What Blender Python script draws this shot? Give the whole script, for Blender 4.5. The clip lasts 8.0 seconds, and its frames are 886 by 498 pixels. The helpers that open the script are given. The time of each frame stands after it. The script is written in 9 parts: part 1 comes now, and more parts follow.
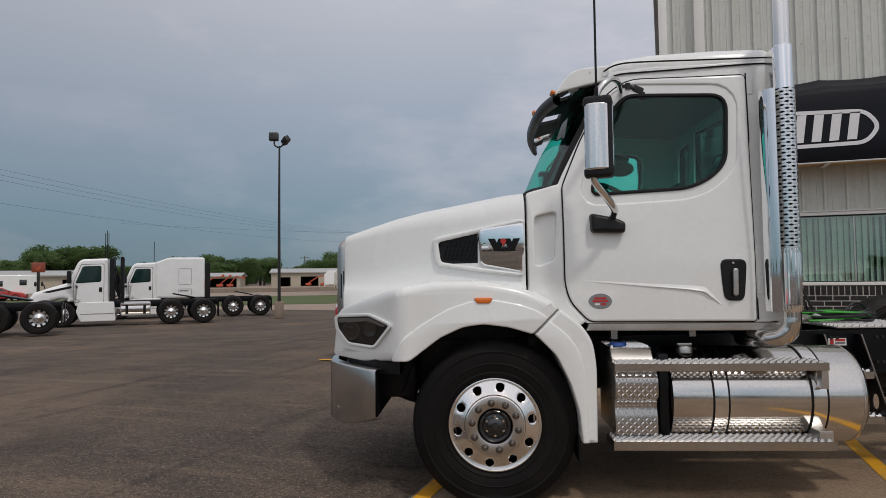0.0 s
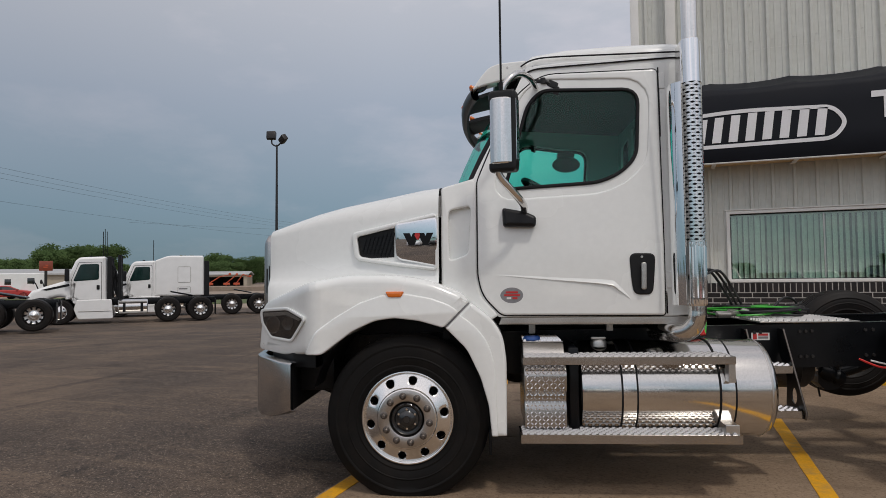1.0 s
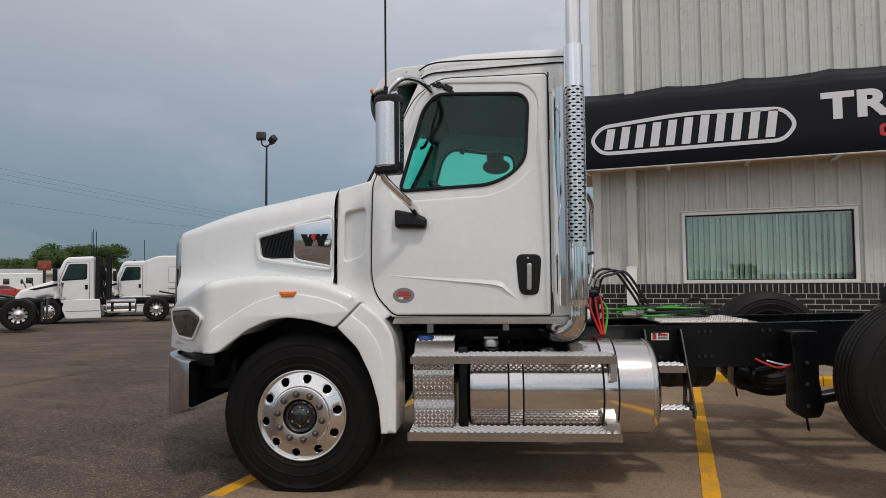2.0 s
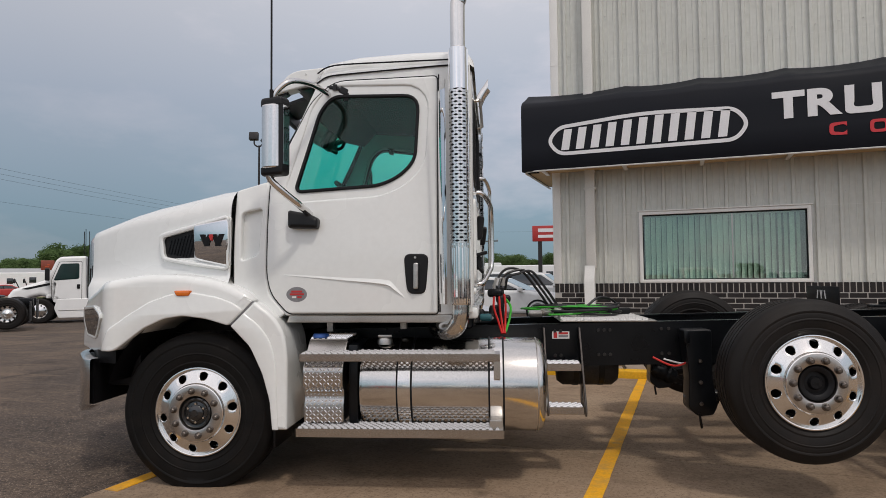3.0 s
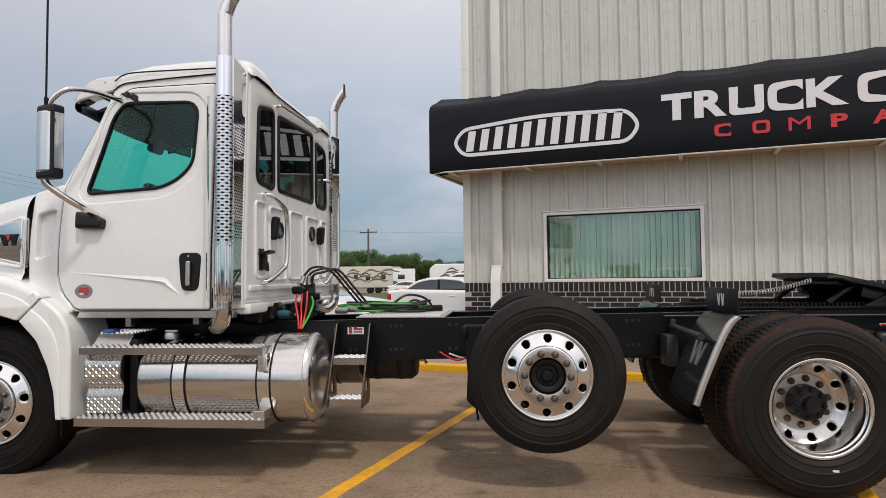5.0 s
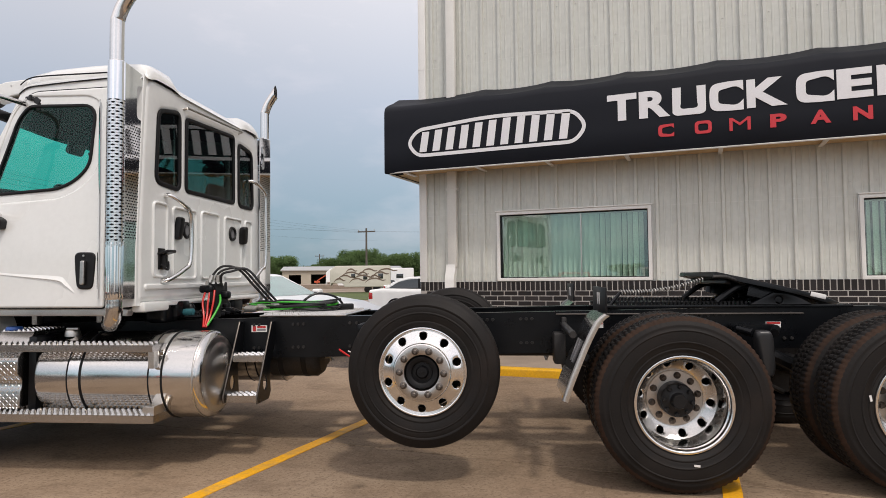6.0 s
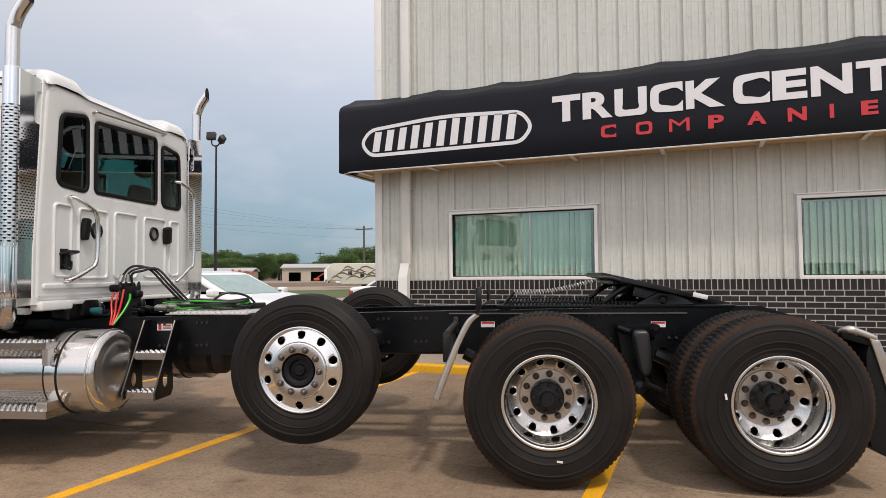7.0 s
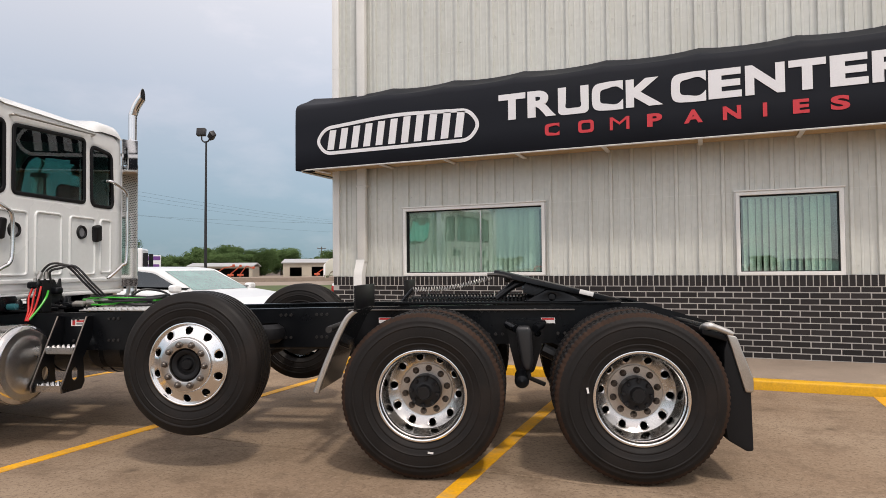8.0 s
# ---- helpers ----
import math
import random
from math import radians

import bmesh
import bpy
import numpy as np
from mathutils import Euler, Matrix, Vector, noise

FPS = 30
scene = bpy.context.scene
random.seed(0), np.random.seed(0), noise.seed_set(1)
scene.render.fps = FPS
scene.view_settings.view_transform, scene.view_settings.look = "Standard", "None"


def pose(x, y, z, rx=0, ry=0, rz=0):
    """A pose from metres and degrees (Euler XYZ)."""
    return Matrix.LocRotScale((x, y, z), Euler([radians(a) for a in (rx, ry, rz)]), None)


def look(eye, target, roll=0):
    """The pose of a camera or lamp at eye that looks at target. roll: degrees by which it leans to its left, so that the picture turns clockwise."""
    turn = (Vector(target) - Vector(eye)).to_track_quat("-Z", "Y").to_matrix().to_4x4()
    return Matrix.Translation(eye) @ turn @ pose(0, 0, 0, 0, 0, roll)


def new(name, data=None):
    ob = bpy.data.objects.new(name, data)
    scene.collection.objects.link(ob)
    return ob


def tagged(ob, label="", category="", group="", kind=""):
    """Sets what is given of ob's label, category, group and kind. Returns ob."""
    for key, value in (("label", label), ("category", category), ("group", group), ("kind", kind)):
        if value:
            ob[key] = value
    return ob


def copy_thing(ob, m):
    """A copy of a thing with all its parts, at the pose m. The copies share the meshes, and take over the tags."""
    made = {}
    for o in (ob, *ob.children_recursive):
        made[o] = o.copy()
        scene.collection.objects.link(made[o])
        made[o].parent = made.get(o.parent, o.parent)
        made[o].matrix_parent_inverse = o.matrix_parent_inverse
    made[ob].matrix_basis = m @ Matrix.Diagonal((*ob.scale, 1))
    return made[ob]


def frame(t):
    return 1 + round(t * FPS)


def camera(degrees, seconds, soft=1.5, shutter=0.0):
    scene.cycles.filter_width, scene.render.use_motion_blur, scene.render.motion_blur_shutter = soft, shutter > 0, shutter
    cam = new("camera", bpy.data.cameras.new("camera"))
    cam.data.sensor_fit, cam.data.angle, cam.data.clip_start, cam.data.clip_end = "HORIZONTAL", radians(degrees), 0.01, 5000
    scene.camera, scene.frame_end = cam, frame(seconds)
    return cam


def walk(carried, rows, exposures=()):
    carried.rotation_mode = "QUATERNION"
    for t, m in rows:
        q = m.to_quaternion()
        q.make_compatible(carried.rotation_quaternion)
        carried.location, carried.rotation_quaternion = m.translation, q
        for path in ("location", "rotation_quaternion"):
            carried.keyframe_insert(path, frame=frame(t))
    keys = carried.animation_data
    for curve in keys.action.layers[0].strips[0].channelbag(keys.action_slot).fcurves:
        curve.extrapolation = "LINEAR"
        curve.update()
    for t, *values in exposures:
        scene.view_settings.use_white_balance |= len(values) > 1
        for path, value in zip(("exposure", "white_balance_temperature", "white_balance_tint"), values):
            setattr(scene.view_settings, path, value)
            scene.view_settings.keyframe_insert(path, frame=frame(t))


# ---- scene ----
cam = camera(69.7, 8.0, soft=0.85)
PATH = [
    (0, (-0.155, 0.214, 1.371), (-0.811, 2.102, 1.461), -0.7),
    (0.5, (0.11, 0.3, 1.366), (-0.565, 2.18, 1.454), -0.7),
    (1, (0.412, 0.388, 1.336), (-0.271, 2.265, 1.422), -0.7),
    (1.5, (0.736, 0.465, 1.332), (0.051, 2.342, 1.419), -0.6),
    (3, (1.784, 0.747, 1.32), (1.071, 2.614, 1.406), -0.6),
    (3.5, (2.13, 0.835, 1.323), (1.414, 2.7, 1.406), -0.5),
    (4, (2.52, 0.942, 1.332), (1.792, 2.803, 1.418), -0.6),
    (4.5, (2.901, 1.03, 1.305), (2.168, 2.888, 1.393), -0.6),
    (6, (4.017, 1.323, 1.276), (3.268, 3.175, 1.362), -0.6),
    (6.5, (4.394, 1.416, 1.305), (3.639, 3.267, 1.384), -0.5),
    (7, (4.784, 1.522, 1.289), (4.024, 3.37, 1.367), -0.5),
    (7.5, (5.167, 1.603, 1.292), (4.402, 3.449, 1.366), -0.6),
    (8, (5.567, 1.697, 1.302), (4.793, 3.54, 1.364), -0.5),
]
EXPOSURES = [(0.0, -0.70, 6500, 11), (1.5, -0.64, 6520, 11), (3.5, -0.40, 6620, 12), (5.0, -0.20, 6700, 12), (6.5, -0.01, 6760, 13), (8.0, 0.08, 6780, 13)]
walk(cam, [(t, look(eye, target, roll)) for t, eye, target, roll in PATH], EXPOSURES)

# ---------------------------------------------------------------- world, sun
SUN = Vector((0.34, -0.307, 0.70)).normalized()
world = bpy.data.worlds.new("sky")
world.use_nodes = True
scene.world = world
wn, wl = world.node_tree.nodes, world.node_tree.links
wn.clear()
sky = wn.new("ShaderNodeTexSky")
sky.sky_type = "NISHITA"
sky.sun_disc = False
sky.sun_elevation = math.asin(SUN.z)
sky.sun_rotation = math.atan2(SUN.x, SUN.y)
sky.air_density, sky.dust_density, sky.ozone_density = 1.0, 2.0, 1.5
coord = wn.new("ShaderNodeTexCoord")
stretch = wn.new("ShaderNodeMapping")
stretch.inputs["Scale"].default_value = (1.0, 1.0, 2.6)
puffs = wn.new("ShaderNodeTexNoise")
puffs.inputs["Scale"].default_value = 2.2
puffs.inputs["Detail"].default_value = 7.0
puffs.inputs["Roughness"].default_value = 0.58
cover = wn.new("ShaderNodeMapRange")
cover.inputs["From Min"].default_value, cover.inputs["From Max"].default_value = 0.47, 0.64
height = wn.new("ShaderNodeSeparateXYZ")
low = wn.new("ShaderNodeValToRGB")
stops = ((0.0, (0.172, 0.268, 0.318)), (0.10, (0.232, 0.336, 0.418)), (0.26, (0.402, 0.462, 0.552)), (0.42, (0.594, 0.614, 0.668)), (0.65, (0.566, 0.584, 0.636)), (1.0, (0.546, 0.564, 0.616)))
while len(low.color_ramp.elements) < len(stops):
    low.color_ramp.elements.new(0.5)
for e, (pos, col) in zip(low.color_ramp.elements, stops):
    e.position, e.color = pos, (*col, 1)
cloud = wn.new("ShaderNodeMix")
cloud.data_type, cloud.blend_type = "RGBA", "SCREEN"
cloud.inputs["B"].default_value = (0.36, 0.285, 0.300, 1)
thin = wn.new("ShaderNodeMix")
thin.data_type = "RGBA"
thin.inputs["Factor"].default_value = 0.88
dim = wn.new("ShaderNodeMix")
dim.data_type, dim.blend_type = "RGBA", "MULTIPLY"
dim.inputs["Factor"].default_value = 1.0
dim.inputs["B"].default_value = (0.07, 0.07, 0.07, 1)
# the sunny side of the sky is brighter than the side in view
side = wn.new("ShaderNodeVectorMath")
side.operation = "DOT_PRODUCT"
side.inputs[1].default_value = Vector((0.22, -0.60, 0.38)).normalized()
glow = wn.new("ShaderNodeMapRange")
glow.interpolation_type = "SMOOTHSTEP"
glow.inputs["From Min"].default_value, glow.inputs["From Max"].default_value = -0.1, 0.9
glow.inputs["To Min"].default_value, glow.inputs["To Max"].default_value = 1.0, 1.5
lift = wn.new("ShaderNodeVectorMath")
lift.operation = "SCALE"
wl.new(coord.outputs["Generated"], side.inputs[0])
wl.new(side.outputs["Value"], glow.inputs["Value"])
wl.new(glow.outputs["Result"], lift.inputs["Scale"])
back = wn.new("ShaderNodeBackground")
wout = wn.new("ShaderNodeOutputWorld")
wl.new(coord.outputs["Generated"], stretch.inputs["Vector"])
wl.new(stretch.outputs["Vector"], puffs.inputs["Vector"])
wl.new(puffs.outputs["Fac"], cover.inputs["Value"])
wl.new(coord.outputs["Generated"], height.inputs["Vector"])
wl.new(height.outputs["Z"], low.inputs["Fac"])
wl.new(low.outputs["Color"], cloud.inputs["A"])
# fewer clouds towards the west
west = wn.new("ShaderNodeMapRange")
west.interpolation_type = "SMOOTHSTEP"
west.inputs["From Min"].default_value, west.inputs["From Max"].default_value = -0.62, 0.02
west.inputs["To Min"].default_value, west.inputs["To Max"].default_value = 0.40, 1.0
veil = wn.new("ShaderNodeMath")
veil.operation = "MULTIPLY"
wl.new(height.outputs["X"], west.inputs["Value"])
aloft, most = wn.new("ShaderNodeMapRange"), wn.new("ShaderNodeMath")
aloft.inputs["From Min"].default_value, aloft.inputs["From Max"].default_value = 0.20, 0.42
most.operation = "MAXIMUM"
wl.new(height.outputs["Z"], aloft.inputs["Value"])
wl.new(aloft.outputs["Result"], most.inputs[0])
wl.new(west.outputs["Result"], most.inputs[1])
wl.new(most.outputs[0], veil.inputs[0])
wl.new(cover.outputs["Result"], veil.inputs[1])
wl.new(veil.outputs[0], cloud.inputs["Factor"])
wl.new(sky.outputs["Color"], dim.inputs["A"])
wl.new(dim.outputs["Result"], thin.inputs["A"])
wl.new(cloud.outputs["Result"], thin.inputs["B"])
wl.new(thin.outputs["Result"], lift.inputs[0])
# the haze is paler towards the north than in the west
pale, paler, across = wn.new("ShaderNodeValToRGB"), wn.new("ShaderNodeVectorMath"), wn.new("ShaderNodeMapRange")
across.inputs["From Min"].default_value, across.inputs["From Max"].default_value = -1.0, 1.0
sides = ((0.0, 0.92), (0.12, 0.93), (0.30, 1.06), (0.50, 1.08), (0.66, 0.98), (1.0, 0.95))
while len(pale.color_ramp.elements) < len(sides):
    pale.color_ramp.elements.new(0.5)
for e, (pos, v) in zip(pale.color_ramp.elements, sides):
    e.position, e.color = pos, (v / 2, v / 2, v / 2, 1)
twice = wn.new("ShaderNodeMath")
twice.operation = "MULTIPLY"
twice.inputs[1].default_value = 2.0
paler.operation = "SCALE"
wl.new(height.outputs["X"], across.inputs["Value"])
wl.new(across.outputs["Result"], pale.inputs["Fac"])
wl.new(lift.outputs["Vector"], paler.inputs[0])
wl.new(pale.outputs["Color"], twice.inputs[0])
wl.new(twice.outputs[0], paler.inputs["Scale"])
warm = wn.new("ShaderNodeMix")
warm.data_type, warm.blend_type = "RGBA", "MULTIPLY"
warm.inputs["B"].default_value = (1.045, 1.0, 0.95, 1)
sunny = wn.new("ShaderNodeMapRange")
sunny.inputs["From Min"].default_value, sunny.inputs["From Max"].default_value = -0.1, 0.7
wl.new(side.outputs["Value"], sunny.inputs["Value"])
wl.new(sunny.outputs["Result"], warm.inputs["Factor"])
wl.new(paler.outputs["Vector"], warm.inputs["A"])
wl.new(warm.outputs["Result"], back.inputs["Color"])
wl.new(back.outputs["Background"], wout.inputs["Surface"])
back.inputs["Strength"].default_value = 1.42

sun = new("sun", bpy.data.lights.new("sun", "SUN"))
sun.data.energy, sun.data.angle, sun.data.color = 1.6, radians(5.0), (1.0, 0.95, 0.87)
sun.matrix_world = look(SUN * 50, (0, 0, 0))

# ---------------------------------------------------------------- materials


def surface(name, color, rough=0.5, metal=0.0, vary=0.1, scale=3.0, grain=60.0, bump=0.0, coat=0.0, island=0.0, dirt=None, dirt_amount=0.0, dirt_scale=1.5, spec=0.5):
    """Principled surface whose colour and gloss vary at two scales, with fine relief and, if asked, patches of dirt."""
    m = bpy.data.materials.new(name)
    m.use_nodes = True
    n, l = m.node_tree.nodes, m.node_tree.links
    p = n["Principled BSDF"]
    p.inputs["Metallic"].default_value = metal
    p.inputs["Coat Weight"].default_value = coat
    p.inputs["Coat Roughness"].default_value = 0.06
    p.inputs["Specular IOR Level"].default_value = spec
    tc = n.new("ShaderNodeTexCoord")
    big, fine = n.new("ShaderNodeTexNoise"), n.new("ShaderNodeTexNoise")
    big.inputs["Scale"].default_value, big.inputs["Detail"].default_value = scale, 4.0
    fine.inputs["Scale"].default_value, fine.inputs["Detail"].default_value = grain, 3.0
    l.new(tc.outputs["Object"], big.inputs["Vector"])
    l.new(tc.outputs["Object"], fine.inputs["Vector"])
    both = n.new("ShaderNodeMath")
    both.operation = "ADD"
    l.new(big.outputs["Fac"], both.inputs[0])
    l.new(fine.outputs["Fac"], both.inputs[1])
    span = n.new("ShaderNodeMapRange")
    span.inputs["From Min"].default_value, span.inputs["From Max"].default_value = 0.72, 1.28
    span.inputs["To Min"].default_value, span.inputs["To Max"].default_value = 1 - vary, 1 + vary
    l.new(both.outputs[0], span.inputs["Value"])
    value = span.outputs["Result"]
    if island:
        info, wide = n.new("ShaderNodeObjectInfo"), n.new("ShaderNodeMapRange")
        geo, add = n.new("ShaderNodeNewGeometry"), n.new("ShaderNodeMath")
        l.new(info.outputs["Random"], add.inputs[0])
        l.new(geo.outputs["Random Per Island"], add.inputs[1])
        fr = n.new("ShaderNodeMath")
        fr.operation = "FRACT"
        l.new(add.outputs[0], fr.inputs[0])
        wide.inputs["To Min"].default_value, wide.inputs["To Max"].default_value = 1 - island, 1 + island
        l.new(fr.outputs[0], wide.inputs["Value"])
        mul = n.new("ShaderNodeMath")
        mul.operation = "MULTIPLY"
        l.new(value, mul.inputs[0])
        l.new(wide.outputs["Result"], mul.inputs[1])
        value = mul.outputs[0]
    tint = n.new("ShaderNodeVectorMath")
    tint.operation = "SCALE"
    tint.inputs[0].default_value = color
    l.new(value, tint.inputs["Scale"])
    out = tint.outputs["Vector"]
    if dirt:
        patch, ramp, mix = n.new("ShaderNodeTexNoise"), n.new("ShaderNodeMapRange"), n.new("ShaderNodeMix")
        patch.inputs["Scale"].default_value, patch.inputs["Detail"].default_value = dirt_scale, 8.0
        patch.inputs["Roughness"].default_value = 0.65
        l.new(tc.outputs["Object"], patch.inputs["Vector"])
        ramp.inputs["From Min"].default_value, ramp.inputs["From Max"].default_value = 0.48, 0.68
        ramp.inputs["To Max"].default_value = dirt_amount
        l.new(patch.outputs["Fac"], ramp.inputs["Value"])
        mix.data_type = "RGBA"
        l.new(ramp.outputs["Result"], mix.inputs["Factor"])
        l.new(out, mix.inputs["A"])
        mix.inputs["B"].default_value = (*dirt, 1)
        out = mix.outputs["Result"]
    l.new(out, p.inputs["Base Color"])
    gloss = n.new("ShaderNodeMapRange")
    gloss.inputs["From Min"].default_value, gloss.inputs["From Max"].default_value = 0.3, 0.7
    gloss.inputs["To Min"].default_value, gloss.inputs["To Max"].default_value = rough * 0.85, min(1, rough * 1.15)
    l.new(big.outputs["Fac"], gloss.inputs["Value"])
    l.new(gloss.outputs["Result"], p.inputs["Roughness"])
    if bump:
        b = n.new("ShaderNodeBump")
        b.inputs["Strength"].default_value, b.inputs["Distance"].default_value = 1.0, bump
        l.new(fine.outputs["Fac"], b.inputs["Height"])
        l.new(b.outputs["Normal"], p.inputs["Normal"])
    return m


def pane(name, tint, gloss=1.0):
    """Thin tinted glass: what is behind shows through the tint, the surface mirrors more at a flat angle."""
    m = bpy.data.materials.new(name)
    m.use_nodes = True
    n, l = m.node_tree.nodes, m.node_tree.links
    n.remove(n["Principled BSDF"])
    clear, shine, mix = n.new("ShaderNodeBsdfTransparent"), n.new("ShaderNodeBsdfGlossy"), n.new("ShaderNodeMixShader")
    clear.inputs["Color"].default_value = (*tint, 1)
    shine.inputs["Roughness"].default_value = 0.015
    rim, steep, mul = n.new("ShaderNodeLayerWeight"), n.new("ShaderNodeMath"), n.new("ShaderNodeMath")
    steep.operation, mul.operation = "POWER", "MULTIPLY_ADD"
    steep.inputs[1].default_value = 5.0
    mul.inputs[1].default_value, mul.inputs[2].default_value = 0.9 * gloss, 0.045 * gloss
    l.new(rim.outputs["Facing"], steep.inputs[0])
    l.new(steep.outputs[0], mul.inputs[0])
    l.new(mul.outputs[0], mix.inputs["Fac"])
    l.new(clear.outputs["BSDF"], mix.inputs[1])
    l.new(shine.outputs["BSDF"], mix.inputs[2])
    l.new(mix.outputs["Shader"], n["Material Output"].inputs["Surface"])
    return m


WHITE = surface("white_paint", (0.80, 0.812, 0.795), 0.26, vary=0.025, scale=1.2, grain=25, coat=0.6)
WHITE_FAR = surface("white_fleet_paint", (0.86, 0.86, 0.85), 0.35, vary=0.04, coat=0.4)
CHROME = surface("polished_aluminium", (0.74, 0.73, 0.715), 0.13, 1.0, vary=0.05, scale=2, grain=90)
MIRROR_CHROME = surface("chrome", (0.86, 0.87, 0.88), 0.05, 1.0, vary=0.02)
WHEEL_ALLOY = surface("wheel_aluminium", (0.82, 0.81, 0.795), 0.18, 1.0, vary=0.05, scale=6, grain=120)
WHEEL_PLATE = surface("satin_wheel_face", (0.50, 0.475, 0.45), 0.33, 1.0, vary=0.12, scale=9, grain=140, dirt=(0.40, 0.34, 0.28), dirt_amount=0.4, dirt_scale=14)
WHEEL_DISH = surface("polished_wheel_dish", (0.86, 0.85, 0.83), 0.12, 1.0, vary=0.06, scale=6, grain=120)
WHEEL_RING = surface("satin_hand_hole_ring", (0.60, 0.585, 0.565), 0.27, 1.0, vary=0.1, scale=8, grain=130)
SMOKED_HUB = surface("smoked_hub_cap", (0.045, 0.046, 0.048), 0.22, 0.7, vary=0.2, scale=12, coat=0.5)
RUSTNUT = surface("rusty_dark_nut", (0.075, 0.058, 0.046), 0.5, 0.6, vary=0.3, scale=30)
GLOSS_BLACK = surface("glossy_black_plastic", (0.02, 0.021, 0.022), 0.16, vary=0.2, scale=5, grain=70, coat=0.5, dirt=(0.06, 0.055, 0.05), dirt_amount=0.35, dirt_scale=5)
DARKNUT = surface("dull_steel_nut", (0.16, 0.14, 0.125), 0.38, 0.9, vary=0.15)
STEPFACE = surface("brushed_step_edge", (0.48, 0.465, 0.45), 0.22, 1.0, vary=0.12, scale=3, grain=120)
TANK = surface("polished_tank_aluminium", (0.64, 0.625, 0.605), 0.14, 1.0, vary=0.06, scale=2, grain=90)
TANK_END = surface("satin_tank_aluminium", (0.70, 0.69, 0.67), 0.30, 1.0, vary=0.08, scale=3, grain=120)
BRUSHED = surface("brushed_steel", (0.58, 0.56, 0.53), 0.34, 1.0, vary=0.12, scale=4, grain=150, bump=0.0003)
TREADPLATE = surface("tread_aluminium", (0.50, 0.485, 0.465), 0.24, 1.0, vary=0.08, grain=100)
RUBBER = surface("tyre_rubber", (0.0125, 0.0110, 0.0104), 0.55, spec=0.18, vary=0.22, scale=5, grain=180, bump=0.0008, dirt=(0.030, 0.020, 0.015), dirt_amount=0.28, dirt_scale=4)
DUSTY_RUBBER = surface("dusty_tread_rubber", (0.032, 0.018, 0.012), 0.7, spec=0.15, vary=0.3, scale=7, grain=160, bump=0.0008, dirt=(0.066, 0.036, 0.023), dirt_amount=0.55, dirt_scale=6)
STEER_RUBBER = surface("clean_tyre_rubber", (0.0085, 0.0080, 0.0078), 0.58, spec=0.12, vary=0.18, scale=5, grain=180, bump=0.0006, dirt=(0.021, 0.016, 0.013), dirt_amount=0.35, dirt_scale=3)
BLACK = surface("black_plastic", (0.009, 0.009, 0.010), 0.42, spec=0.3, vary=0.15, grain=200, bump=0.0004)
GASKET = surface("black_rubber_seal", (0.006, 0.006, 0.007), 0.5, spec=0.25, vary=0.1)
CHASSIS = surface("chassis_black_paint", (0.0040, 0.0047, 0.0060), 0.30, spec=0.26, vary=0.25, scale=5, grain=80, bump=0.0005, dirt=(0.012, 0.011, 0.010), dirt_amount=0.12, dirt_scale=5)
DARKMETAL = surface("dark_cast_metal", (0.030, 0.028, 0.027), 0.5, 0.4, vary=0.3, grain=90, bump=0.001)
INTERIOR = surface("dark_cab_lining", (0.010, 0.011, 0.012), 0.8, vary=0.05, spec=0.2)
SEATCLOTH = surface("grey_seat_cloth", (0.05, 0.05, 0.055), 0.85, vary=0.2, grain=150, bump=0.001)
GREEN_HOSE = surface("green_air_hose", (0.045, 0.42, 0.035), 0.35, vary=0.1)
RED_HOSE = surface("red_air_hose", (0.55, 0.015, 0.012), 0.35, vary=0.1)
BLACK_HOSE = surface("black_air_hose", (0.015, 0.015, 0.016), 0.4, vary=0.15)
AMBER = surface("amber_lens", (0.75, 0.17, 0.015), 0.2, vary=0.1, coat=0.5)
REDLENS = surface("red_lens", (0.45, 0.02, 0.02), 0.2, vary=0.1, coat=0.5)
BUMPER_CHROME = surface("polished_bumper_steel", (0.60, 0.58, 0.56), 0.22, 1.0, vary=0.08, scale=3, grain=130)
LENS_DARK = surface("smoked_headlamp", (0.075, 0.068, 0.066), 0.06, 0.85, vary=0.25, scale=12, coat=1.0)
TEAL_PLASTIC = surface("teal_plastic", (0.02, 0.11, 0.13), 0.45, vary=0.1)
CASTGREY = surface("grey_cast_alloy", (0.52, 0.50, 0.47), 0.38, 0.9, vary=0.15, grain=140, bump=0.0005)
TEAL_GLASS = pane("green_tinted_glass", (0.22, 0.90, 0.76), 0.55)
DARK_GLASS = pane("dark_tinted_glass", (0.60, 0.97, 0.89), 0.6)
REAR_GLASS = pane("smoked_rear_glass", (0.30, 0.40, 0.40), 1.5)
ROOM_GLASS = pane("window_glass", (0.80, 0.91, 0.84), 3.4)
LAMP_GLASS = pane("headlamp_lens", (0.80, 0.79, 0.78), 0.9)
DECAL_WHITE = surface("decal_white", (0.75, 0.74, 0.72), 0.4, vary=0.05)
DECAL_RED = surface("decal_red", (0.50, 0.03, 0.03), 0.4, vary=0.05)
DECAL_GREY = surface("decal_grey", (0.22, 0.22, 0.23), 0.4, vary=0.08)
DECAL_BLUE = surface("decal_blue", (0.03, 0.10, 0.35), 0.4, vary=0.08)


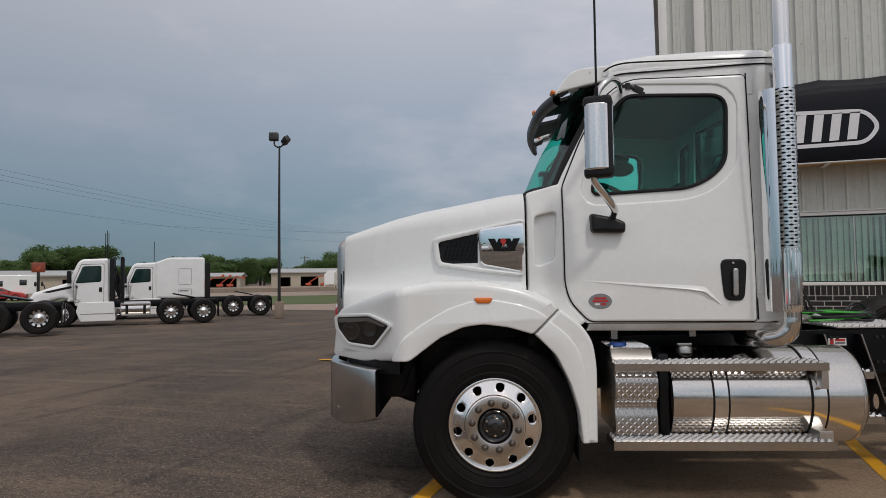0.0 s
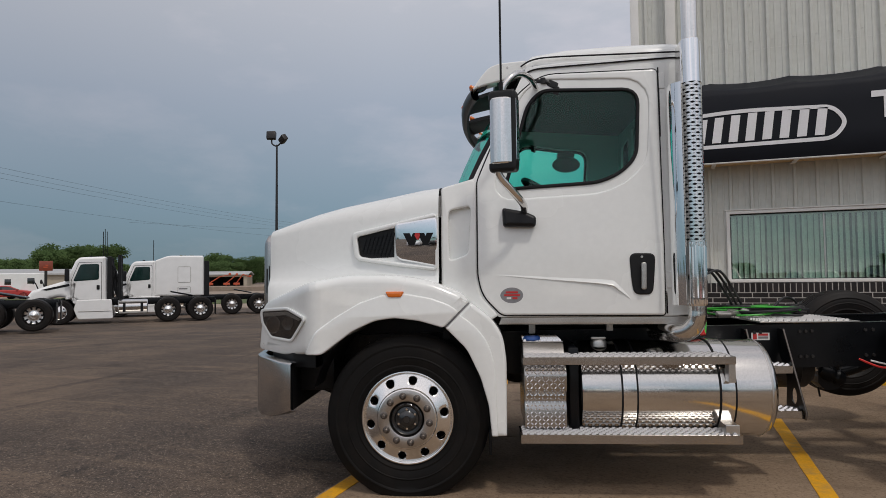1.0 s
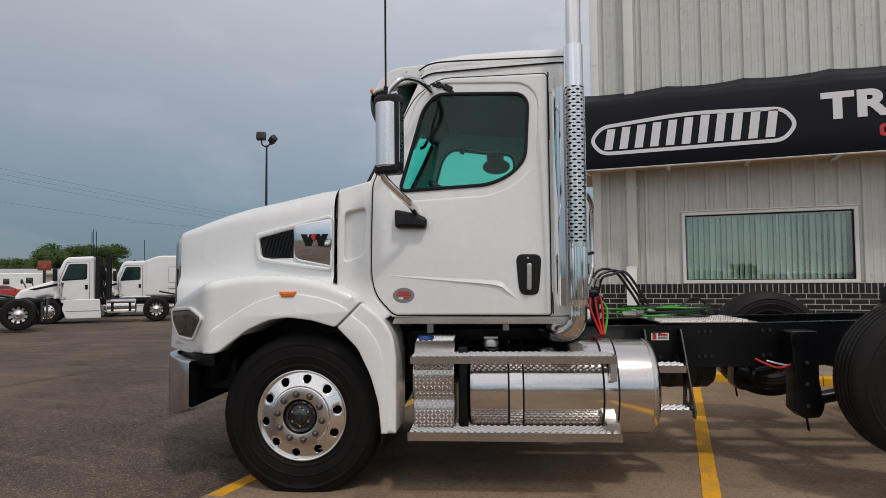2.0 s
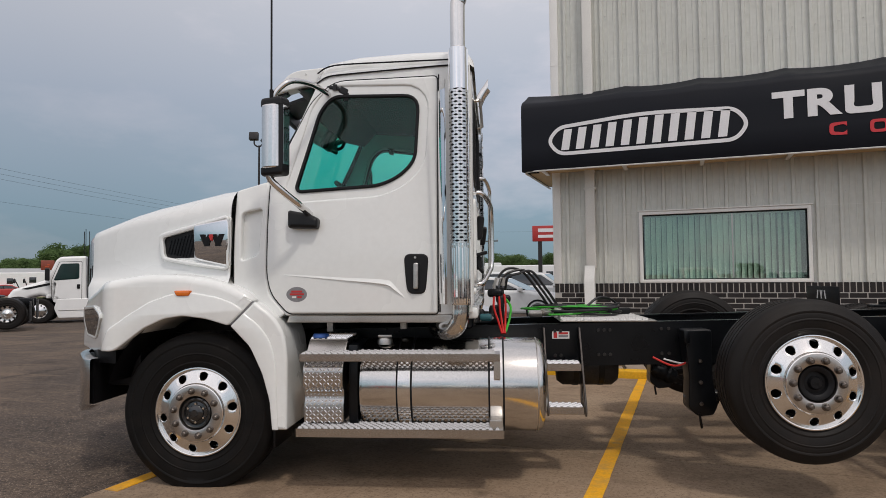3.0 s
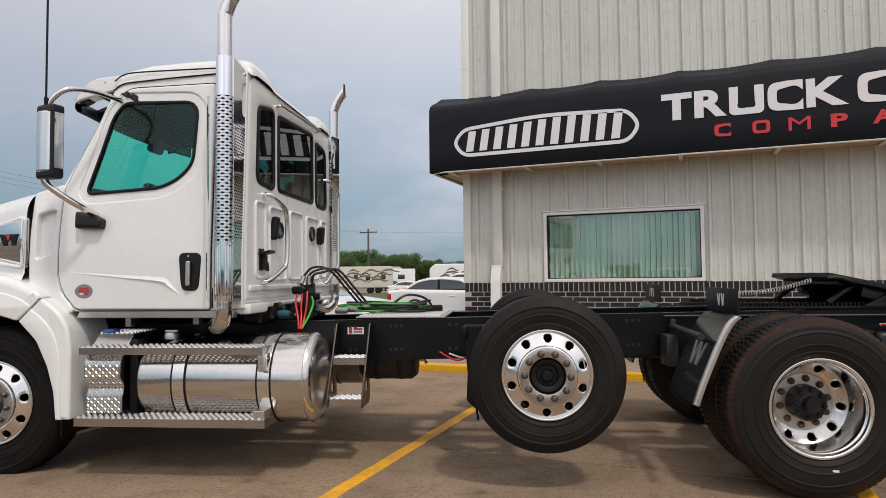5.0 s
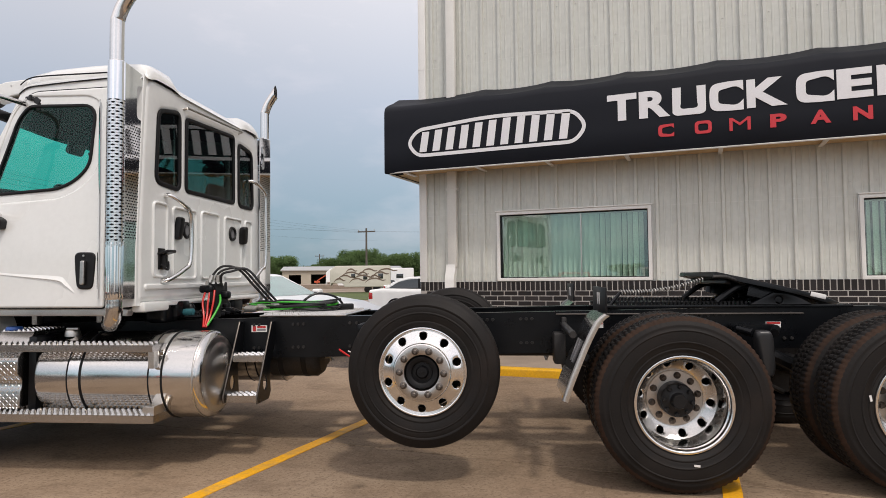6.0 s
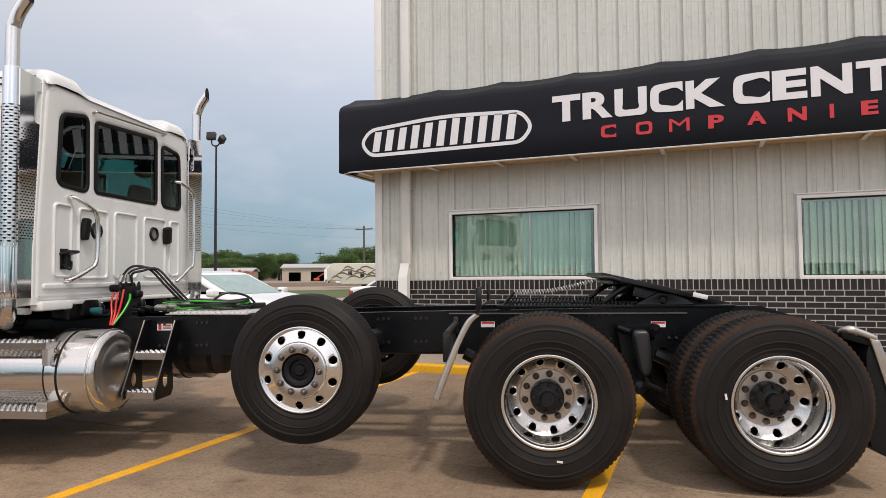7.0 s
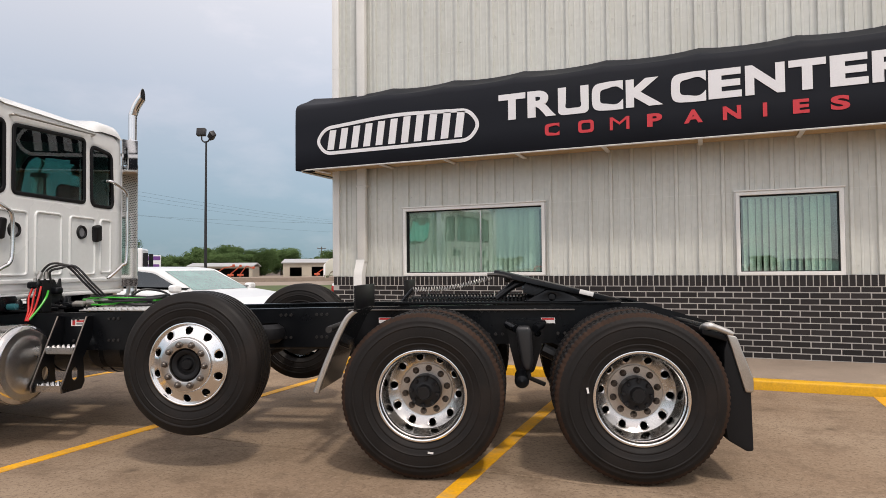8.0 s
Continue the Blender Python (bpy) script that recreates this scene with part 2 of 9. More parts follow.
def paving(name, base, light, dark, speck, speck_amount, patch_scale, streak, crack=0.0, bump=0.004, island=0.0):
    """Ground surface: grit specks, broad worn and stained patches, drawn-out tyre streaks, hairline cracks."""
    m = bpy.data.materials.new(name)
    m.use_nodes = True
    n, l = m.node_tree.nodes, m.node_tree.links
    p = n["Principled BSDF"]
    p.inputs["Specular IOR Level"].default_value = 0.3
    tc = n.new("ShaderNodeTexCoord")

    def noise(scale, detail, rough=0.55, squash=None, turn=0.0):
        t = n.new("ShaderNodeTexNoise")
        t.inputs["Scale"].default_value, t.inputs["Detail"].default_value, t.inputs["Roughness"].default_value = scale, detail, rough
        src = tc.outputs["Object"]
        if squash:
            mp = n.new("ShaderNodeMapping")
            mp.inputs["Scale"].default_value = squash
            mp.inputs["Rotation"].default_value = (0, 0, turn)
            l.new(src, mp.inputs["Vector"])
            src = mp.outputs["Vector"]
        l.new(src, t.inputs["Vector"])
        return t.outputs["Fac"]

    def ramp(src, a, b, to=1.0):
        r = n.new("ShaderNodeMapRange")
        r.inputs["From Min"].default_value, r.inputs["From Max"].default_value, r.inputs["To Max"].default_value = a, b, to
        l.new(src, r.inputs["Value"])
        return r.outputs["Result"]

    def blend(src, col, fac):
        x = n.new("ShaderNodeMix")
        x.data_type = "RGBA"
        l.new(fac, x.inputs["Factor"])
        if isinstance(src, tuple):
            x.inputs["A"].default_value = (*src, 1)
        else:
            l.new(src, x.inputs["A"])
        x.inputs["B"].default_value = (*col, 1)
        return x.outputs["Result"]

    out = blend(base, light, ramp(noise(patch_scale, 6, 0.6), 0.42, 0.66))
    out = blend(out, dark, ramp(noise(patch_scale * 2.7, 8, 0.68), 0.48, 0.68, 0.85))
    out = blend(out, light, ramp(noise(11, 6, 0.75), 0.52, 0.68, 0.55))
    out = blend(out, dark, ramp(noise(17, 6, 0.75), 0.52, 0.68, 0.7))
    out = blend(out, light, ramp(noise(1.0, 5, 0.6, (0.35, 3.2, 1), 0.45), 0.52, 0.75, streak))
    out = blend(out, dark, ramp(noise(1.0, 5, 0.6, (2.6, 0.25, 1), -0.3), 0.55, 0.78, streak))
    out = blend(out, light, ramp(noise(28, 4, 0.8), 0.54, 0.64, 0.6))
    grit = noise(70, 3, 0.8)
    out = blend(out, speck, ramp(grit, 0.57, 0.66, speck_amount))
    out = blend(out, dark, ramp(noise(42, 3, 0.75), 0.53, 0.64, 0.8))
    spots = n.new("ShaderNodeTexVoronoi")
    spots.inputs["Scale"].default_value = 1.3
    l.new(tc.outputs["Object"], spots.inputs["Vector"])
    out = blend(out, tuple(c * 0.55 for c in dark), ramp(spots.outputs["Distance"], 0.085, 0.02, 0.6))
    if crack:
        line = n.new("ShaderNodeTexVoronoi")
        line.feature = "DISTANCE_TO_EDGE"
        line.inputs["Scale"].default_value = 0.55
        wob, add = n.new("ShaderNodeTexNoise"), n.new("ShaderNodeMix")
        wob.inputs["Scale"].default_value, wob.inputs["Detail"].default_value = 2.5, 5.0
        add.data_type = "RGBA"
        add.inputs["Factor"].default_value = 0.16
        l.new(tc.outputs["Object"], wob.inputs["Vector"])
        l.new(tc.outputs["Object"], add.inputs["A"])
        l.new(wob.outputs["Color"], add.inputs["B"])
        l.new(add.outputs["Result"], line.inputs["Vector"])
        out = blend(out, tuple(c * 0.4 for c in dark), ramp(line.outputs["Distance"], 0.006, 0.001, crack))
    if island:
        info, wide, tint = n.new("ShaderNodeObjectInfo"), n.new("ShaderNodeMapRange"), n.new("ShaderNodeVectorMath")
        wide.inputs["To Min"].default_value, wide.inputs["To Max"].default_value = 1 - island, 1 + island
        l.new(info.outputs["Random"], wide.inputs["Value"])
        tint.operation = "SCALE"
        l.new(out, tint.inputs[0])
        l.new(wide.outputs["Result"], tint.inputs["Scale"])
        out = tint.outputs["Vector"]
    l.new(out, p.inputs["Base Color"])
    p.inputs["Roughness"].default_value = 0.9
    b = n.new("ShaderNodeBump")
    b.inputs["Strength"].default_value, b.inputs["Distance"].default_value = 1.0, bump
    l.new(grit, b.inputs["Height"])
    l.new(b.outputs["Normal"], p.inputs["Normal"])
    return m


def foliage(name, light, dark):
    """Leaves that let part of the light through, paler and darker by clump."""
    m = bpy.data.materials.new(name)
    m.use_nodes = True
    n, l = m.node_tree.nodes, m.node_tree.links
    n.remove(n["Principled BSDF"])
    tc, patch, fine = n.new("ShaderNodeTexCoord"), n.new("ShaderNodeTexNoise"), n.new("ShaderNodeTexNoise")
    patch.inputs["Scale"].default_value, fine.inputs["Scale"].default_value = 0.45, 3.0
    both, tone = n.new("ShaderNodeMath"), n.new("ShaderNodeMix")
    both.operation, tone.data_type = "ADD", "RGBA"
    span = n.new("ShaderNodeMapRange")
    span.inputs["From Min"].default_value, span.inputs["From Max"].default_value = 0.75, 1.25
    tone.inputs["A"].default_value, tone.inputs["B"].default_value = (*dark, 1), (*light, 1)
    for t, i in ((patch, 0), (fine, 1)):
        l.new(tc.outputs["Object"], t.inputs["Vector"])
        l.new(t.outputs["Fac"], both.inputs[i])
    l.new(both.outputs[0], span.inputs["Value"])
    l.new(span.outputs["Result"], tone.inputs["Factor"])
    matt, through_leaf, mix = n.new("ShaderNodeBsdfDiffuse"), n.new("ShaderNodeBsdfTranslucent"), n.new("ShaderNodeMixShader")
    mix.inputs["Fac"].default_value = 0.45
    for shader, i in ((matt, 1), (through_leaf, 2)):
        l.new(tone.outputs["Result"], shader.inputs["Color"])
        l.new(shader.outputs["BSDF"], mix.inputs[i])
    l.new(mix.outputs["Shader"], n["Material Output"].inputs["Surface"])
    return m


ASPHALT = paving("worn_asphalt", (0.071, 0.0555, 0.046), (0.175, 0.125, 0.088), (0.023, 0.0193, 0.0178), (0.37, 0.29, 0.225), 1.0, 0.30, 1.0, 0.0, 0.006)
CONCRETE = paving("stained_concrete", (0.262, 0.184, 0.121), (0.33, 0.245, 0.168), (0.145, 0.098, 0.063), (0.38, 0.30, 0.23), 0.4, 0.75, 0.5, 0.16, 0.0015, 0.05)
SIDEWALK = surface("sidewalk_concrete", (0.30, 0.235, 0.18), 0.85, vary=0.14, scale=2, grain=70, bump=0.001, dirt=(0.20, 0.16, 0.125), dirt_amount=0.5)
YELLOW = surface("worn_yellow_paint", (0.78, 0.375, 0.006), 0.65, vary=0.14, scale=4, grain=60, dirt=(0.36, 0.25, 0.13), dirt_amount=0.55, dirt_scale=6)
KERB_YELLOW = surface("kerb_yellow_paint", (0.70, 0.37, 0.006), 0.55, vary=0.14, scale=4, grain=50, dirt=(0.36, 0.20, 0.05), dirt_amount=0.3, dirt_scale=8)
GRASS = surface("mown_grass", (0.075, 0.10, 0.025), 0.9, vary=0.35, scale=0.3, grain=8, bump=0.02)
# leaf greens kept pale, so some of the distance haze sits in the colour
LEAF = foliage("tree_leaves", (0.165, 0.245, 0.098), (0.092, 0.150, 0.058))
BARK = surface("tree_bark", (0.10, 0.075, 0.055), 0.9, vary=0.3, bump=0.01)
SIDING = surface("ribbed_metal_siding", (0.615, 0.622, 0.575), 0.45, 0.0, vary=0.06, scale=0.9, grain=14, dirt=(0.52, 0.51, 0.445), dirt_amount=0.3, dirt_scale=1.3)
TRIMWHITE = surface("white_metal_trim", (0.80, 0.79, 0.76), 0.42, vary=0.05)
DOWNSPOUT = surface("downspout_metal", (0.72, 0.705, 0.66), 0.42, vary=0.06)
BRICK = surface("dark_glazed_brick", (0.0205, 0.0172, 0.0168), 0.55, spec=0.3, vary=0.3, scale=6, grain=90, bump=0.0015, island=0.35)
MORTAR = surface("pale_mortar", (0.40, 0.378, 0.355), 0.9, vary=0.12, grain=120, bump=0.001)
CANVAS = surface("black_awning_canvas", (0.0085, 0.0100, 0.0150), 0.62, spec=0.2, vary=0.2, scale=1.5, grain=160, bump=0.0006)
SOFFIT = surface("tan_soffit_board", (0.55, 0.38, 0.20), 0.6, vary=0.15, scale=2, grain=30)
LETTER_WHITE = surface("white_vinyl", (0.78, 0.77, 0.78), 0.45, vary=0.04)
LETTER_RED = surface("red_vinyl", (0.60, 0.03, 0.04), 0.45, vary=0.06)
BLIND = surface("vertical_blind_fabric", (0.88, 0.90, 0.87), 0.8, vary=0.07, scale=2, grain=80, island=0.07)
# dimness of the office is put into this colour
ROOMDARK = surface("room_dark_sheet", (0.10, 0.11, 0.10), 0.9, vary=0.1)
POLE = surface("dark_bronze_pole", (0.030, 0.028, 0.028), 0.45, 0.3, vary=0.2)
WOODPOLE = surface("weathered_pole_wood", (0.10, 0.085, 0.07), 0.85, vary=0.2)
TANWALL = surface("tan_metal_building", (0.42, 0.37, 0.29), 0.6, vary=0.1, scale=0.3)
GREYROOF = surface("grey_metal_roof", (0.40, 0.40, 0.39), 0.5, vary=0.1, scale=0.2)
# near-black wall colour that carries the shade inside the shed bays
BAYSHADE = surface("bay_shade_wall", (0.03, 0.028, 0.026), 0.8, vary=0.2)
ORANGE = surface("orange_machine_paint", (0.50, 0.085, 0.03), 0.5, vary=0.15)
SIGN_RED = surface("red_sign_face", (0.45, 0.035, 0.03), 0.4, vary=0.05)
SIGN_BROWN = surface("red_brown_sign_face", (0.26, 0.055, 0.03), 0.4, vary=0.08)
SIGN_PURPLE = surface("purple_sign_band", (0.16, 0.05, 0.25), 0.4, vary=0.05)
RVTAN = surface("recreation_trailer_shell", (0.62, 0.58, 0.50), 0.4, vary=0.04)
RVBROWN = surface("brown_swoosh_decal", (0.16, 0.11, 0.08), 0.4, vary=0.1)

# ---------------------------------------------------------------- shape helpers


SMOOTHED = (WHITE, CHROME, MIRROR_CHROME, WHEEL_ALLOY, BRUSHED, STEPFACE, TREADPLATE, CASTGREY, BLACK, WHITE_FAR)


def finish(name, bm, material, smooth=38):
    bmesh.ops.recalc_face_normals(bm, faces=bm.faces)
    me = bpy.data.meshes.new(name)
    bm.to_mesh(me)
    bm.free()
    me.materials.append(material)
    me.polygons.foreach_set("use_smooth", [True] * len(me.polygons))
    me.set_sharp_from_angle(angle=radians(smooth))
    return me


def part(name, bm, material, parent, label="", at=None, smooth=38, even=True):
    """One mesh under a thing or under a part."""
    ob = new(name, finish(name, bm, material, smooth))
    ob.parent = parent
    if at is not None:
        ob.matrix_basis = at
    if label:
        ob["label"] = label
    if even and smooth < 90 and material in SMOOTHED:
        ob.modifiers.new("even_shading", "WEIGHTED_NORMAL").keep_sharp = True
    return ob


def again(ob, at, parent=None):
    """One more part on the same mesh."""
    o = ob.copy()
    scene.collection.objects.link(o)
    if parent is not None:
        o.parent = parent
    o.matrix_basis = at
    return o


def thing(name, label, category, m=None, group="", kind=""):
    ob = new(name)
    ob.empty_display_size = 0.2
    if m is not None:
        ob.matrix_basis = m
    return tagged(ob, label, category, group, kind)


def join(*parts):
    bm = bmesh.new()
    for b in parts:
        me = bpy.data.meshes.new("join")
        b.to_mesh(me)
        b.free()
        bm.from_mesh(me)
        bpy.data.meshes.remove(me)
    return bm


def moved(bm, m):
    bmesh.ops.transform(bm, matrix=m, verts=bm.verts)
    return bm


def box(lo, hi, r=0.0, seg=2):
    bm = bmesh.new()
    bmesh.ops.create_cube(bm, size=1)
    for v in bm.verts:
        v.co = Vector([lo[i] if v.co[i] < 0 else hi[i] for i in range(3)])
    if r:
        bmesh.ops.bevel(bm, geom=list(bm.edges), offset=r, segments=seg, affect="EDGES", profile=0.5)
    return bm


def area2(p):
    return sum(p[i - 1][0] * p[i][1] - p[i][0] * p[i - 1][1] for i in range(len(p)))


def offset(poly, d):
    """Polygon moved inwards by d (outwards if negative), whichever way it runs."""
    n, s, out = len(poly), 1 if area2(poly) > 0 else -1, []
    for i in range(n):
        a, b, c = Vector(poly[i - 1]), Vector(poly[i]), Vector(poly[(i + 1) % n])
        u, v = (b - a).normalized(), (c - b).normalized()
        nu, nv = Vector((-u.y, u.x)) * s, Vector((-v.y, v.x)) * s
        k = nu + nv
        k = k / max(0.35, k.length_squared / 2) if k.length > 1e-6 else nu
        out.append(tuple(b + k * d))
    return out


def rounded(poly, r, seg=4):
    out, n = [], len(poly)
    for i in range(n):
        a, b, c = Vector(poly[i - 1]), Vector(poly[i]), Vector(poly[(i + 1) % n])
        rr = r[i] if isinstance(r, (list, tuple)) else r
        d = min(rr, (a - b).length * 0.45, (c - b).length * 0.45)
        p, q = b + (a - b).normalized() * d, b + (c - b).normalized() * d
        for k in range(seg + 1):
            t = k / seg
            out.append(tuple(p * (1 - t) ** 2 + b * 2 * t * (1 - t) + q * t * t))
    return out


AXIS = {"xz": lambda u, v, a: (u, a, v), "yz": lambda u, v, a: (a, u, v), "xy": lambda u, v, a: (u, v, a)}


def slab(outer, holes, a0, a1, r=0.0, plane="xz", seg=3, both=False):
    """A plate with holes between the depths a0 and a1; the edges at a0 (and at a1 if both) are rounded by r."""
    from mathutils.geometry import tessellate_polygon
    bm, put = bmesh.new(), AXIS[plane]
    sign = 1 if a1 > a0 else -1
    steps = []
    if r:
        for i in range(seg + 1):
            th = i / seg * math.pi / 2
            steps.append((r * (1 - math.sin(th)), a0 + sign * r * (1 - math.cos(th))))
        if both:
            steps += [(s, a1 - (d - a0)) for s, d in reversed(steps)]
        else:
            steps.append((0, a1))
    else:
        steps = [(0, a0), (0, a1)]
    ends = [[], []]
    for k, loop in enumerate([outer] + list(holes)):
        rings = []
        for inset, depth in steps:
            pts = offset(loop, inset if k == 0 else -inset) if inset else loop
            rings.append(([bm.verts.new(put(p[0], p[1], depth)) for p in pts], pts))
        for (ra, _), (rb, _) in zip(rings, rings[1:]):
            for i in range(len(loop)):
                bm.faces.new((ra[i - 1], ra[i], rb[i], rb[i - 1]))
        ends[0].append(rings[0])
        ends[1].append(rings[-1])
    for end in ends:
        flat = [v for ring, _ in end for v in ring]
        for tri in tessellate_polygon([[Vector((p[0], p[1], 0)) for p in pts] for _, pts in end]):
            if len(set(tri)) == 3:
                try:
                    bm.faces.new([flat[i] for i in tri])
                except ValueError:
                    pass
    return bm


def lathe(profile, seg=40, axis="y", cap=False):
    """Profile of (radius, along) turned round the axis."""
    bm, rings = bmesh.new(), []
    for r, h in profile:
        ring = []
        for k in range(seg):
            a = 2 * math.pi * k / seg
            c, s = r * math.cos(a), r * math.sin(a)
            ring.append(bm.verts.new({"y": (c, h, s), "z": (c, s, h), "x": (h, c, s)}[axis]))
        rings.append(ring)
    for a, b in zip(rings, rings[1:]):
        for k in range(seg):
            bm.faces.new((a[k - 1], a[k], b[k], b[k - 1]))
    if cap:
        bm.faces.new(rings[0])
        bm.faces.new(rings[-1])
    return bm


def spline(pts, n=6):
    """Smooth line through points."""
    p = [Vector(q) for q in pts]
    out = []
    for i in range(len(p) - 1):
        a, b, c, d = p[max(i - 1, 0)], p[i], p[i + 1], p[min(i + 2, len(p) - 1)]
        for k in range(n):
            t = k / n
            out.append(0.5 * (2 * b + (c - a) * t + (2 * a - 5 * b + 4 * c - d) * t * t + (3 * b - a - 3 * c + d) * t ** 3))
    return out + [p[-1]]


def tube(pts, r, seg=10, n=0, closed=False):
    """A round bar along a line; r is one radius or one for each point."""
    line = spline(pts, n) if n else [Vector(q) for q in pts]
    bm, rings, up = bmesh.new(), [], None
    for i, q in enumerate(line):
        a, b = line[max(i - 1, 0)], line[min(i + 1, len(line) - 1)]
        d = (b - a).normalized()
        if up is None:
            up = d.orthogonal().normalized()
        up = (up - d * up.dot(d)).normalized()
        side = d.cross(up)
        rr = r[min(int(i / max(n, 1)), len(r) - 1)] if isinstance(r, (list, tuple)) else r
        rings.append([bm.verts.new(q + (up * math.cos(2 * math.pi * k / seg) + side * math.sin(2 * math.pi * k / seg)) * rr) for k in range(seg)])
    for a, b in zip(rings, rings[1:]):
        for k in range(seg):
            bm.faces.new((a[k - 1], a[k], b[k], b[k - 1]))
    bm.faces.new(rings[0])
    bm.faces.new(rings[-1])
    return bm


def loft(rows, close=False):
    """A skin over rows of points of equal length."""
    bm = bmesh.new()
    grid = [[bm.verts.new(p) for p in row] for row in rows]
    for a, b in zip(grid, grid[1:]):
        for k in range(0 if close else 1, len(a)):
            bm.faces.new((a[k - 1], a[k], b[k], b[k - 1]))
    return bm


def circle(cx, cy, r, n=14, sx=1.0, a0=0.0):
    return [(cx + r * sx * math.cos(a0 + 2 * math.pi * k / n), cy + r * math.sin(a0 + 2 * math.pi * k / n)) for k in range(n)]


def rect(x0, y0, x1, y1, r=0.0, seg=3):
    p = [(x0, y0), (x1, y0), (x1, y1), (x0, y1)]
    return rounded(p, r, seg) if r else p


def lettering(text, size, width, material, name, parent, m, depth=0.004, bold=0.0):
    """Raised letters with the built-in font, stretched to a width, lower left corner at the pose m."""
    cu = bpy.data.curves.new(name, "FONT")
    cu.body, cu.size, cu.extrude, cu.offset = text, size, depth, bold
    ob = new(name, cu)
    bpy.context.view_layer.update()
    me = bpy.data.meshes.new_from_object(ob.evaluated_get(bpy.context.evaluated_depsgraph_get()))
    bpy.data.objects.remove(ob)
    xs, ys = [v.co.x for v in me.vertices], [v.co.y for v in me.vertices]
    sx, sy = width / (max(xs) - min(xs)), size / (max(ys) - min(ys))
    for v in me.vertices:
        v.co = ((v.co.x - min(xs)) * sx, (v.co.y - min(ys)) * sy, v.co.z)
    me.materials.clear()
    me.materials.append(material)
    o = new(name, me)
    o.parent, o.matrix_basis = parent, m
    return o

# ---------------------------------------------------------------- ground


def lot_height(x, y):
    """The lot falls a little to the west of the parked trucks."""
    q = min(1.0, max(0.0, (-x - 4.0) / 15.0))
    fall = float(np.interp(y, (11.8, 19.5, 24.6, 40.0), (0.25, 0.40, 0.43, 0.53)))
    p, r = min(1.0, max(0.0, (y - 13.0) / 6.0)), min(1.0, max(0.0, (-x - 0.5) / 2.5))
    return -fall * q * q * (3 - 2 * q) - 0.13 * p * r * (1 - q) - 0.006


def ground():
    xs = [-1800, -700, -300, -150, -90, -60, -45] + [-38 + 1.5 * i for i in range(40)] + [26, 40, 80, 200, 700, 1800]
    ys = [-1800, -500, -120, -40] + [-16 + 1.6 * i for i in range(40)] + [60, 90, 150, 400, 1000, 1800]
    bm = loft([[(x, y, lot_height(x, y)) for x in xs] for y in ys])
    ob = new("ground", finish("ground", bm, ASPHALT))
    return tagged(ob, "worn dark grey asphalt lot with tyre marks and pale patches", "ground", kind="structure")


ground()


def flat(name, corners, z, material, label, category, thick=0.05):
    bm = slab(corners, [], z, z - thick, 0, "xy")
    return tagged(new(name, finish(name, bm, material)), label, category, kind="structure")


# far strips beyond the lot, across the line of sight to the north-west
def strip(d0, d1, half=420.0):
    n, s = Vector((-0.5, 0.866)), Vector((0.866, 0.5))
    c = Vector((1.5, 0.5))
    return [tuple(c + n * d + s * e) for d, e in ((d0, -half), (d0, half), (d1, half), (d1, -half))]


flat("service_road", strip(38, 50), -0.50, SIDEWALK, "pale concrete drive beyond the parked trucks", "road")
flat("verge", strip(50, 75), -0.47, GRASS, "mown grass verge beside the drive", "grass")
flat("far_road", strip(75, 100), -0.49, SIDEWALK, "pale concrete road in front of the far sheds", "road")

flat("yard_bank", strip(104, 147), 0.10, SIDEWALK, "low pale gravel bank of the yard behind the road", "yard", 0.65)

# concrete apron of cast panels
apron = thing("pavement", "stained tan concrete apron cast in jointed panels", "pavement", kind="structure")
PX = [-1.70, 1.235 - 0.02, 4.155, 7.07, 9.99, 12.9]
PY = [-5.2, -1.6, 2.0, 5.6, 9.19]
for i in range(len(PX) - 1):
    for j in range(len(PY) - 1):
        g = 0.006
        part("panel", slab(rounded([(PX[i] + g, PY[j] + g), (PX[i + 1] - g, PY[j] + g), (PX[i + 1] - g, PY[j + 1] - g), (PX[i] + g, PY[j + 1] - g)], 0.02, 2), [], 0.0, -0.12, 0.006, "xy", 2), CONCRETE, apron)


def parking_line(x0, y0, x1, y1, w=0.105):
    d = Vector((x1 - x0, y1 - y0)).normalized()
    n = Vector((-d.y, d.x)) * w / 2
    pts, steps = [], 40
    rnd = random.Random(int(x0 * 100) + 7)
    for s in (1, -1):
        row = []
        for k in range(steps + 1):
            p = Vector((x0, y0)).lerp(Vector((x1, y1)), k / steps) + n * s * (1 + rnd.uniform(-0.07, 0.05))
            row.append(tuple(p))
        pts += row if s == 1 else row[::-1]
    bm = slab(pts, [], 0.004, -0.002, 0, "xy")
    return tagged(new("parking_line", finish("parking_line", bm, YELLOW)), "worn yellow painted parking stripe on the ground", "parking line", "parking stripes", "structure")


for x in (-1.62, 1.235, 4.155, 7.075, 9.99):
    parking_line(x, 3.4 if x > 0 else 3.78, x, 9.17)
parking_line(-5.75, 9.83, -2.4, 10.6)

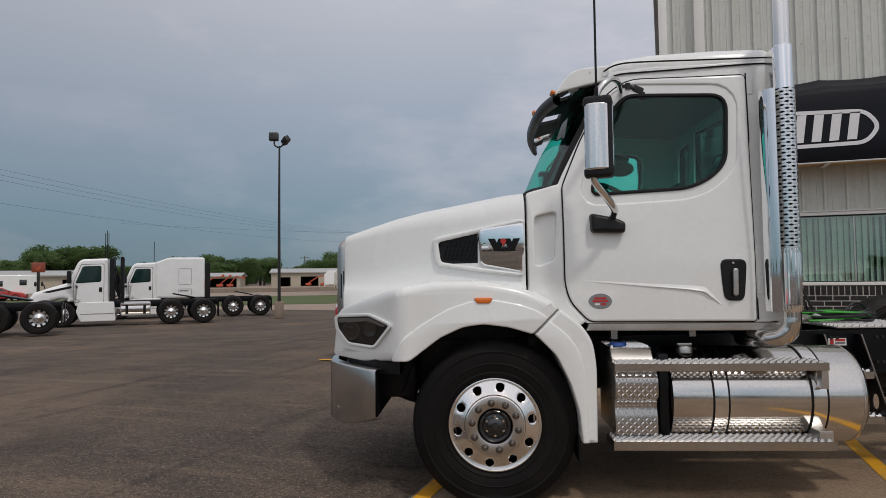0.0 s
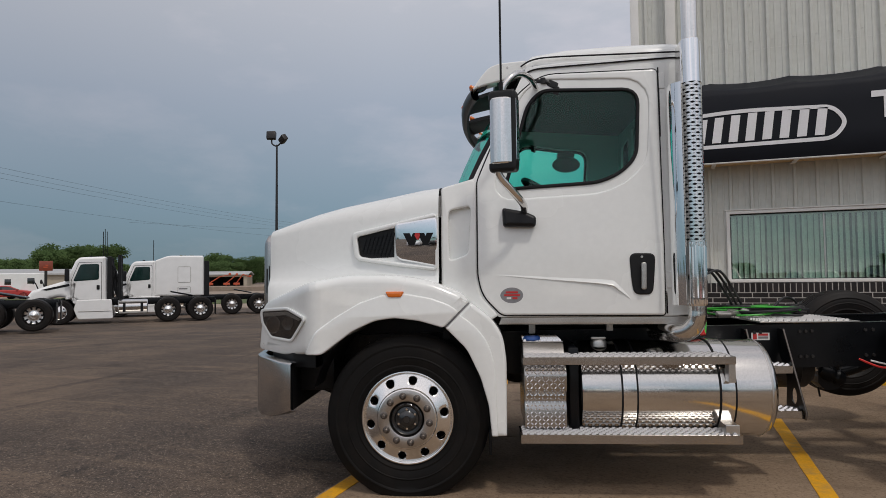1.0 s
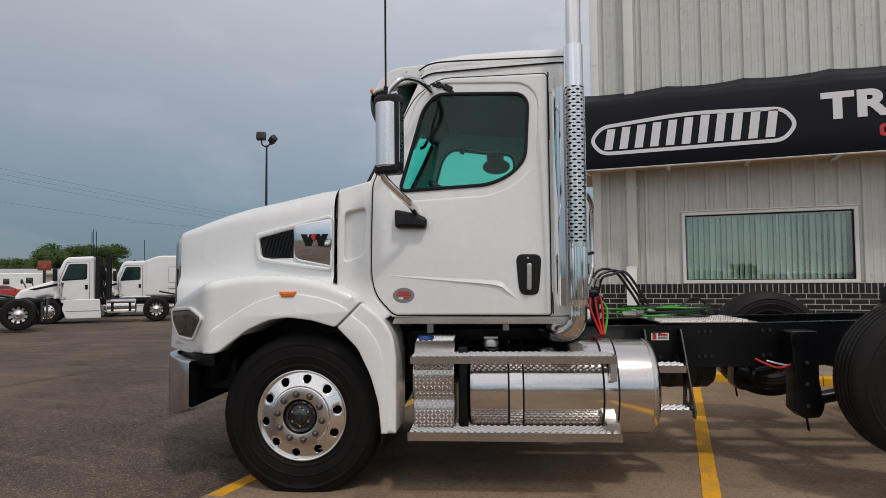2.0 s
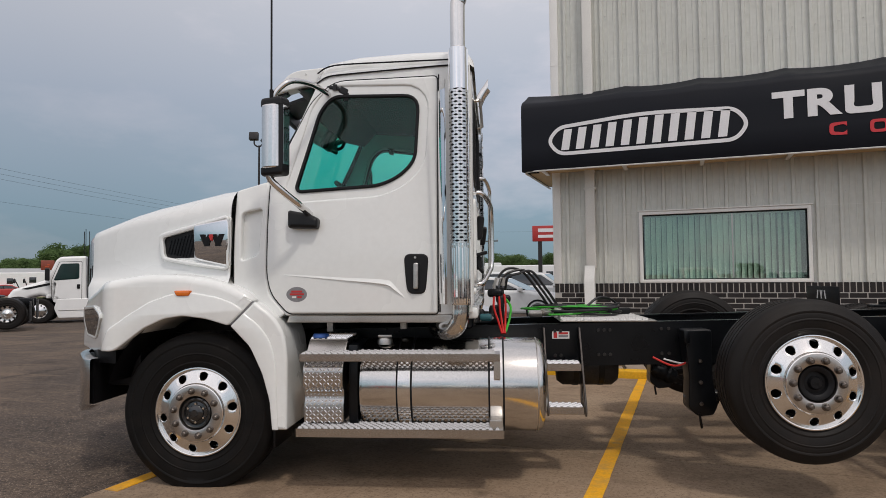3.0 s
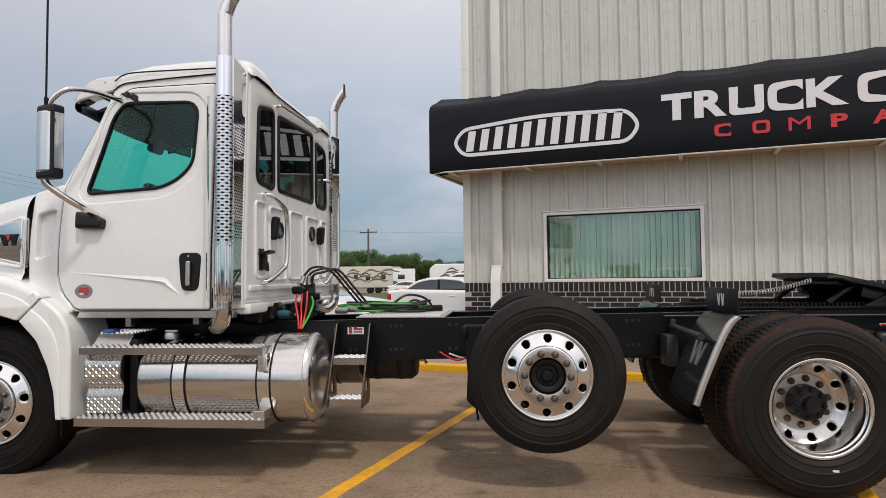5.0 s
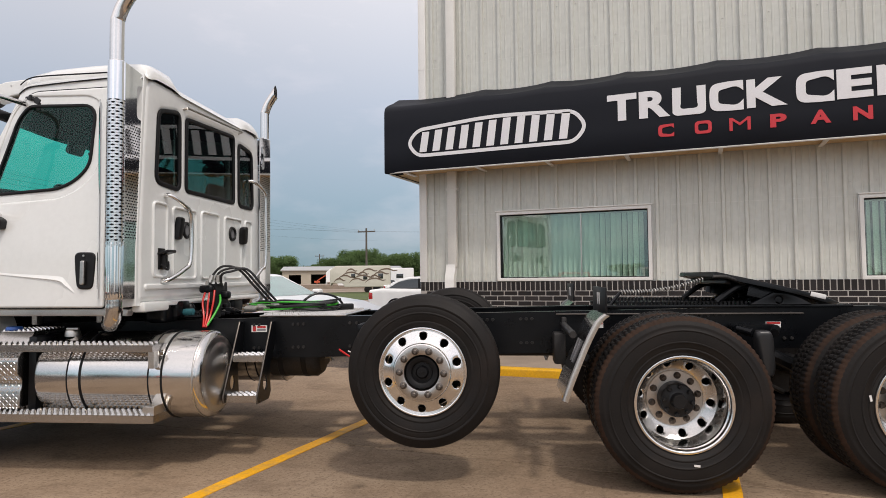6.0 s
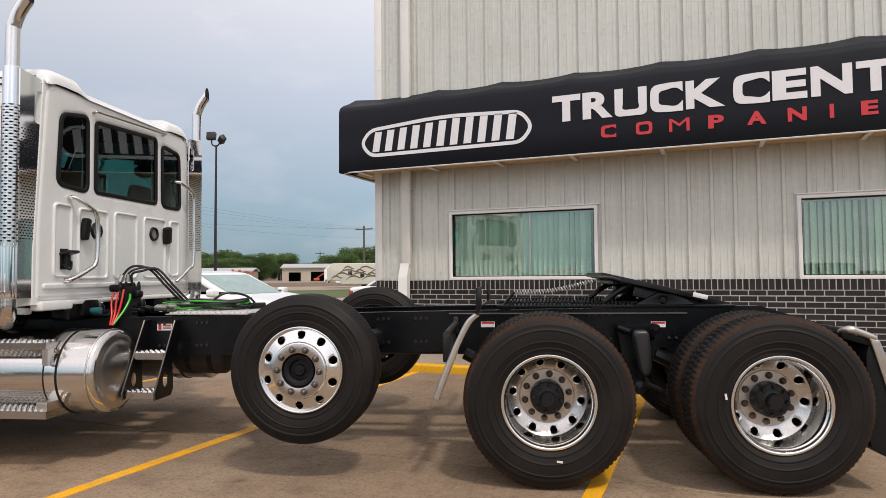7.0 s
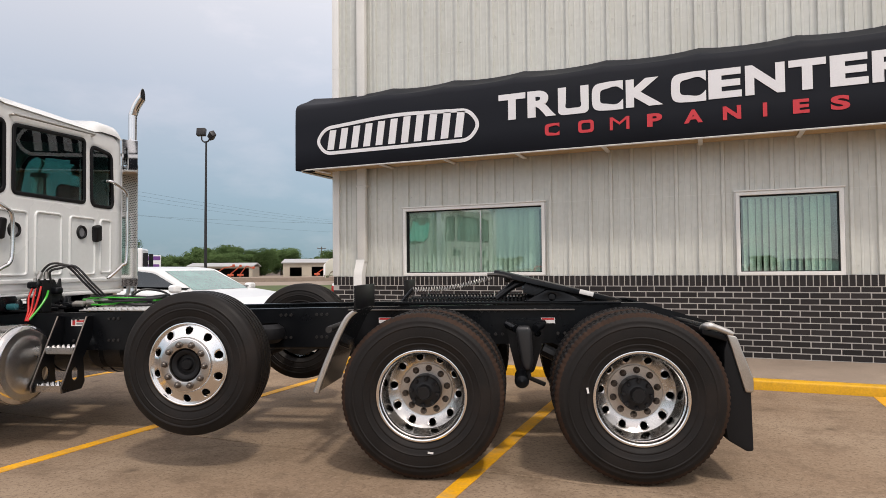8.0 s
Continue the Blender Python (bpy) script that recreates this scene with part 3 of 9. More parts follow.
# kerb and sidewalk along the building
kerb = thing("kerb", "yellow painted concrete kerb with scuffed edge", "kerb", kind="structure")
x = -0.4
rk = random.Random(4)
while x < 12.6:
    x2 = min(12.6, x + 3.05)
    prof = rounded([(9.20, -0.1), (9.205, 0.098), (9.31, 0.106), (9.31, -0.1)], [0, 0.025, 0.01, 0], 4)
    part("kerb_length", slab(prof, [], x + 0.004, x2 - 0.004, 0.004, "yz", 1, True), KERB_YELLOW, kerb)
    x = x2
walk_slab = thing("sidewalk", "plain grey-tan concrete sidewalk along the wall", "sidewalk", kind="structure")
x = -0.4
while x < 12.6:
    x2 = min(12.6, x + 3.05)
    bm = slab([(x + 0.003, 9.313), (x2 - 0.003, 9.313), (x2 - 0.003, 10.70), (x + 0.003, 10.70)], [], 0.145, -0.05, 0.008, "xy", 2)
    for v in bm.verts:
        v.co.z -= 0.026 * (10.70 - v.co.y)      # falls towards the kerb
    part("slab", bm, SIDEWALK, walk_slab)
    x = x2

# ---------------------------------------------------------------- the dealership building
WY, WX0, WX1, WTOP = 10.66, -0.13, 12.6, 7.2
RIB0, RIB = 3.476 - 13 * 0.2825, 0.2825
WIN = [(1.155, 1.205, 3.385, 2.235), (5.89, 1.195, 7.055, 2.235)]
building = thing("building", "pale metal-clad dealership building with dark brick base", "building")


def siding(x0, x1, z0, z1):
    """Sheet metal with a tall rib every foot and two low ribs between."""
    xs = [(x0, 0.0)]
    k = math.floor((x0 - RIB0) / RIB) - 1
    while RIB0 + k * RIB < x1:
        c = RIB0 + k * RIB
        for o, h in ((-0.030, 0), (-0.019, 0.036), (0.019, 0.036), (0.030, 0), (0.082, 0), (0.088, 0.006), (0.104, 0.006), (0.110, 0), (0.172, 0), (0.178, 0.006), (0.194, 0.006), (0.200, 0)):
            if x0 < c + o < x1:
                xs.append((c + o, h))
        k += 1
    xs.append((x1, 0.0))
    return loft([[(x, WY - h, z0) for x, h in xs], [(x, WY - h, z1) for x, h in xs]])


holes = [rect(a, b, c, d) for a, b, c, d in WIN]
part("wall", slab([(WX0, 0.0), (WX1, 0.0), (WX1, WTOP), (WX0, WTOP)], holes, WY + 0.004, WY + 0.22, 0), TRIMWHITE, building, "insulated wall core")
top = WIN[0][3]
pieces = [siding(WX0, WX1, top + 0.002, 4.62), siding(WX0, WX1, 4.622, WTOP)]
edges = [WX0] + [v for w in WIN for v in (w[0], w[2])] + [WX1]
for a, b in zip(edges[::2], edges[1::2]):
    pieces.append(siding(a, b, 1.192, top))
part("siding", join(*pieces), SIDING, building, "off-white ribbed metal siding with faint grime", smooth=20)
part("end_wall", slab([(WY + 0.23, 0), (WY + 14, 0), (WY + 14, WTOP), (WY + 0.23, WTOP)], [], WX0 + 0.01, WX0 + 0.2, 0, "yz"), SIDING, building)
part("end_wall", slab([(WY + 0.23, 0), (WY + 14, 0), (WY + 14, WTOP), (WY + 0.23, WTOP)], [], WX1 - 0.2, WX1 - 0.01, 0, "yz"), SIDING, building)
part("roof", box((WX0 - 0.1, WY - 0.1, WTOP), (WX1 + 0.1, WY + 14.2, WTOP + 0.15), 0.02), GREYROOF, building)
part("back_wall", box((WX0, WY + 14.0, 0), (WX1, WY + 14.2, WTOP)), SIDING, building)
part("corner_trim", join(box((WX0 - 0.012, WY - 0.042, 1.19), (WX0 + 0.11, WY - 0.002, WTOP), 0.004), box((WX0 - 0.014, WY - 0.04, 1.19), (WX0 + 0.004, WY + 0.12, WTOP), 0.003)), TRIMWHITE, building)
part("sheet_lap", box((WX0 - 0.016, WY - 0.046, 4.612), (WX0 + 0.10, WY - 0.04, 4.622)), TRIMWHITE, building)
# screws down the ribs
bits = []
rs = random.Random(11)
k = 0
while RIB0 + k * RIB < 9.5:
    c = RIB0 + k * RIB
    for z in (2.42, 1.30, 5.3, 6.1, 4.75):
        if c > WX0 + 0.15 and not any(w[0] - 0.05 < c < w[2] + 0.05 and z < top for w in WIN):
            bits.append(box((c + 0.05, WY - 0.012, z - 0.006), (c + 0.062, WY, z + 0.006)))
    k += 1
tagged(part("screws", join(*bits), BRUSHED, building), kind="stuff")


def window_unit(n, w):
    x0, z0, x1, z1 = w
    win = thing("window_%d" % n, "white framed office window with closed vertical blinds", "window", kind="structure")
    inner = rect(x0 + 0.036, z0 + 0.036, x1 - 0.036, z1 - 0.036)
    part("window_frame", slab(rect(x0 - 0.012, z0 - 0.012, x1 + 0.012, z1 + 0.012), [inner], WY - 0.045, WY + 0.10, 0.006), TRIMWHITE, win, "white metal window frame")
    part("inner_frame", slab(inner, [rect(x0 + 0.047, z0 + 0.047, x1 - 0.047, z1 - 0.050)], WY - 0.012, WY + 0.08, 0.004), GASKET, win, "dark glazing gasket")
    part("drip_cap", box((x0 - 0.03, WY - 0.062, z1 + 0.013), (x1 + 0.03, WY - 0.004, z1 + 0.03), 0.003), TRIMWHITE, win)
    # grey of the edge channel carries its thin shadow line
    part("edge_channel", slab(rect(x0 - 0.026, z0 - 0.004, x1 + 0.026, z1 + 0.012), [rect(x0 - 0.013, z0 + 0.004, x1 + 0.013, z1 + 0.004)], WY - 0.030, WY + 0.002, 0.002), CASTGREY, win, "edge channel of the siding, greyed for its shadow line")
    part("pane", box((x0 + 0.045, WY + 0.028, z0 + 0.045), (x1 - 0.045, WY + 0.034, z1 - 0.045)), ROOM_GLASS, win, "green-tinted window glass").visible_shadow = False
    if n == 1:
        part("stile", box((x0 + 1.245, WY + 0.012, z0 + 0.06), (x0 + 1.265, WY + 0.026, z1 - 0.06), 0.003), BRUSHED, win, "grey sliding sash stile")
    # one dark sheet stands for the unlit room
    part("room", slab(rect(x0 - 0.3, z0 - 0.5, x1 + 0.3, z1 + 0.4), [], WY + 1.4, WY + 1.5, 0), ROOMDARK, win, "dark sheet standing for the unlit room behind the blinds")
    rail = part("blind_rail", box((x0 + 0.04, WY + 0.07, z1 - 0.07), (x1 - 0.04, WY + 0.11, z1 - 0.03), 0.004), TRIMWHITE, win)
    rb = random.Random(n)
    x, first = x0 + 0.10, None
    while x < x1 - 0.08:
        m = pose(x, WY + 0.085, 0, 0, 0, rb.uniform(30, 52))
        if first is None:
            first = part("slat", loft([[(dx, 0.006 * (1 - (dx / 0.044) ** 2), z) for dx in (-0.044, -0.022, 0, 0.022, 0.044)] for z in (z0 + 0.04, z1 - 0.07)]), BLIND, win, at=m)
        else:
            again(first, m)
        x += 0.077 * rb.uniform(0.97, 1.03)
    return win


for i, w in enumerate(WIN):
    window_unit(i + 1, w)

# downspout
spout = thing("downspout", "off-white square downspout with a kicked-out boot", "downspout")
part("pipe", box((0.368, WY - 0.125, 1.42), (0.515, WY - 0.036, WTOP - 0.05), 0.012), DOWNSPOUT, spout)
part("boot", loft([[(sx + dx * 0, WY - y, z) for sx, y in ((0.345, a), (0.345, b), (0.495, b), (0.495, a), (0.345, a))] for a, b, z, dx in ((0.036, 0.132, 1.46, 0), (0.036, 0.135, 1.40, 0), (0.075, 0.185, 1.28, 0), (0.085, 0.20, 1.20, 0), (0.085, 0.20, 0.30, 0))]), TRIMWHITE, spout, "white lower boot of the downspout")
part("strap", box((0.350, WY - 0.13, 2.62), (0.533, WY - 0.034, 2.65), 0.003), DOWNSPOUT, spout)

# ---------------------------------------------------------------- awning sign
awning = thing("awning_sign", "black canvas awning sign with white and red lettering", "awning sign")
AX0, AX1, AF, AB, AT = -0.50, 12.5, 10.10, 2.885, 3.90
ribs = [-0.50, 0.98, 2.03, 3.12, 4.30, 5.48, 6.60, 7.75, 8.9, 10.05, 11.2, 12.5]


def awning_row(x, sag):
    t = AT - sag
    pts = [(AF + 0.012, AB - 0.004), (AF, AB + 0.01), (AF, AB + 0.35), (AF, AB + 0.7), (AF + 0.004, t - 0.06), (AF + 0.02, t - 0.015), (AF + 0.055, t + 0.03), (AF + 0.15, t + 0.085 - sag), (AF + 0.30, t + 0.15 - sag), (WY - 0.03, t + 0.27 - sag)]
    return [(x, y, z) for y, z in pts]


rows = []
# rounded left corner
for k in range(7):
    a, r = k / 6 * math.pi / 2, 0.22
    rows.append([(AX0 + r * (1 - math.sin(a)), min(y + r * math.cos(a), WY - 0.03), z - (0.12 * (1 - math.sin(a)) if i > 4 else 0)) for i, (_, y, z) in enumerate(awning_row(0, 0.0))])
end_row = rows[0]
for a, b in zip(ribs, ribs[1:]):
    for k in range(8):
        t = k / 8
        x = a + (b - a) * t
        if x > AX0 + 0.22:
            rows.append(awning_row(x, 0.020 * math.sin(math.pi * t) ** 0.8 if 0 < t else 0.0))
rows.append(awning_row(AX1, 0))
part("canvas", loft(rows), CANVAS, awning, "black stretched awning canvas", smooth=60)
part("end_panel", slab([(y, z) for _, y, z in end_row] + [(WY - 0.03, AB)], [], AX0 + 0.001, AX0 + 0.012, 0, "yz"), CANVAS, awning)
# the awning turns the corner and runs on along the gable wall
part("side_canvas", loft([[(AX0, y, AB - 0.004), (AX0, y, AT - 0.16), (AX0 + 0.04, y, AT - 0.08), (WX0 - 0.004, y, AT + 0.10)] for y in (WY - 0.04, WY + 0.4, WY + 0.9, WY + 1.5)]), CANVAS, awning, "black canvas round the corner")
part("side_soffit", box((AX0 + 0.014, WY - 0.03, AB + 0.03), (WX0 - 0.005, WY + 1.5, AB + 0.042)), SOFFIT, awning, "tan soffit boarding")
part("side_rail", tube([(AX0 + 0.015, WY - 0.03, AB + 0.002), (AX0 + 0.015, WY + 1.5, AB + 0.002)], 0.015, 8), TRIMWHITE, awning, "white awning frame rail")
R0 = 0.205
arc = [(AX0 + 0.015 + R0 * (1 - math.cos(a)), AF + 0.015 + R0 * (1 - math.sin(a))) for a in [math.pi / 2 * (1 - k / 8) for k in range(9)]]
part("bottom_rail", tube([(AX1, AF + 0.015, AB + 0.002)] + [(x, y, AB + 0.002) for x, y in arc] + [(AX0 + 0.015, WY - 0.03, AB + 0.002)], 0.015, 8), TRIMWHITE, awning, "white awning frame rail")
part("soffit", slab([(AX1 - 0.02, AF + 0.04)] + [(x + 0.02, y + 0.02) for x, y in arc] + [(AX0 + 0.035, WY - 0.035), (AX1 - 0.02, WY - 0.035)], [], AB + 0.03, AB + 0.042, 0, "xy"), SOFFIT, awning, "tan soffit boarding")
first = None
for x in ribs:
    m = pose(max(x, AX0 + 0.30), 0, 0)
    if first is None:
        first = part("strut", box((-0.028, AF + 0.042, AB - 0.004), (0.028, WY - 0.036, AB + 0.014), 0.004), TRIMWHITE, awning, "white awning strut", at=m)
    else:
        again(first, m)
FLAT = Matrix(((1, 0, 0, 0), (0, 0, -1, 0), (0, 1, 0, 0), (0, 0, 0, 1)))


def on_sign(x, z, proud=0.0):
    return pose(x, AF - 0.004 - proud, z) @ FLAT


ring = rounded([(-0.125, 3.31), (0.05, 3.085), (2.47, 3.095), (2.645, 3.33), (2.47, 3.575), (1.26, 3.63), (0.05, 3.53)], [0.16, 0.17, 0.17, 0.2, 0.17, 0.4, 0.17], 6)
part("logo_ring", slab(ring, [offset(ring, 0.052)], AF - 0.007, AF + 0.002, 0), LETTER_WHITE, awning, "white rounded outline of the maker's mark")
# the maker's name stands as plain slanted bars
x = 0.10
for k in range(11):
    wd = 0.115
    h0, h1 = 3.165 + 0.004 * x, min(3.46 + 0.07 * x, 3.555, 3.60 - 0.025 * x)
    sl = 0.05
    part("logo_bar", slab([(x, h0), (x + wd, h0), (x + wd + sl, h1), (x + sl, h1)], [], AF - 0.007, AF + 0.002, 0), LETTER_WHITE, awning)
    x += wd + 0.098


def sign_letter(ch, x0, x1, z0, height, stem, material, bold):
    """One raised letter; its stems keep their thickness and only the middle is drawn out, as in an extended face."""
    o = lettering(ch, height, (x1 - x0), material, "sign_letter", awning, on_sign(x0, z0), bold=bold)
    wide = x1 - x0
    if ch in "UCOENRPSMKA":
        a = 0.30 * wide
        for v in o.data.vertices:
            x = v.co.x
            if ch in "EKRP":
                v.co.x = x * stem / a if x < a else stem + (x - a) * (wide - stem) / (wide - a)
            elif ch not in "AM":
                if ch in "CO" or ch == "U" and v.co.y < height / 2:
                    u, w = 2 * x / wide - 1, 2 * v.co.y / height - 1
                    r = math.hypot(u, w)
                    if r > 1e-6:
                        k = ((u / r) ** 4 + (w / r) ** 4) ** -0.25
                        u, w = max(-1.0, min(1.0, u * k)), max(-1.0, min(1.0, w * k))
                        x, v.co.y = (u + 1) * wide / 2, (w + 1) * height / 2
                v.co.x = x * stem / a if x < a else wide - (wide - x) * stem / a if x > wide - a else stem + (x - a) * (wide - 2 * stem) / (wide - 2 * a)
    return o


for ch, x0, x1 in zip("TRUCKCENTER", (2.897, 3.309, 3.729, 4.177, 4.608, 5.156, 5.587, 5.995, 6.457, 6.876, 7.285), (3.280, 3.700, 4.135, 4.573, 5.061, 5.560, 5.956, 6.418, 6.838, 7.249, 7.69)):
    round_top = 0.008 if ch in "CU" else 0.0
    sign_letter(ch, x0, x1, 3.345 - round_top, 0.360 + round_top * (2 if ch == "C" else 1), 0.118, LETTER_WHITE, 0.016)
for ch, x0, x1 in zip("COMPANIES", (3.545, 3.993, 4.401, 4.863, 5.300, 5.743, 6.179, 6.493, 6.875), (3.742, 4.196, 4.646, 5.044, 5.517, 5.944, 6.224, 6.662, 7.065)):
    sign_letter(ch, x0, x1, 3.075, 0.166, 0.056, LETTER_RED, 0.0 if ch == "M" else 0.007)

# ---------------------------------------------------------------- wheels


def tyre(R, w, rim, lugs=0, grooves=4, seg=72):
    """Tyre whose outer wall stands at along = 0 and whose inner wall lies at along = w."""
    sh = 0.030
    prof = [(rim - 0.012, 0.035), (rim + 0.004, 0.012), (rim + 0.022, 0.004), (rim + 0.026, -0.001), (rim + 0.032, -0.001), (rim + 0.036, 0.001), (rim + 0.06, -0.006), (rim + 0.078, -0.008), (rim + 0.082, -0.012), (rim + 0.087, -0.012), (rim + 0.091, -0.009), ((R + rim) / 2 + 0.012, -0.010), (R - 0.075, -0.006), (R - 0.07, -0.009), (R - 0.062, -0.009), (R - 0.057, -0.004), (R - sh, 0.006), (R - 0.012, 0.018), (R - 0.004, 0.03)]
    if lugs:
        mid = (R + rim) / 2
        prof = [(rim - 0.012, 0.035), (rim + 0.004, 0.012), (rim + 0.020, 0.003), (rim + 0.026, -0.001), (rim + 0.030, -0.004), (rim + 0.036, -0.004), (rim + 0.040, -0.002), (rim + 0.055, -0.008), (rim + 0.070, -0.010), (rim + 0.073, -0.013), (rim + 0.077, -0.013), (rim + 0.080, -0.010), (mid + 0.015, -0.012), (R - 0.092, -0.011), (R - 0.088, -0.014), (R - 0.084, -0.014), (R - 0.080, -0.010), (R - 0.062, -0.006), (R - 0.056, -0.007), (R - 0.050, -0.004), (R - sh, 0.005), (R - 0.012, 0.016), (R - 0.004, 0.028)]
    tread = []
    for k in range(grooves):
        c = 0.03 + (w - 0.06) * (k + 1) / (grooves + 1)
        tread += [(R, c - 0.007), (R - 0.013, c - 0.005), (R - 0.013, c + 0.005), (R, c + 0.007)]
    prof = prof + tread + [(r, w - h) for r, h in reversed(prof)]
    if not lugs:
        return lathe(prof, seg)
    # lugged: every third station lies lower in the shoulder rows, shifted by one for the middle rows
    bm, rings, n = bmesh.new(), [], lugs * 3
    for r, h in prof:
        ring = []
        tread_row = r > R - 0.012
        shift = 0 if h < 0.075 or h > w - 0.075 else 1
        for k in range(n):
            a = 2 * math.pi * (k + 0.35 * (h / w)) / n
            low = tread_row and (k + shift) % 3 == 0
            edge = (R - 0.034 < r <= R - 0.011) and k % 3 == 0
            q = r - ((0.006 if shift == 0 else 0.009) if low else 0.0035 if edge else 0)
            ring.append(bm.verts.new((q * math.cos(a), h, q * math.sin(a))))
        rings.append(ring)
    for a, b in zip(rings, rings[1:]):
        for k in range(n):
            bm.faces.new((a[k - 1], a[k], b[k], b[k - 1]))
    return bm


def holed_disc(r0, r1, n, rh, hr, depth, thick, phase=0.0):
    holes = [circle(rh * math.cos(phase + 2 * math.pi * k / n), rh * math.sin(phase + 2 * math.pi * k / n), hr, 16) for k in range(n)]
    return slab(circle(0, 0, r1, 80), [circle(0, 0, r0, 48)] + holes, depth, depth + thick, 0.004, "xz", 2)


def pierced_ring(r0, r1, n, rh, hr, lift, thick=0.022):
    """A turned ring with n round hand holes; lift(r) gives the depth of its face at the radius r."""
    bm = bmesh.new()
    half = rh * math.pi / n
    side = []
    lo, hi = r0 - rh, r1 - rh
    for k in range(6):
        side.append((-half + 2 * half * k / 6, lo))
    for k in range(5):
        side.append((half, lo + (hi - lo) * k / 5))
    for k in range(6):
        side.append((half - 2 * half * k / 6, hi))
    for k in range(5):
        side.append((-half, hi - (hi - lo) * k / 5))

    def put(mid, u, v, deep=0.0):
        r, a = rh + v, mid + u / rh
        return bm.verts.new((r * math.cos(a), lift(r) + deep, r * math.sin(a)))

    for i in range(n):
        mid = 2 * math.pi * i / n
        rims = []
        for t in (0.0, 0.12, 0.4, 0.7, 1.0):
            row = []
            for u, v in side:
                d = math.hypot(u, v)
                c = Vector((u / d * hr, v / d * hr)).lerp(Vector((u, v)), t)
                row.append(put(mid, c.x, c.y, 0.003 if t == 0.0 else 0.0))
            rims.append(row)
        rims.insert(0, [bm.verts.new((q.co.x, q.co.y + thick, q.co.z)) for q in rims[0]])
        for ra, rb in zip(rims, rims[1:]):
            for k in range(len(side)):
                bm.faces.new((ra[k - 1], ra[k], rb[k], rb[k - 1]))
    bmesh.ops.remove_doubles(bm, verts=bm.verts, dist=0.0002)
    return bm


def front_wheel(parent, m, R=0.485, rim=0.285, hub_dark=False, label="", flat=0.0):
    """Disc wheel standing proud: outer side towards -y."""
    k = rim / 0.285
    face = lambda r: -0.030 + 0.034 * max(0.0, (r / k - 0.186) / 0.078) ** 0.9
    alloy = join(pierced_ring(0.186 * k, 0.264 * k, 10, 0.2285 * k, 0.0262 * k, face),
                 lathe([(0.264 * k, 0.004), (0.267 * k, -0.002), (0.270 * k, -0.009), (0.275 * k, -0.011), (0.281 * k, -0.010), (0.285 * k, -0.004), (0.286 * k, 0.012), (0.268 * k, 0.05), (0.262 * k, 0.2)], 80),
                 lathe([(0.186 * k, -0.030), (0.184 * k, -0.036), (0.180 * k, -0.044), (0.174 * k, -0.047)], 80))
    w = part("wheel", alloy, WHEEL_ALLOY, parent, label or "polished aluminium disc wheel with ten hand holes", m, smooth=30, even=False)
    part("mounting_face", lathe([(0.175 * k, -0.0465), (0.172 * k, -0.048), (0.112, -0.048), (0.108, -0.046), (0.104, -0.036), (0.102, 0.05)], 64), WHEEL_PLATE, w, "satin nut ring of the wheel")
    bm = moved(tyre(R, 0.27, rim), Matrix.Translation((0, -0.012, 0)))
    if flat:
        for v in bm.verts:
            press = -flat - v.co.z
            if press > -0.06:
                v.co.y += (0.5 * max(0.0, 0.06 + press) ** 1.2) * (-1 if v.co.y < 0.12 else 1)
            v.co.z = max(v.co.z, -flat)
    part("tyre", bm, RUBBER if hub_dark else STEER_RUBBER, w, "black steer tyre with ribbed tread", at=m.to_3x3().inverted().to_4x4() @ Matrix.Rotation(m.to_euler().z, 4, "Z"))
    part("drum", lathe([(0.24 * k, 0.06), (0.24 * k, 0.25), (0.0001, 0.25)], 32), DARKMETAL, w, "dark brake drum")
    first = None
    for i in range(10):
        a = 2 * math.pi * (i + 0.5) / 10
        mm = pose(0.140 * k * math.cos(a), -0.048, 0.140 * k * math.sin(a))
        if first is None:
            first = part("lug_nut", join(lathe([(0.0001, -0.030), (0.009, -0.030), (0.015, -0.025), (0.0175, -0.018), (0.0175, -0.006), (0.0225, -0.004), (0.0225, 0.004)], 12)), DARKNUT, w, at=mm)
        else:
            again(first, mm)
    if hub_dark:
        part("hub", join(lathe([(0.0001, -0.030), (0.030, -0.030), (0.036, -0.020), (0.040, -0.012), (0.060, -0.010), (0.066, -0.030), (0.082, -0.040), (0.094, -0.040), (0.100, -0.030), (0.101, 0.03)], 40), box((-0.020, -0.033, -0.004), (0.020, -0.028, 0.004)), moved(box((-0.004, -0.033, -0.022), (0.004, -0.028, 0.0)), pose(0.008, 0, 0, 0, -20, 0))), GASKET, w, "black recessed hub with axle cap")
    else:
        part("hub", lathe([(0.0001, -0.064), (0.020, -0.064), (0.023, -0.058), (0.040, -0.054), (0.050, -0.046), (0.052, -0.034), (0.070, -0.030), (0.078, -0.040), (0.088, -0.042), (0.096, -0.036), (0.101, -0.010), (0.101, 0.03)], 40), SMOKED_HUB, w, "grey hub with smoked cap")
        fb = None
        for i in range(6):
            a = 2 * math.pi * (i + 0.35) / 6
            mm = pose(0.058 * math.cos(a), -0.034, 0.058 * math.sin(a))
            if fb is None:
                fb = part("hub_bolt", lathe([(0.0001, -0.010), (0.007, -0.010), (0.009, 0.002)], 8), CHROME, w, at=mm)
            else:
                again(fb, mm)
    return w


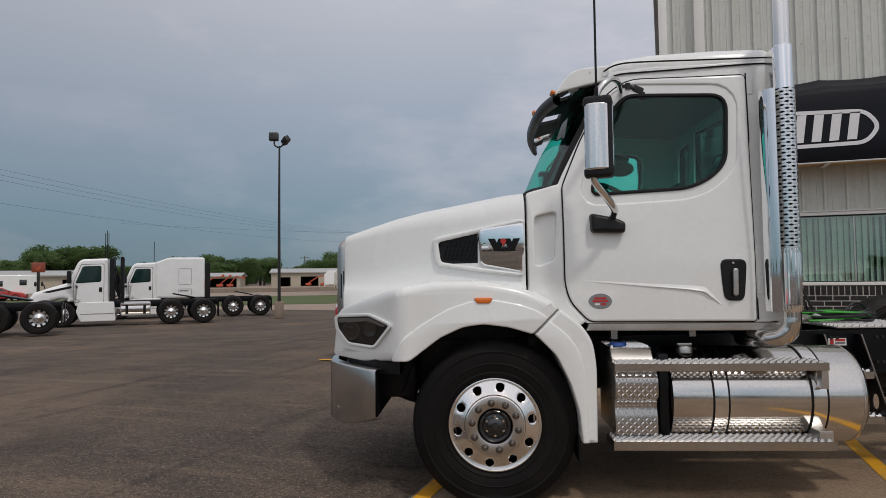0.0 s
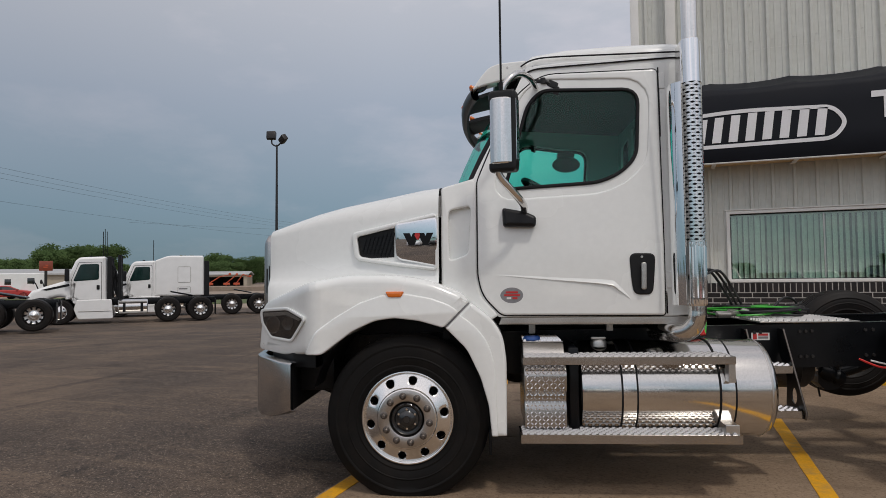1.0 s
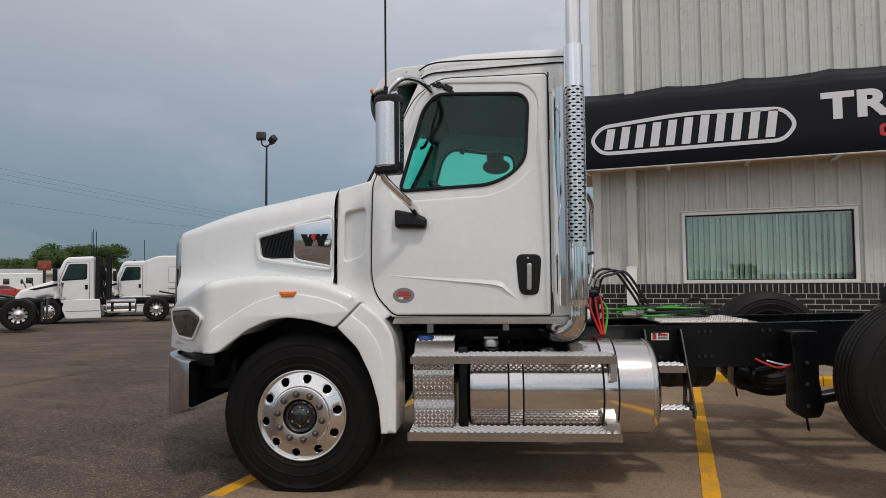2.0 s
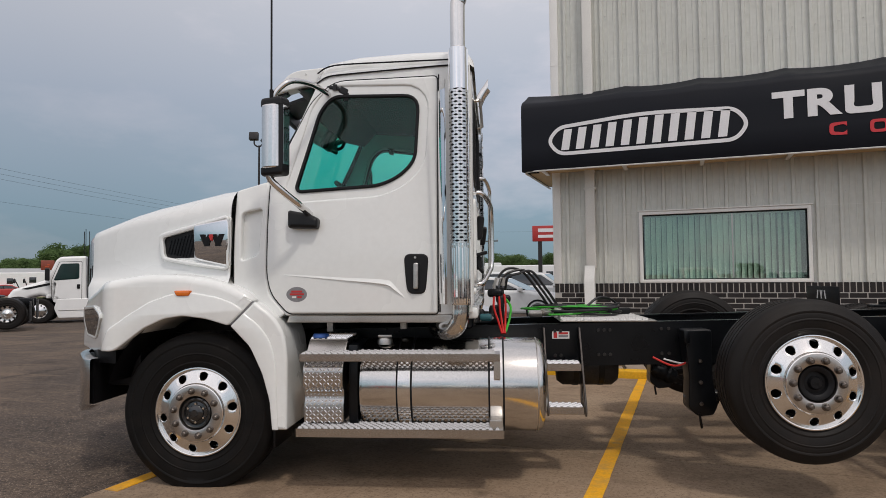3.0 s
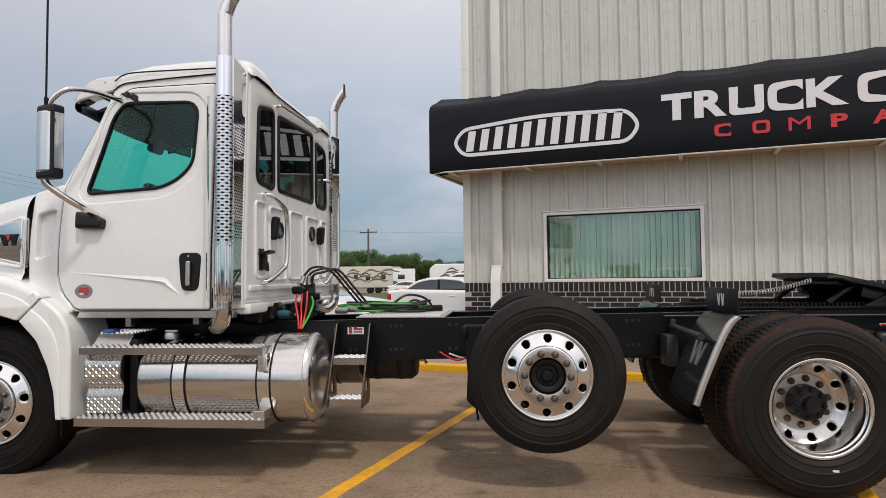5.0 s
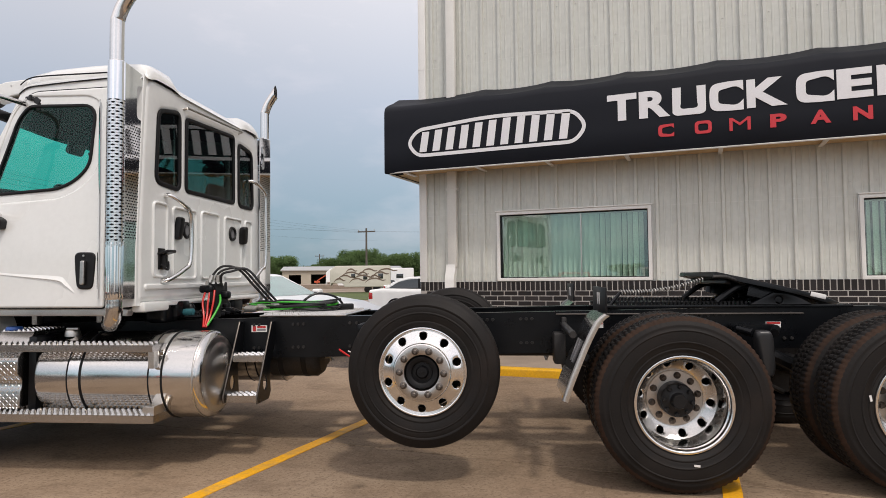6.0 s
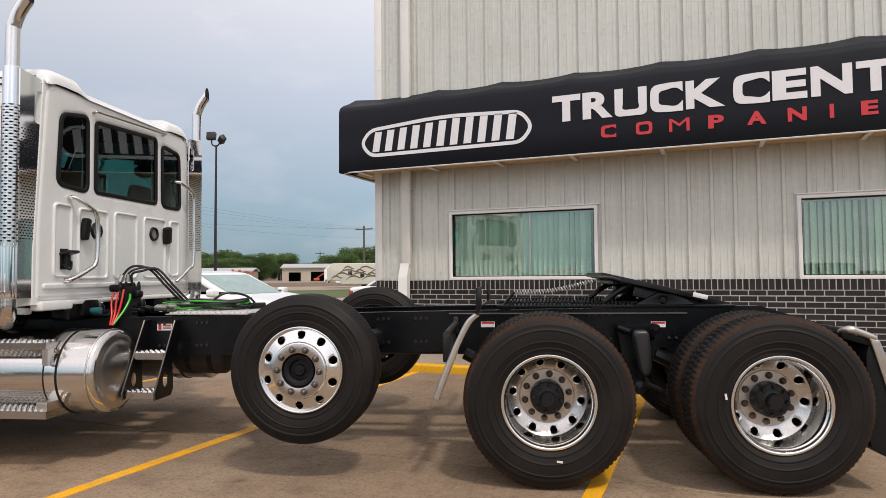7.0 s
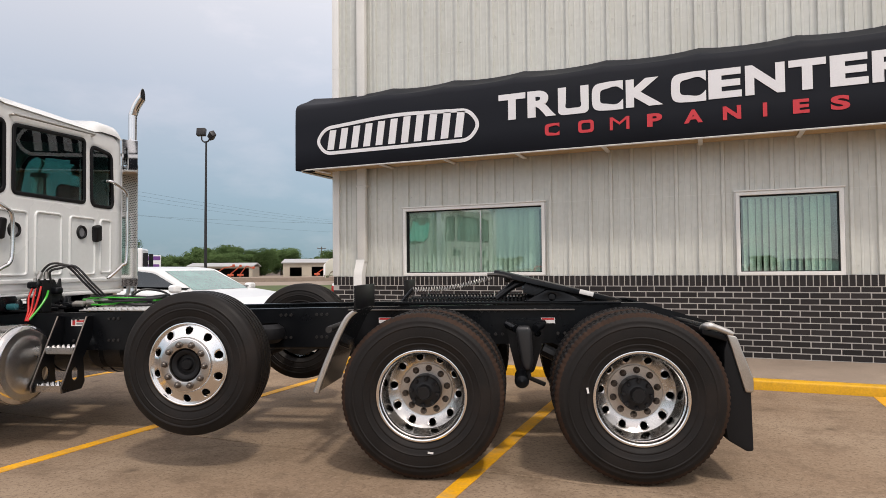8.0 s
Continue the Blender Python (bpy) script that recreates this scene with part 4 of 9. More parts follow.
def drive_wheel(parent, m, R=0.515, rim=0.287):
    """Deep dished outer wheel of a dual pair, with its inner mate."""
    k = rim / 0.285
    dish = 0.225
    alloy = lathe([(0.262 * k, 0.004), (0.264 * k, -0.004), (0.268 * k, -0.008), (0.274 * k, -0.010), (0.281 * k, -0.008), (0.286 * k, -0.001), (0.287 * k, 0.012), (0.287 * k, 0.03)], 80)
    face = lambda r: dish - 0.040 * max(0.0, (r / k - 0.168) / 0.076) ** 1.5
    inner = lathe([(0.262 * k, 0.004), (0.259 * k, 0.014), (0.253 * k, 0.018), (0.250 * k, 0.024), (0.2495 * k, 0.050), (0.2480 * k, 0.110), (0.2450 * k, 0.150), (0.2435 * k, face(0.2435 * k) - 0.008), (0.2425 * k, face(0.2425 * k))], 80)
    ring = pierced_ring(0.170 * k, 0.2425 * k, 10, 0.2110 * k, 0.0225 * k, face)
    w = part("wheel", alloy, WHEEL_ALLOY, parent, "polished deep-dish aluminium drive wheel", m, even=False)
    part("dish", inner, WHEEL_DISH, w, "polished barrel of the dish", smooth=50, even=False)
    part("hand_hole_ring", ring, WHEEL_RING, w, "satin ring with ten hand holes", smooth=50, even=False)
    part("mounting_face", lathe([(0.171 * k, dish + 0.002), (0.169 * k, dish - 0.008), (0.165 * k, dish - 0.013), (0.085, dish - 0.014), (0.083, dish + 0.05)], 64), WHEEL_PLATE, w, "satin nut ring of the wheel")
    for name, along, text in (("tyre", -0.014, "black drive tyre with brown dust on its shoulder"), ("inner_tyre", 0.325, "inner tyre of the dual pair")):
        me = part(name, moved(tyre(R, 0.26, rim, 92, 3), Matrix.Translation((0, along, 0))), RUBBER, w, text).data
        me.materials.append(DUSTY_RUBBER)
        for f in me.polygons:
            if math.hypot(f.center.x, f.center.z) > R - 0.026 and f.center.y < along + 0.045:
                f.material_index = 1
    part("drum", lathe([(0.240 * k, 0.26), (0.240 * k, 0.62), (0.0001, 0.62)], 32), DARKMETAL, w, "dark brake drum")
    first = None
    for i in range(10):
        a = 2 * math.pi * (i + 0.5) / 10
        mm = pose(0.1375 * k * math.cos(a), dish - 0.014, 0.1375 * k * math.sin(a))
        if first is None:
            first = part("lug_nut", lathe([(0.0001, -0.026), (0.010, -0.026), (0.015, -0.022), (0.0175, -0.006), (0.0215, -0.004), (0.0215, 0.004)], 12), RUSTNUT, w, at=mm)
        else:
            again(first, mm)
    part("hub", lathe([(0.0001, 0.082), (0.038, 0.082), (0.044, 0.088), (0.048, 0.120), (0.058, 0.126), (0.094, 0.130), (0.102, 0.138), (0.104, 0.17), (0.106, 0.24)], 36), BLACK, w, "dark axle hub with bolted flange")
    fb = None
    for i in range(8):
        a = 2 * math.pi * i / 8
        mm = pose(0.083 * math.cos(a), 0.130, 0.083 * math.sin(a))
        if fb is None:
            fb = part("hub_bolt", lathe([(0.0001, -0.018), (0.010, -0.018), (0.013, -0.012), (0.014, 0.004)], 8), BLACK, w, at=mm)
        else:
            again(fb, mm)
    return w


# ---------------------------------------------------------------- the white tractor
TRUCK = pose(-1.4297, 4.9574, 0, 0, 0, 16.3)
truck = thing("semi_truck", "white day-cab semi tractor with chrome stacks and bare frame", "truck", TRUCK)
CY = 0.03          # centre line of the cab
SIDE = 1.045       # half width at the doors


def both_sides(fn):
    """fn(to, s): to maps the depth from the near side skin, s = -1 near and 1 far."""
    fn(lambda d: -SIDE + d, -1)
    fn(lambda d: 2 * CY + SIDE - d, 1)


def inset(x, z):
    """How far the cab's flanks stand in from their widest line, towards the screen and the roof."""
    fore = 0.085 * max(0.0, min(1.0, (1.40 - x) / 0.95)) ** 1.3
    top = 0.060 * max(0.0, z - 1.45)
    corner = 0.12 * max(0.0, min(1.2, (1.20 - x) / 0.60)) * max(0.0, (z - 1.70) / 0.90)
    return fore + top + corner


def slim(bm, cuts=False):
    """Gives the cab its taper: narrower to the front and to the roof."""
    if cuts:
        for k in range(9):
            bmesh.ops.bisect_plane(bm, geom=bm.verts[:] + bm.edges[:] + bm.faces[:], plane_co=(0.45 + 0.12 * k, 0, 0), plane_no=(1, 0, 0))
        for k in range(7):
            bmesh.ops.bisect_plane(bm, geom=bm.verts[:] + bm.edges[:] + bm.faces[:], plane_co=(0, 0, 1.45 + 0.17 * k), plane_no=(0, 0, 1))
    for v in bm.verts:
        d = inset(v.co.x, v.co.z)
        shift = 0.019 * max(0.0, min(1.0, (v.co.x - 0.46) / 0.12, (1.75 - v.co.x) / 0.15))
        v.co.y = CY + (v.co.y - CY) * (1 - d / SIDE)
        v.co.z += (v.co.z - 1.32) * d / 3.6
        v.co.x += shift
    return bm


def cab_part(name, bm, *rest, **more):
    return part(name, slim(bm, name in FLANKS), *rest, **more)


FLANKS = ("side_shell", "door", "door_seal", "window_seal", "window_glass", "cowl_panel", "cowl_recess", "rocker_trim", "window_surround")


DOOR = rounded([(0.448, 1.905), (0.447, 1.334), (0.475, 1.215), (0.572, 1.098), (1.533, 1.092), (1.539, 2.567), (0.845, 2.553), (0.685, 2.425), (0.560, 2.19)], [0.02, 0.05, 0.06, 0.03, 0.02, 0.03, 0.10, 0.06, 0.05], 4)
WINDOW = rounded([(0.612, 1.868), (1.165, 1.898), (1.290, 1.950), (1.388, 2.045), (1.412, 2.44), (0.845, 2.448), (0.760, 2.36)], [0.04, 0.12, 0.10, 0.10, 0.09, 0.06, 0.06], 5)
SHELL = [(0.41, 1.25), (0.41, 1.922), (0.425, 1.932), (0.568, 2.226), (0.678, 2.455), (0.755, 2.605), (1.0, 2.63), (1.60, 2.655), (1.765, 2.65), (1.765, 1.10), (1.60, 1.085), (0.56, 1.085), (0.42, 1.165)]


def tucked(bm, s):
    """Draws the front of the cowl in towards the hood's seal."""
    for v in bm.verts:
        v.co.y -= s * 0.06 * max(0.0, 0.425 - v.co.x)
    return bm


def cab_side(to, s):
    cab_part("side_shell", slab(SHELL, [offset(WINDOW, -0.03)], to(0.012), to(0.07), 0.008), WHITE, truck, "white cab side shell")
    cab_part("door_seal", slab(offset(DOOR, -0.0075), [offset(WINDOW, -0.02)], to(0.008), to(0.02), 0), GASKET, truck, "black door seal")
    door = cab_part("door", slab(DOOR, [offset(WINDOW, -0.072)], to(-0.008), to(0.03), 0.012), WHITE, truck, "white cab door")
    cab_part("window_surround", slab(offset(WINDOW, -0.075), [offset(WINDOW, -0.017)], to(0.002), to(0.03), 0.004), WHITE, door, "recessed white panel round the door window")
    cab_part("window_seal", slab(offset(WINDOW, -0.019), [offset(WINDOW, 0.001)], to(-0.010), to(0.03), 0.006), GASKET, door, "black window seal")
    g = cab_part("window_glass", slab(WINDOW, [], to(0.002), to(0.007), 0), DARK_GLASS, door, "dark green-tinted door glass")
    g.visible_shadow = False
    # pressed crease below the belt
    line = [(0.551, 1.336), (0.935, 1.301), (1.20, 1.274), (1.265, 1.240), (1.329, 1.189)]
    pts = spline([(x, 0, z) for x, z in line], 8)
    n = len(pts) - 1
    rows = []
    for i, p in enumerate(pts):
        k = min(1.0, (i + 1) / (0.6 * n), (n - i) / 9)
        rows.append([(p.x, to(-0.0075), p.z + 0.008 + 0.026 * k), (p.x, to(-0.008 - 0.006 * k), p.z + 0.004 + 0.011 * k), (p.x, to(-0.008 - 0.013 * k), p.z + 0.003), (p.x, to(-0.008 - 0.012 * k), p.z), (p.x, to(-0.006), p.z - 0.004 * k)])
    cab_part("crease", loft(rows), WHITE, door, "pressed swage line", smooth=35, even=False)
    # handle
    hs = rounded([(1.327, 1.462), (1.482, 1.460), (1.470, 1.300), (1.460, 1.213), (1.350, 1.215), (1.338, 1.300)], [0.045, 0.045, 0.04, 0.04, 0.04, 0.04], 5)
    h = cab_part("handle_recess", slab(hs, [], to(-0.018), to(0.0), 0.008), BLACK, door, "black handle surround")
    cab_part("handle", moved(slab(rounded([(1.390, 1.405), (1.421, 1.405), (1.418, 1.245), (1.388, 1.245)], 0.012, 3), [], to(-0.045), to(-0.022), 0.006, both=True), Matrix()), BRUSHED, h, "brushed metal pull handle")
    part("lock", lathe([(0.0001, -0.004), (0.007, -0.004), (0.008, 0.004)], 12), BRUSHED, h, at=pose(1.418, to(-0.018), 1.438))
    # round certificate sticker
    st = cab_part("sticker", slab(circle(0.632, 1.217, 0.047, 36, 1.45), [], to(-0.0085), to(-0.005), 0), DECAL_GREY, door, "oval grey and red sticker")
    for z, x0, x1, mt in ((1.235, 0.595, 0.668, DECAL_RED), (1.218, 0.585, 0.68, DECAL_RED), (1.200, 0.60, 0.628, DECAL_WHITE), (1.200, 0.635, 0.665, DECAL_RED)):
        cab_part("sticker_bar", slab(rect(x0, z - 0.006, x1, z + 0.006), [], to(-0.010), to(-0.008), 0), mt, st)
    cab_part("rocker_trim", slab([(0.555, 1.040), (1.68, 1.034), (1.70, 1.078), (1.63, 1.084), (0.57, 1.083)], [], to(0.03), to(0.10), 0.006), BRUSHED, truck, "brushed metal sill trim under the door")
    for xb, zb in ((0.79, 0.985), (1.29, 1.0)):
        part("sill_bracket", join(box((xb - 0.022, min(to(0.34), to(0.40)), zb - 0.03), (xb + 0.022, max(to(0.34), to(0.40)), zb + 0.05), 0.006), tube([(xb, to(0.335), zb - 0.005), (xb, to(0.40), zb - 0.005)], 0.010, 8)), CASTGREY, truck, "pale cab floor bracket")
    cab_part("cowl_panel", tucked(slab(rounded([(0.218, 1.20), (0.218, 1.876), (0.425, 1.928), (0.440, 1.90), (0.438, 1.335), (0.463, 1.21), (0.556, 1.096), (0.50, 1.06), (0.36, 1.10)], 0.02, 3), [rounded([(0.268, 1.43), (0.266, 1.735), (0.405, 1.762), (0.385, 1.47)], 0.03, 4)], to(0.0), to(0.06), 0.014), s), WHITE, truck, "white cowl side panel")
    cab_part("cowl_recess", tucked(slab(rounded([(0.24, 1.41), (0.24, 1.75), (0.42, 1.78), (0.40, 1.45)], 0.02, 3), [], to(0.052), to(0.075), 0), s), WHITE, truck)
    cab_part("hood_seal", box((0.203, min(to(0.105), to(0.16)), 1.31), (0.240, max(to(0.085), to(0.14)), 1.885), 0.005), GASKET, truck, "black hood edge seal")
    latch = cab_part("hood_latch", box((0.196, min(to(0.075), to(0.10)), 1.70), (0.216, max(to(0.075), to(0.10)), 1.868), 0.006), CASTGREY, truck, "grey hood latch strap")
    cab_part("latch_knob", box((0.190, min(to(0.066), to(0.09)), 1.835), (0.220, max(to(0.066), to(0.09)), 1.868), 0.008), BLACK, latch)
    for z in (2.50, 1.30):
        cab_part("hinge", box((1.548, min(to(0.004), to(0.03)), z - 0.05), (1.585, max(to(0.004), to(0.03)), z + 0.05), 0.006), WHITE, truck)
    cab_part("rear_seam", box((1.543, min(to(0.006), to(0.02)), 1.10), (1.551, max(to(0.006), to(0.02)), 2.58), 0.002), GASKET, truck)
    for off, dz in ((0.0, 0.0), (0.0, 0.062)):
        cab_part("roof_seam", tube([(0.72, to(0.006), 2.545 + dz), (0.80, to(0.004), 2.585 + dz), (0.97, to(0.004), 2.60 + dz), (1.55, to(0.006), 2.632 + dz * 0.6), (1.70, to(0.012), 2.635 + dz * 0.6)], 0.005, 6, 5), GASKET, truck, "black roof seam")


both_sides(cab_side)


def cab_back():
    A0, A1 = 1.775, 1.725
    wins = [rounded([(-0.805, 1.965), (-0.49, 1.945), (-0.495, 2.52), (-0.775, 2.47)], 0.06, 4), rounded([(-0.385, 1.955), (0.462, 1.958), (0.455, 2.545), (-0.385, 2.50)], 0.035, 4), rounded([(0.575, 1.945), (0.885, 1.945), (0.86, 2.47), (0.565, 2.505)], 0.06, 4)]
    out = rounded([(-1.02, 1.115), (1.08, 1.115), (1.08, 1.6), (1.02, 2.61), (0.93, 2.68), (-0.87, 2.68), (-0.95, 2.61), (-1.02, 1.6)], 0.05, 4)
    wall = part("rear_wall", slab(out, wins, A0, A1, 0.045, "yz", 4), WHITE, truck, "white pressed cab rear wall")
    for w in wins:
        part("window_seal", slab(offset(w, -0.020), [offset(w, 0.012)], A0 + 0.006, A0 - 0.03, 0.006, "yz"), GASKET, wall, "black rear window seal")
        part("window_glass", slab(w, [], A0 - 0.006, A0 - 0.011, 0, "yz"), REAR_GLASS, wall, "dark tinted rear glass").visible_shadow = False
    for y0, y1, z0, z1 in ((-0.86, -0.66, 1.285, 1.825), (-0.60, -0.235, 1.27, 1.815), (-0.165, 0.165, 1.27, 1.825), (0.255, 0.62, 1.27, 1.82), (0.68, 0.86, 1.285, 1.82)):
        o = rect(y0, z0, y1, z1, 0.05, 4)
        part("pressed_rib", slab(o, [offset(o, 0.022)], A0 + 0.014, A0 - 0.004, 0.010, "yz"), WHITE, wall, "raised pressing")
    part("pressed_rib", slab(rect(-0.95, 1.205, 1.0, 1.245, 0.018), [], A0 + 0.014, A0 - 0.004, 0.010, "yz"), WHITE, wall)
    part("lower_sill", join(box((1.70, -0.98, 1.055), (1.80, -0.66, 1.125), 0.02), box((1.70, -0.66, 1.085), (1.79, 1.02, 1.125), 0.015)), WHITE, wall)
    for y in (-0.55, 0.61):
        part("cab_mount", box((1.60, y - 0.11, 0.96), (1.76, y + 0.11, 1.10), 0.04, 3), CHASSIS, truck, "black rubber cab mount")
    for y, z in ((-0.385, 1.648), (0.42, 1.672)):
        part("vent_ring", lathe([(0.040, 0.0), (0.046, 0.016), (0.060, 0.018), (0.066, 0.0)], 28, "x"), BLACK, wall, "black round vent ring", at=pose(A0, y, z))
        part("vent_face", lathe([(0.042, 0.004), (0.0001, 0.006)], 24, "x"), DECAL_GREY, wall, at=pose(A0, y, z))
    part("work_lamp", moved(box((0, -0.034, -0.085), (0.055, 0.034, 0.085), 0.02), pose(A0, -0.545, 1.655, 0, 8, 0)), BLACK, wall, "black rear work lamp")
    part("work_lamp", moved(box((0, -0.04, -0.08), (0.06, 0.05, 0.08), 0.02), pose(A0, 0.60, 1.672, 12, 8, 0)), BLACK, wall, "black rear work lamp")
    part("hose_bracket", join(box((A0, -0.785, 1.345), (A0 + 0.012, -0.705, 1.495), 0.004), moved(box((-0.005, -0.055, -0.010), (0.085, 0.055, 0.010), 0.006), pose(A0, -0.735, 1.455, 0, -14, 0)), box((A0 + 0.01, -0.765, 1.36), (A0 + 0.045, -0.725, 1.45), 0.008), tube([(A0 + 0.02, -0.775, 1.38), (A0 + 0.05, -0.74, 1.345), (A0 + 0.03, -0.70, 1.40)], 0.009, 8, 4)), BLACK, wall, "black hose storage bracket")
    part("grab_handle", tube([(A0, -0.70, 1.875), (A0 + 0.05, -0.69, 1.87), (A0 + 0.10, -0.60, 1.81), (A0 + 0.11, -0.53, 1.73), (A0 + 0.11, -0.53, 1.42), (A0 + 0.09, -0.60, 1.34), (A0 + 0.05, -0.72, 1.275), (A0, -0.735, 1.265)], 0.0165, 10, 5), CHROME, wall, "bent stainless grab handle")
    part("grab_handle", tube([(A0, 0.79, 2.20), (A0 + 0.05, 0.82, 2.19), (A0 + 0.09, 0.96, 2.11), (A0 + 0.09, 0.985, 2.0), (A0 + 0.09, 0.985, 1.45), (A0 + 0.07, 0.93, 1.36), (A0 + 0.03, 0.80, 1.25), (A0, 0.79, 1.24)], 0.0165, 10, 5), CHROME, wall, "bent stainless grab handle")
    part("grab_handle", tube([(A0 - 0.01, -0.44, 2.565), (A0 + 0.035, -0.43, 2.575), (A0 + 0.04, -0.36, 2.578), (A0 + 0.04, 0.45, 2.612), (A0 + 0.035, 0.54, 2.612), (A0 - 0.01, 0.55, 2.60)], 0.011, 8, 4), BRUSHED, wall, "thin roof grab rail")


cab_back()


def roof():
    st = [(0.70, 2.575), (0.735, 2.645), (0.80, 2.70), (1.01, 2.735), (1.36, 2.755), (1.60, 2.757), (1.70, 2.752), (1.755, 2.735), (1.785, 2.69), (1.79, 2.645)]
    half = [(1.040, None), (1.044, -0.085), (1.034, -0.045), (1.005, -0.018), (0.95, -0.003), (0.86, 0.0), (0.70, -0.002), (0.58, -0.01), (0.40, -0.012), (0.0, -0.01)]
    rows = []
    for x, zt in st:
        dip = 0.055 * max(0, min(1, (x - 1.45) / 0.25))
        row = []
        for s in (-1, 1):
            seq = half if s == -1 else half[::-1][1:]
            for y, d in seq:
                z = 2.60 + 0.035 * (x - 0.7) if d is None else max(zt + d - (dip if y < 0.62 else 0), 2.585 + 0.035 * (x - 0.7))
                row.append((x, CY + s * y, z))
        rows.append(row)
    bm = loft(rows)
    cab_part("roof", bm, WHITE, truck, "white moulded roof cap", smooth=50)
    cab_part("roof_lining", box((0.80, -0.98, 2.575), (1.74, 1.04, 2.60)), INTERIOR, truck)
    # brow above the windscreen
    rows = []
    for k in range(13):
        u = -1 + k / 6
        b = 1 - u * u
        rows.append([(0.76 - 0.08 * b, CY + u * 1.0, 2.60 + 0.04 * b), (0.715 - 0.085 * b, CY + u * 1.0, 2.575 + 0.05 * b), (0.675 - 0.088 * b, CY + u * 0.985, 2.45 + 0.05 * b)])
    cab_part("brow", loft(rows), GASKET, truck, "black band above the windscreen")


roof()


def windscreen():
    rows = []
    for k in range(17):
        u = -1 + k / 8
        b = (1 - u * u) ** 1.25
        lo, hi = Vector((0.405 - 0.13 * b, 0, 1.925 + 0.045 * b)), Vector((0.668 - 0.088 * b, 0, 2.455 + 0.05 * b))
        row = []
        for t in (0, 0.25, 0.5, 0.75, 1):
            q = lo.lerp(hi, t)
            row.append((q.x - 0.02 * b * math.sin(math.pi * t), CY + u * (0.99 - 0.02 * t), q.z))
        rows.append(row)
    g = cab_part("windscreen", loft(rows), TEAL_GLASS, truck, "green-tinted curved windscreen", smooth=70)
    g.visible_shadow = False
    for s in (0, -1):
        cab_part("pillar", tube([(p[0], p[1], p[2]) for p in rows[s]], 0.017, 8, 3), GASKET, truck, "black screen surround")
    cab_part("screen_base", tube([(r[0][0], r[0][1], r[0][2]) for r in rows], 0.012, 8), GASKET, truck)
    cab_part("cowl", loft([[(0.40 - 0.13 * (1 - u * u), CY + u * 0.98, 1.918 + 0.045 * (1 - u * u)), (0.245, CY + u * 0.965, 1.865 + 0.05 * (1 - u * u)), (0.24, CY + u * 0.965, 1.30)] for u in [-1 + k / 8 for k in range(17)]]), BLACK, truck, "black wiper cowl")


windscreen()


def interior():
    cab_part("dashboard", join(box((0.28, -0.95, 1.30), (0.72, 1.0, 1.80), 0.08, 3), box((0.62, -0.78, 1.55), (0.86, -0.12, 1.78), 0.06, 3)), INTERIOR, truck, "dark dashboard")
    cab_part("cab_floor", box((0.24, -0.97, 1.085), (1.74, 1.03, 1.12)), INTERIOR, truck)
    cab_part("firewall", box((0.22, -0.96, 0.95), (0.26, 1.02, 1.85)), INTERIOR, truck)
    ring = [(0.0 + 0.22 * math.cos(2 * math.pi * k / 28), 0.22 * math.sin(2 * math.pi * k / 28), 0) for k in range(29)]
    w = moved(join(tube(ring, 0.016, 8), tube([(-0.21, 0, 0), (0, 0, -0.03), (0.21, 0, 0)], 0.018, 8), tube([(0, -0.21, 0), (0, 0, -0.03)], 0.018, 8), lathe([(0.0001, 0.0), (0.06, 0.0), (0.05, -0.05)], 16, "z")), pose(0.93, -0.46, 1.86, 0, 35, 0))
    cab_part("steering_wheel", w, GASKET, truck, "black steering wheel")
    for y in (-0.46, 0.52):
        cab_part("seat", join(moved(box((-0.07, -0.25, 0.0), (0.07, 0.25, 0.62), 0.06, 3), pose(1.44, y, 1.31, 0, 8, 0)), moved(box((-0.05, -0.15, 0.60), (0.05, 0.15, 0.84), 0.045, 3), pose(1.44, y, 1.29, 0, 10, 0)), box((0.98, y - 0.26, 1.28), (1.46, y + 0.26, 1.44), 0.06, 3), box((1.05, y - 0.18, 1.12), (1.40, y + 0.18, 1.28))), SEATCLOTH, truck, "dark grey high-back cab seat")
    cab_part("sensor_cover", join(moved(box((-0.03, -0.11, -0.10), (0.03, 0.11, 0.09), 0.03, 3), pose(0.60, -0.03, 2.37, 0, 24, 0)), tube([(0.64, 0.07, 2.30), (0.67, 0.12, 2.33), (0.72, 0.12, 2.44), (0.78, 0.10, 2.54)], 0.012, 8, 4)), BLACK, truck, "black sensor cover at the head of the screen")
    lower = ((-0.86, 2.335), (-0.14, 2.340), (0.10, 2.355), (0.40, 2.390), (0.92, 2.450))
    cab_part("sun_blind", loft([[(0.70, y, z), (0.716, y, z - 0.004), (0.83, y, 2.575), (0.79, y, 2.590), (0.735, y, 2.515), (0.70, y, z)] for y, z in lower]), INTERIOR, truck, "dark sun blind along the head of the screen")
    # small mirror that looks down over the far door
    part("lookdown_mirror", join(moved(lathe([(0.0001, -0.045), (0.07, -0.038), (0.118, -0.012), (0.125, 0.012), (0.115, 0.02), (0.0001, 0.022)], 28), Matrix.Translation((1.27, 1.12, 2.375)) @ Matrix.Diagonal((1.05, 1.0, 0.60, 1))), box((1.18, 1.045, 2.43), (1.34, 1.125, 2.475), 0.012)), BLACK, truck, "black look-down mirror over the far door")


interior()


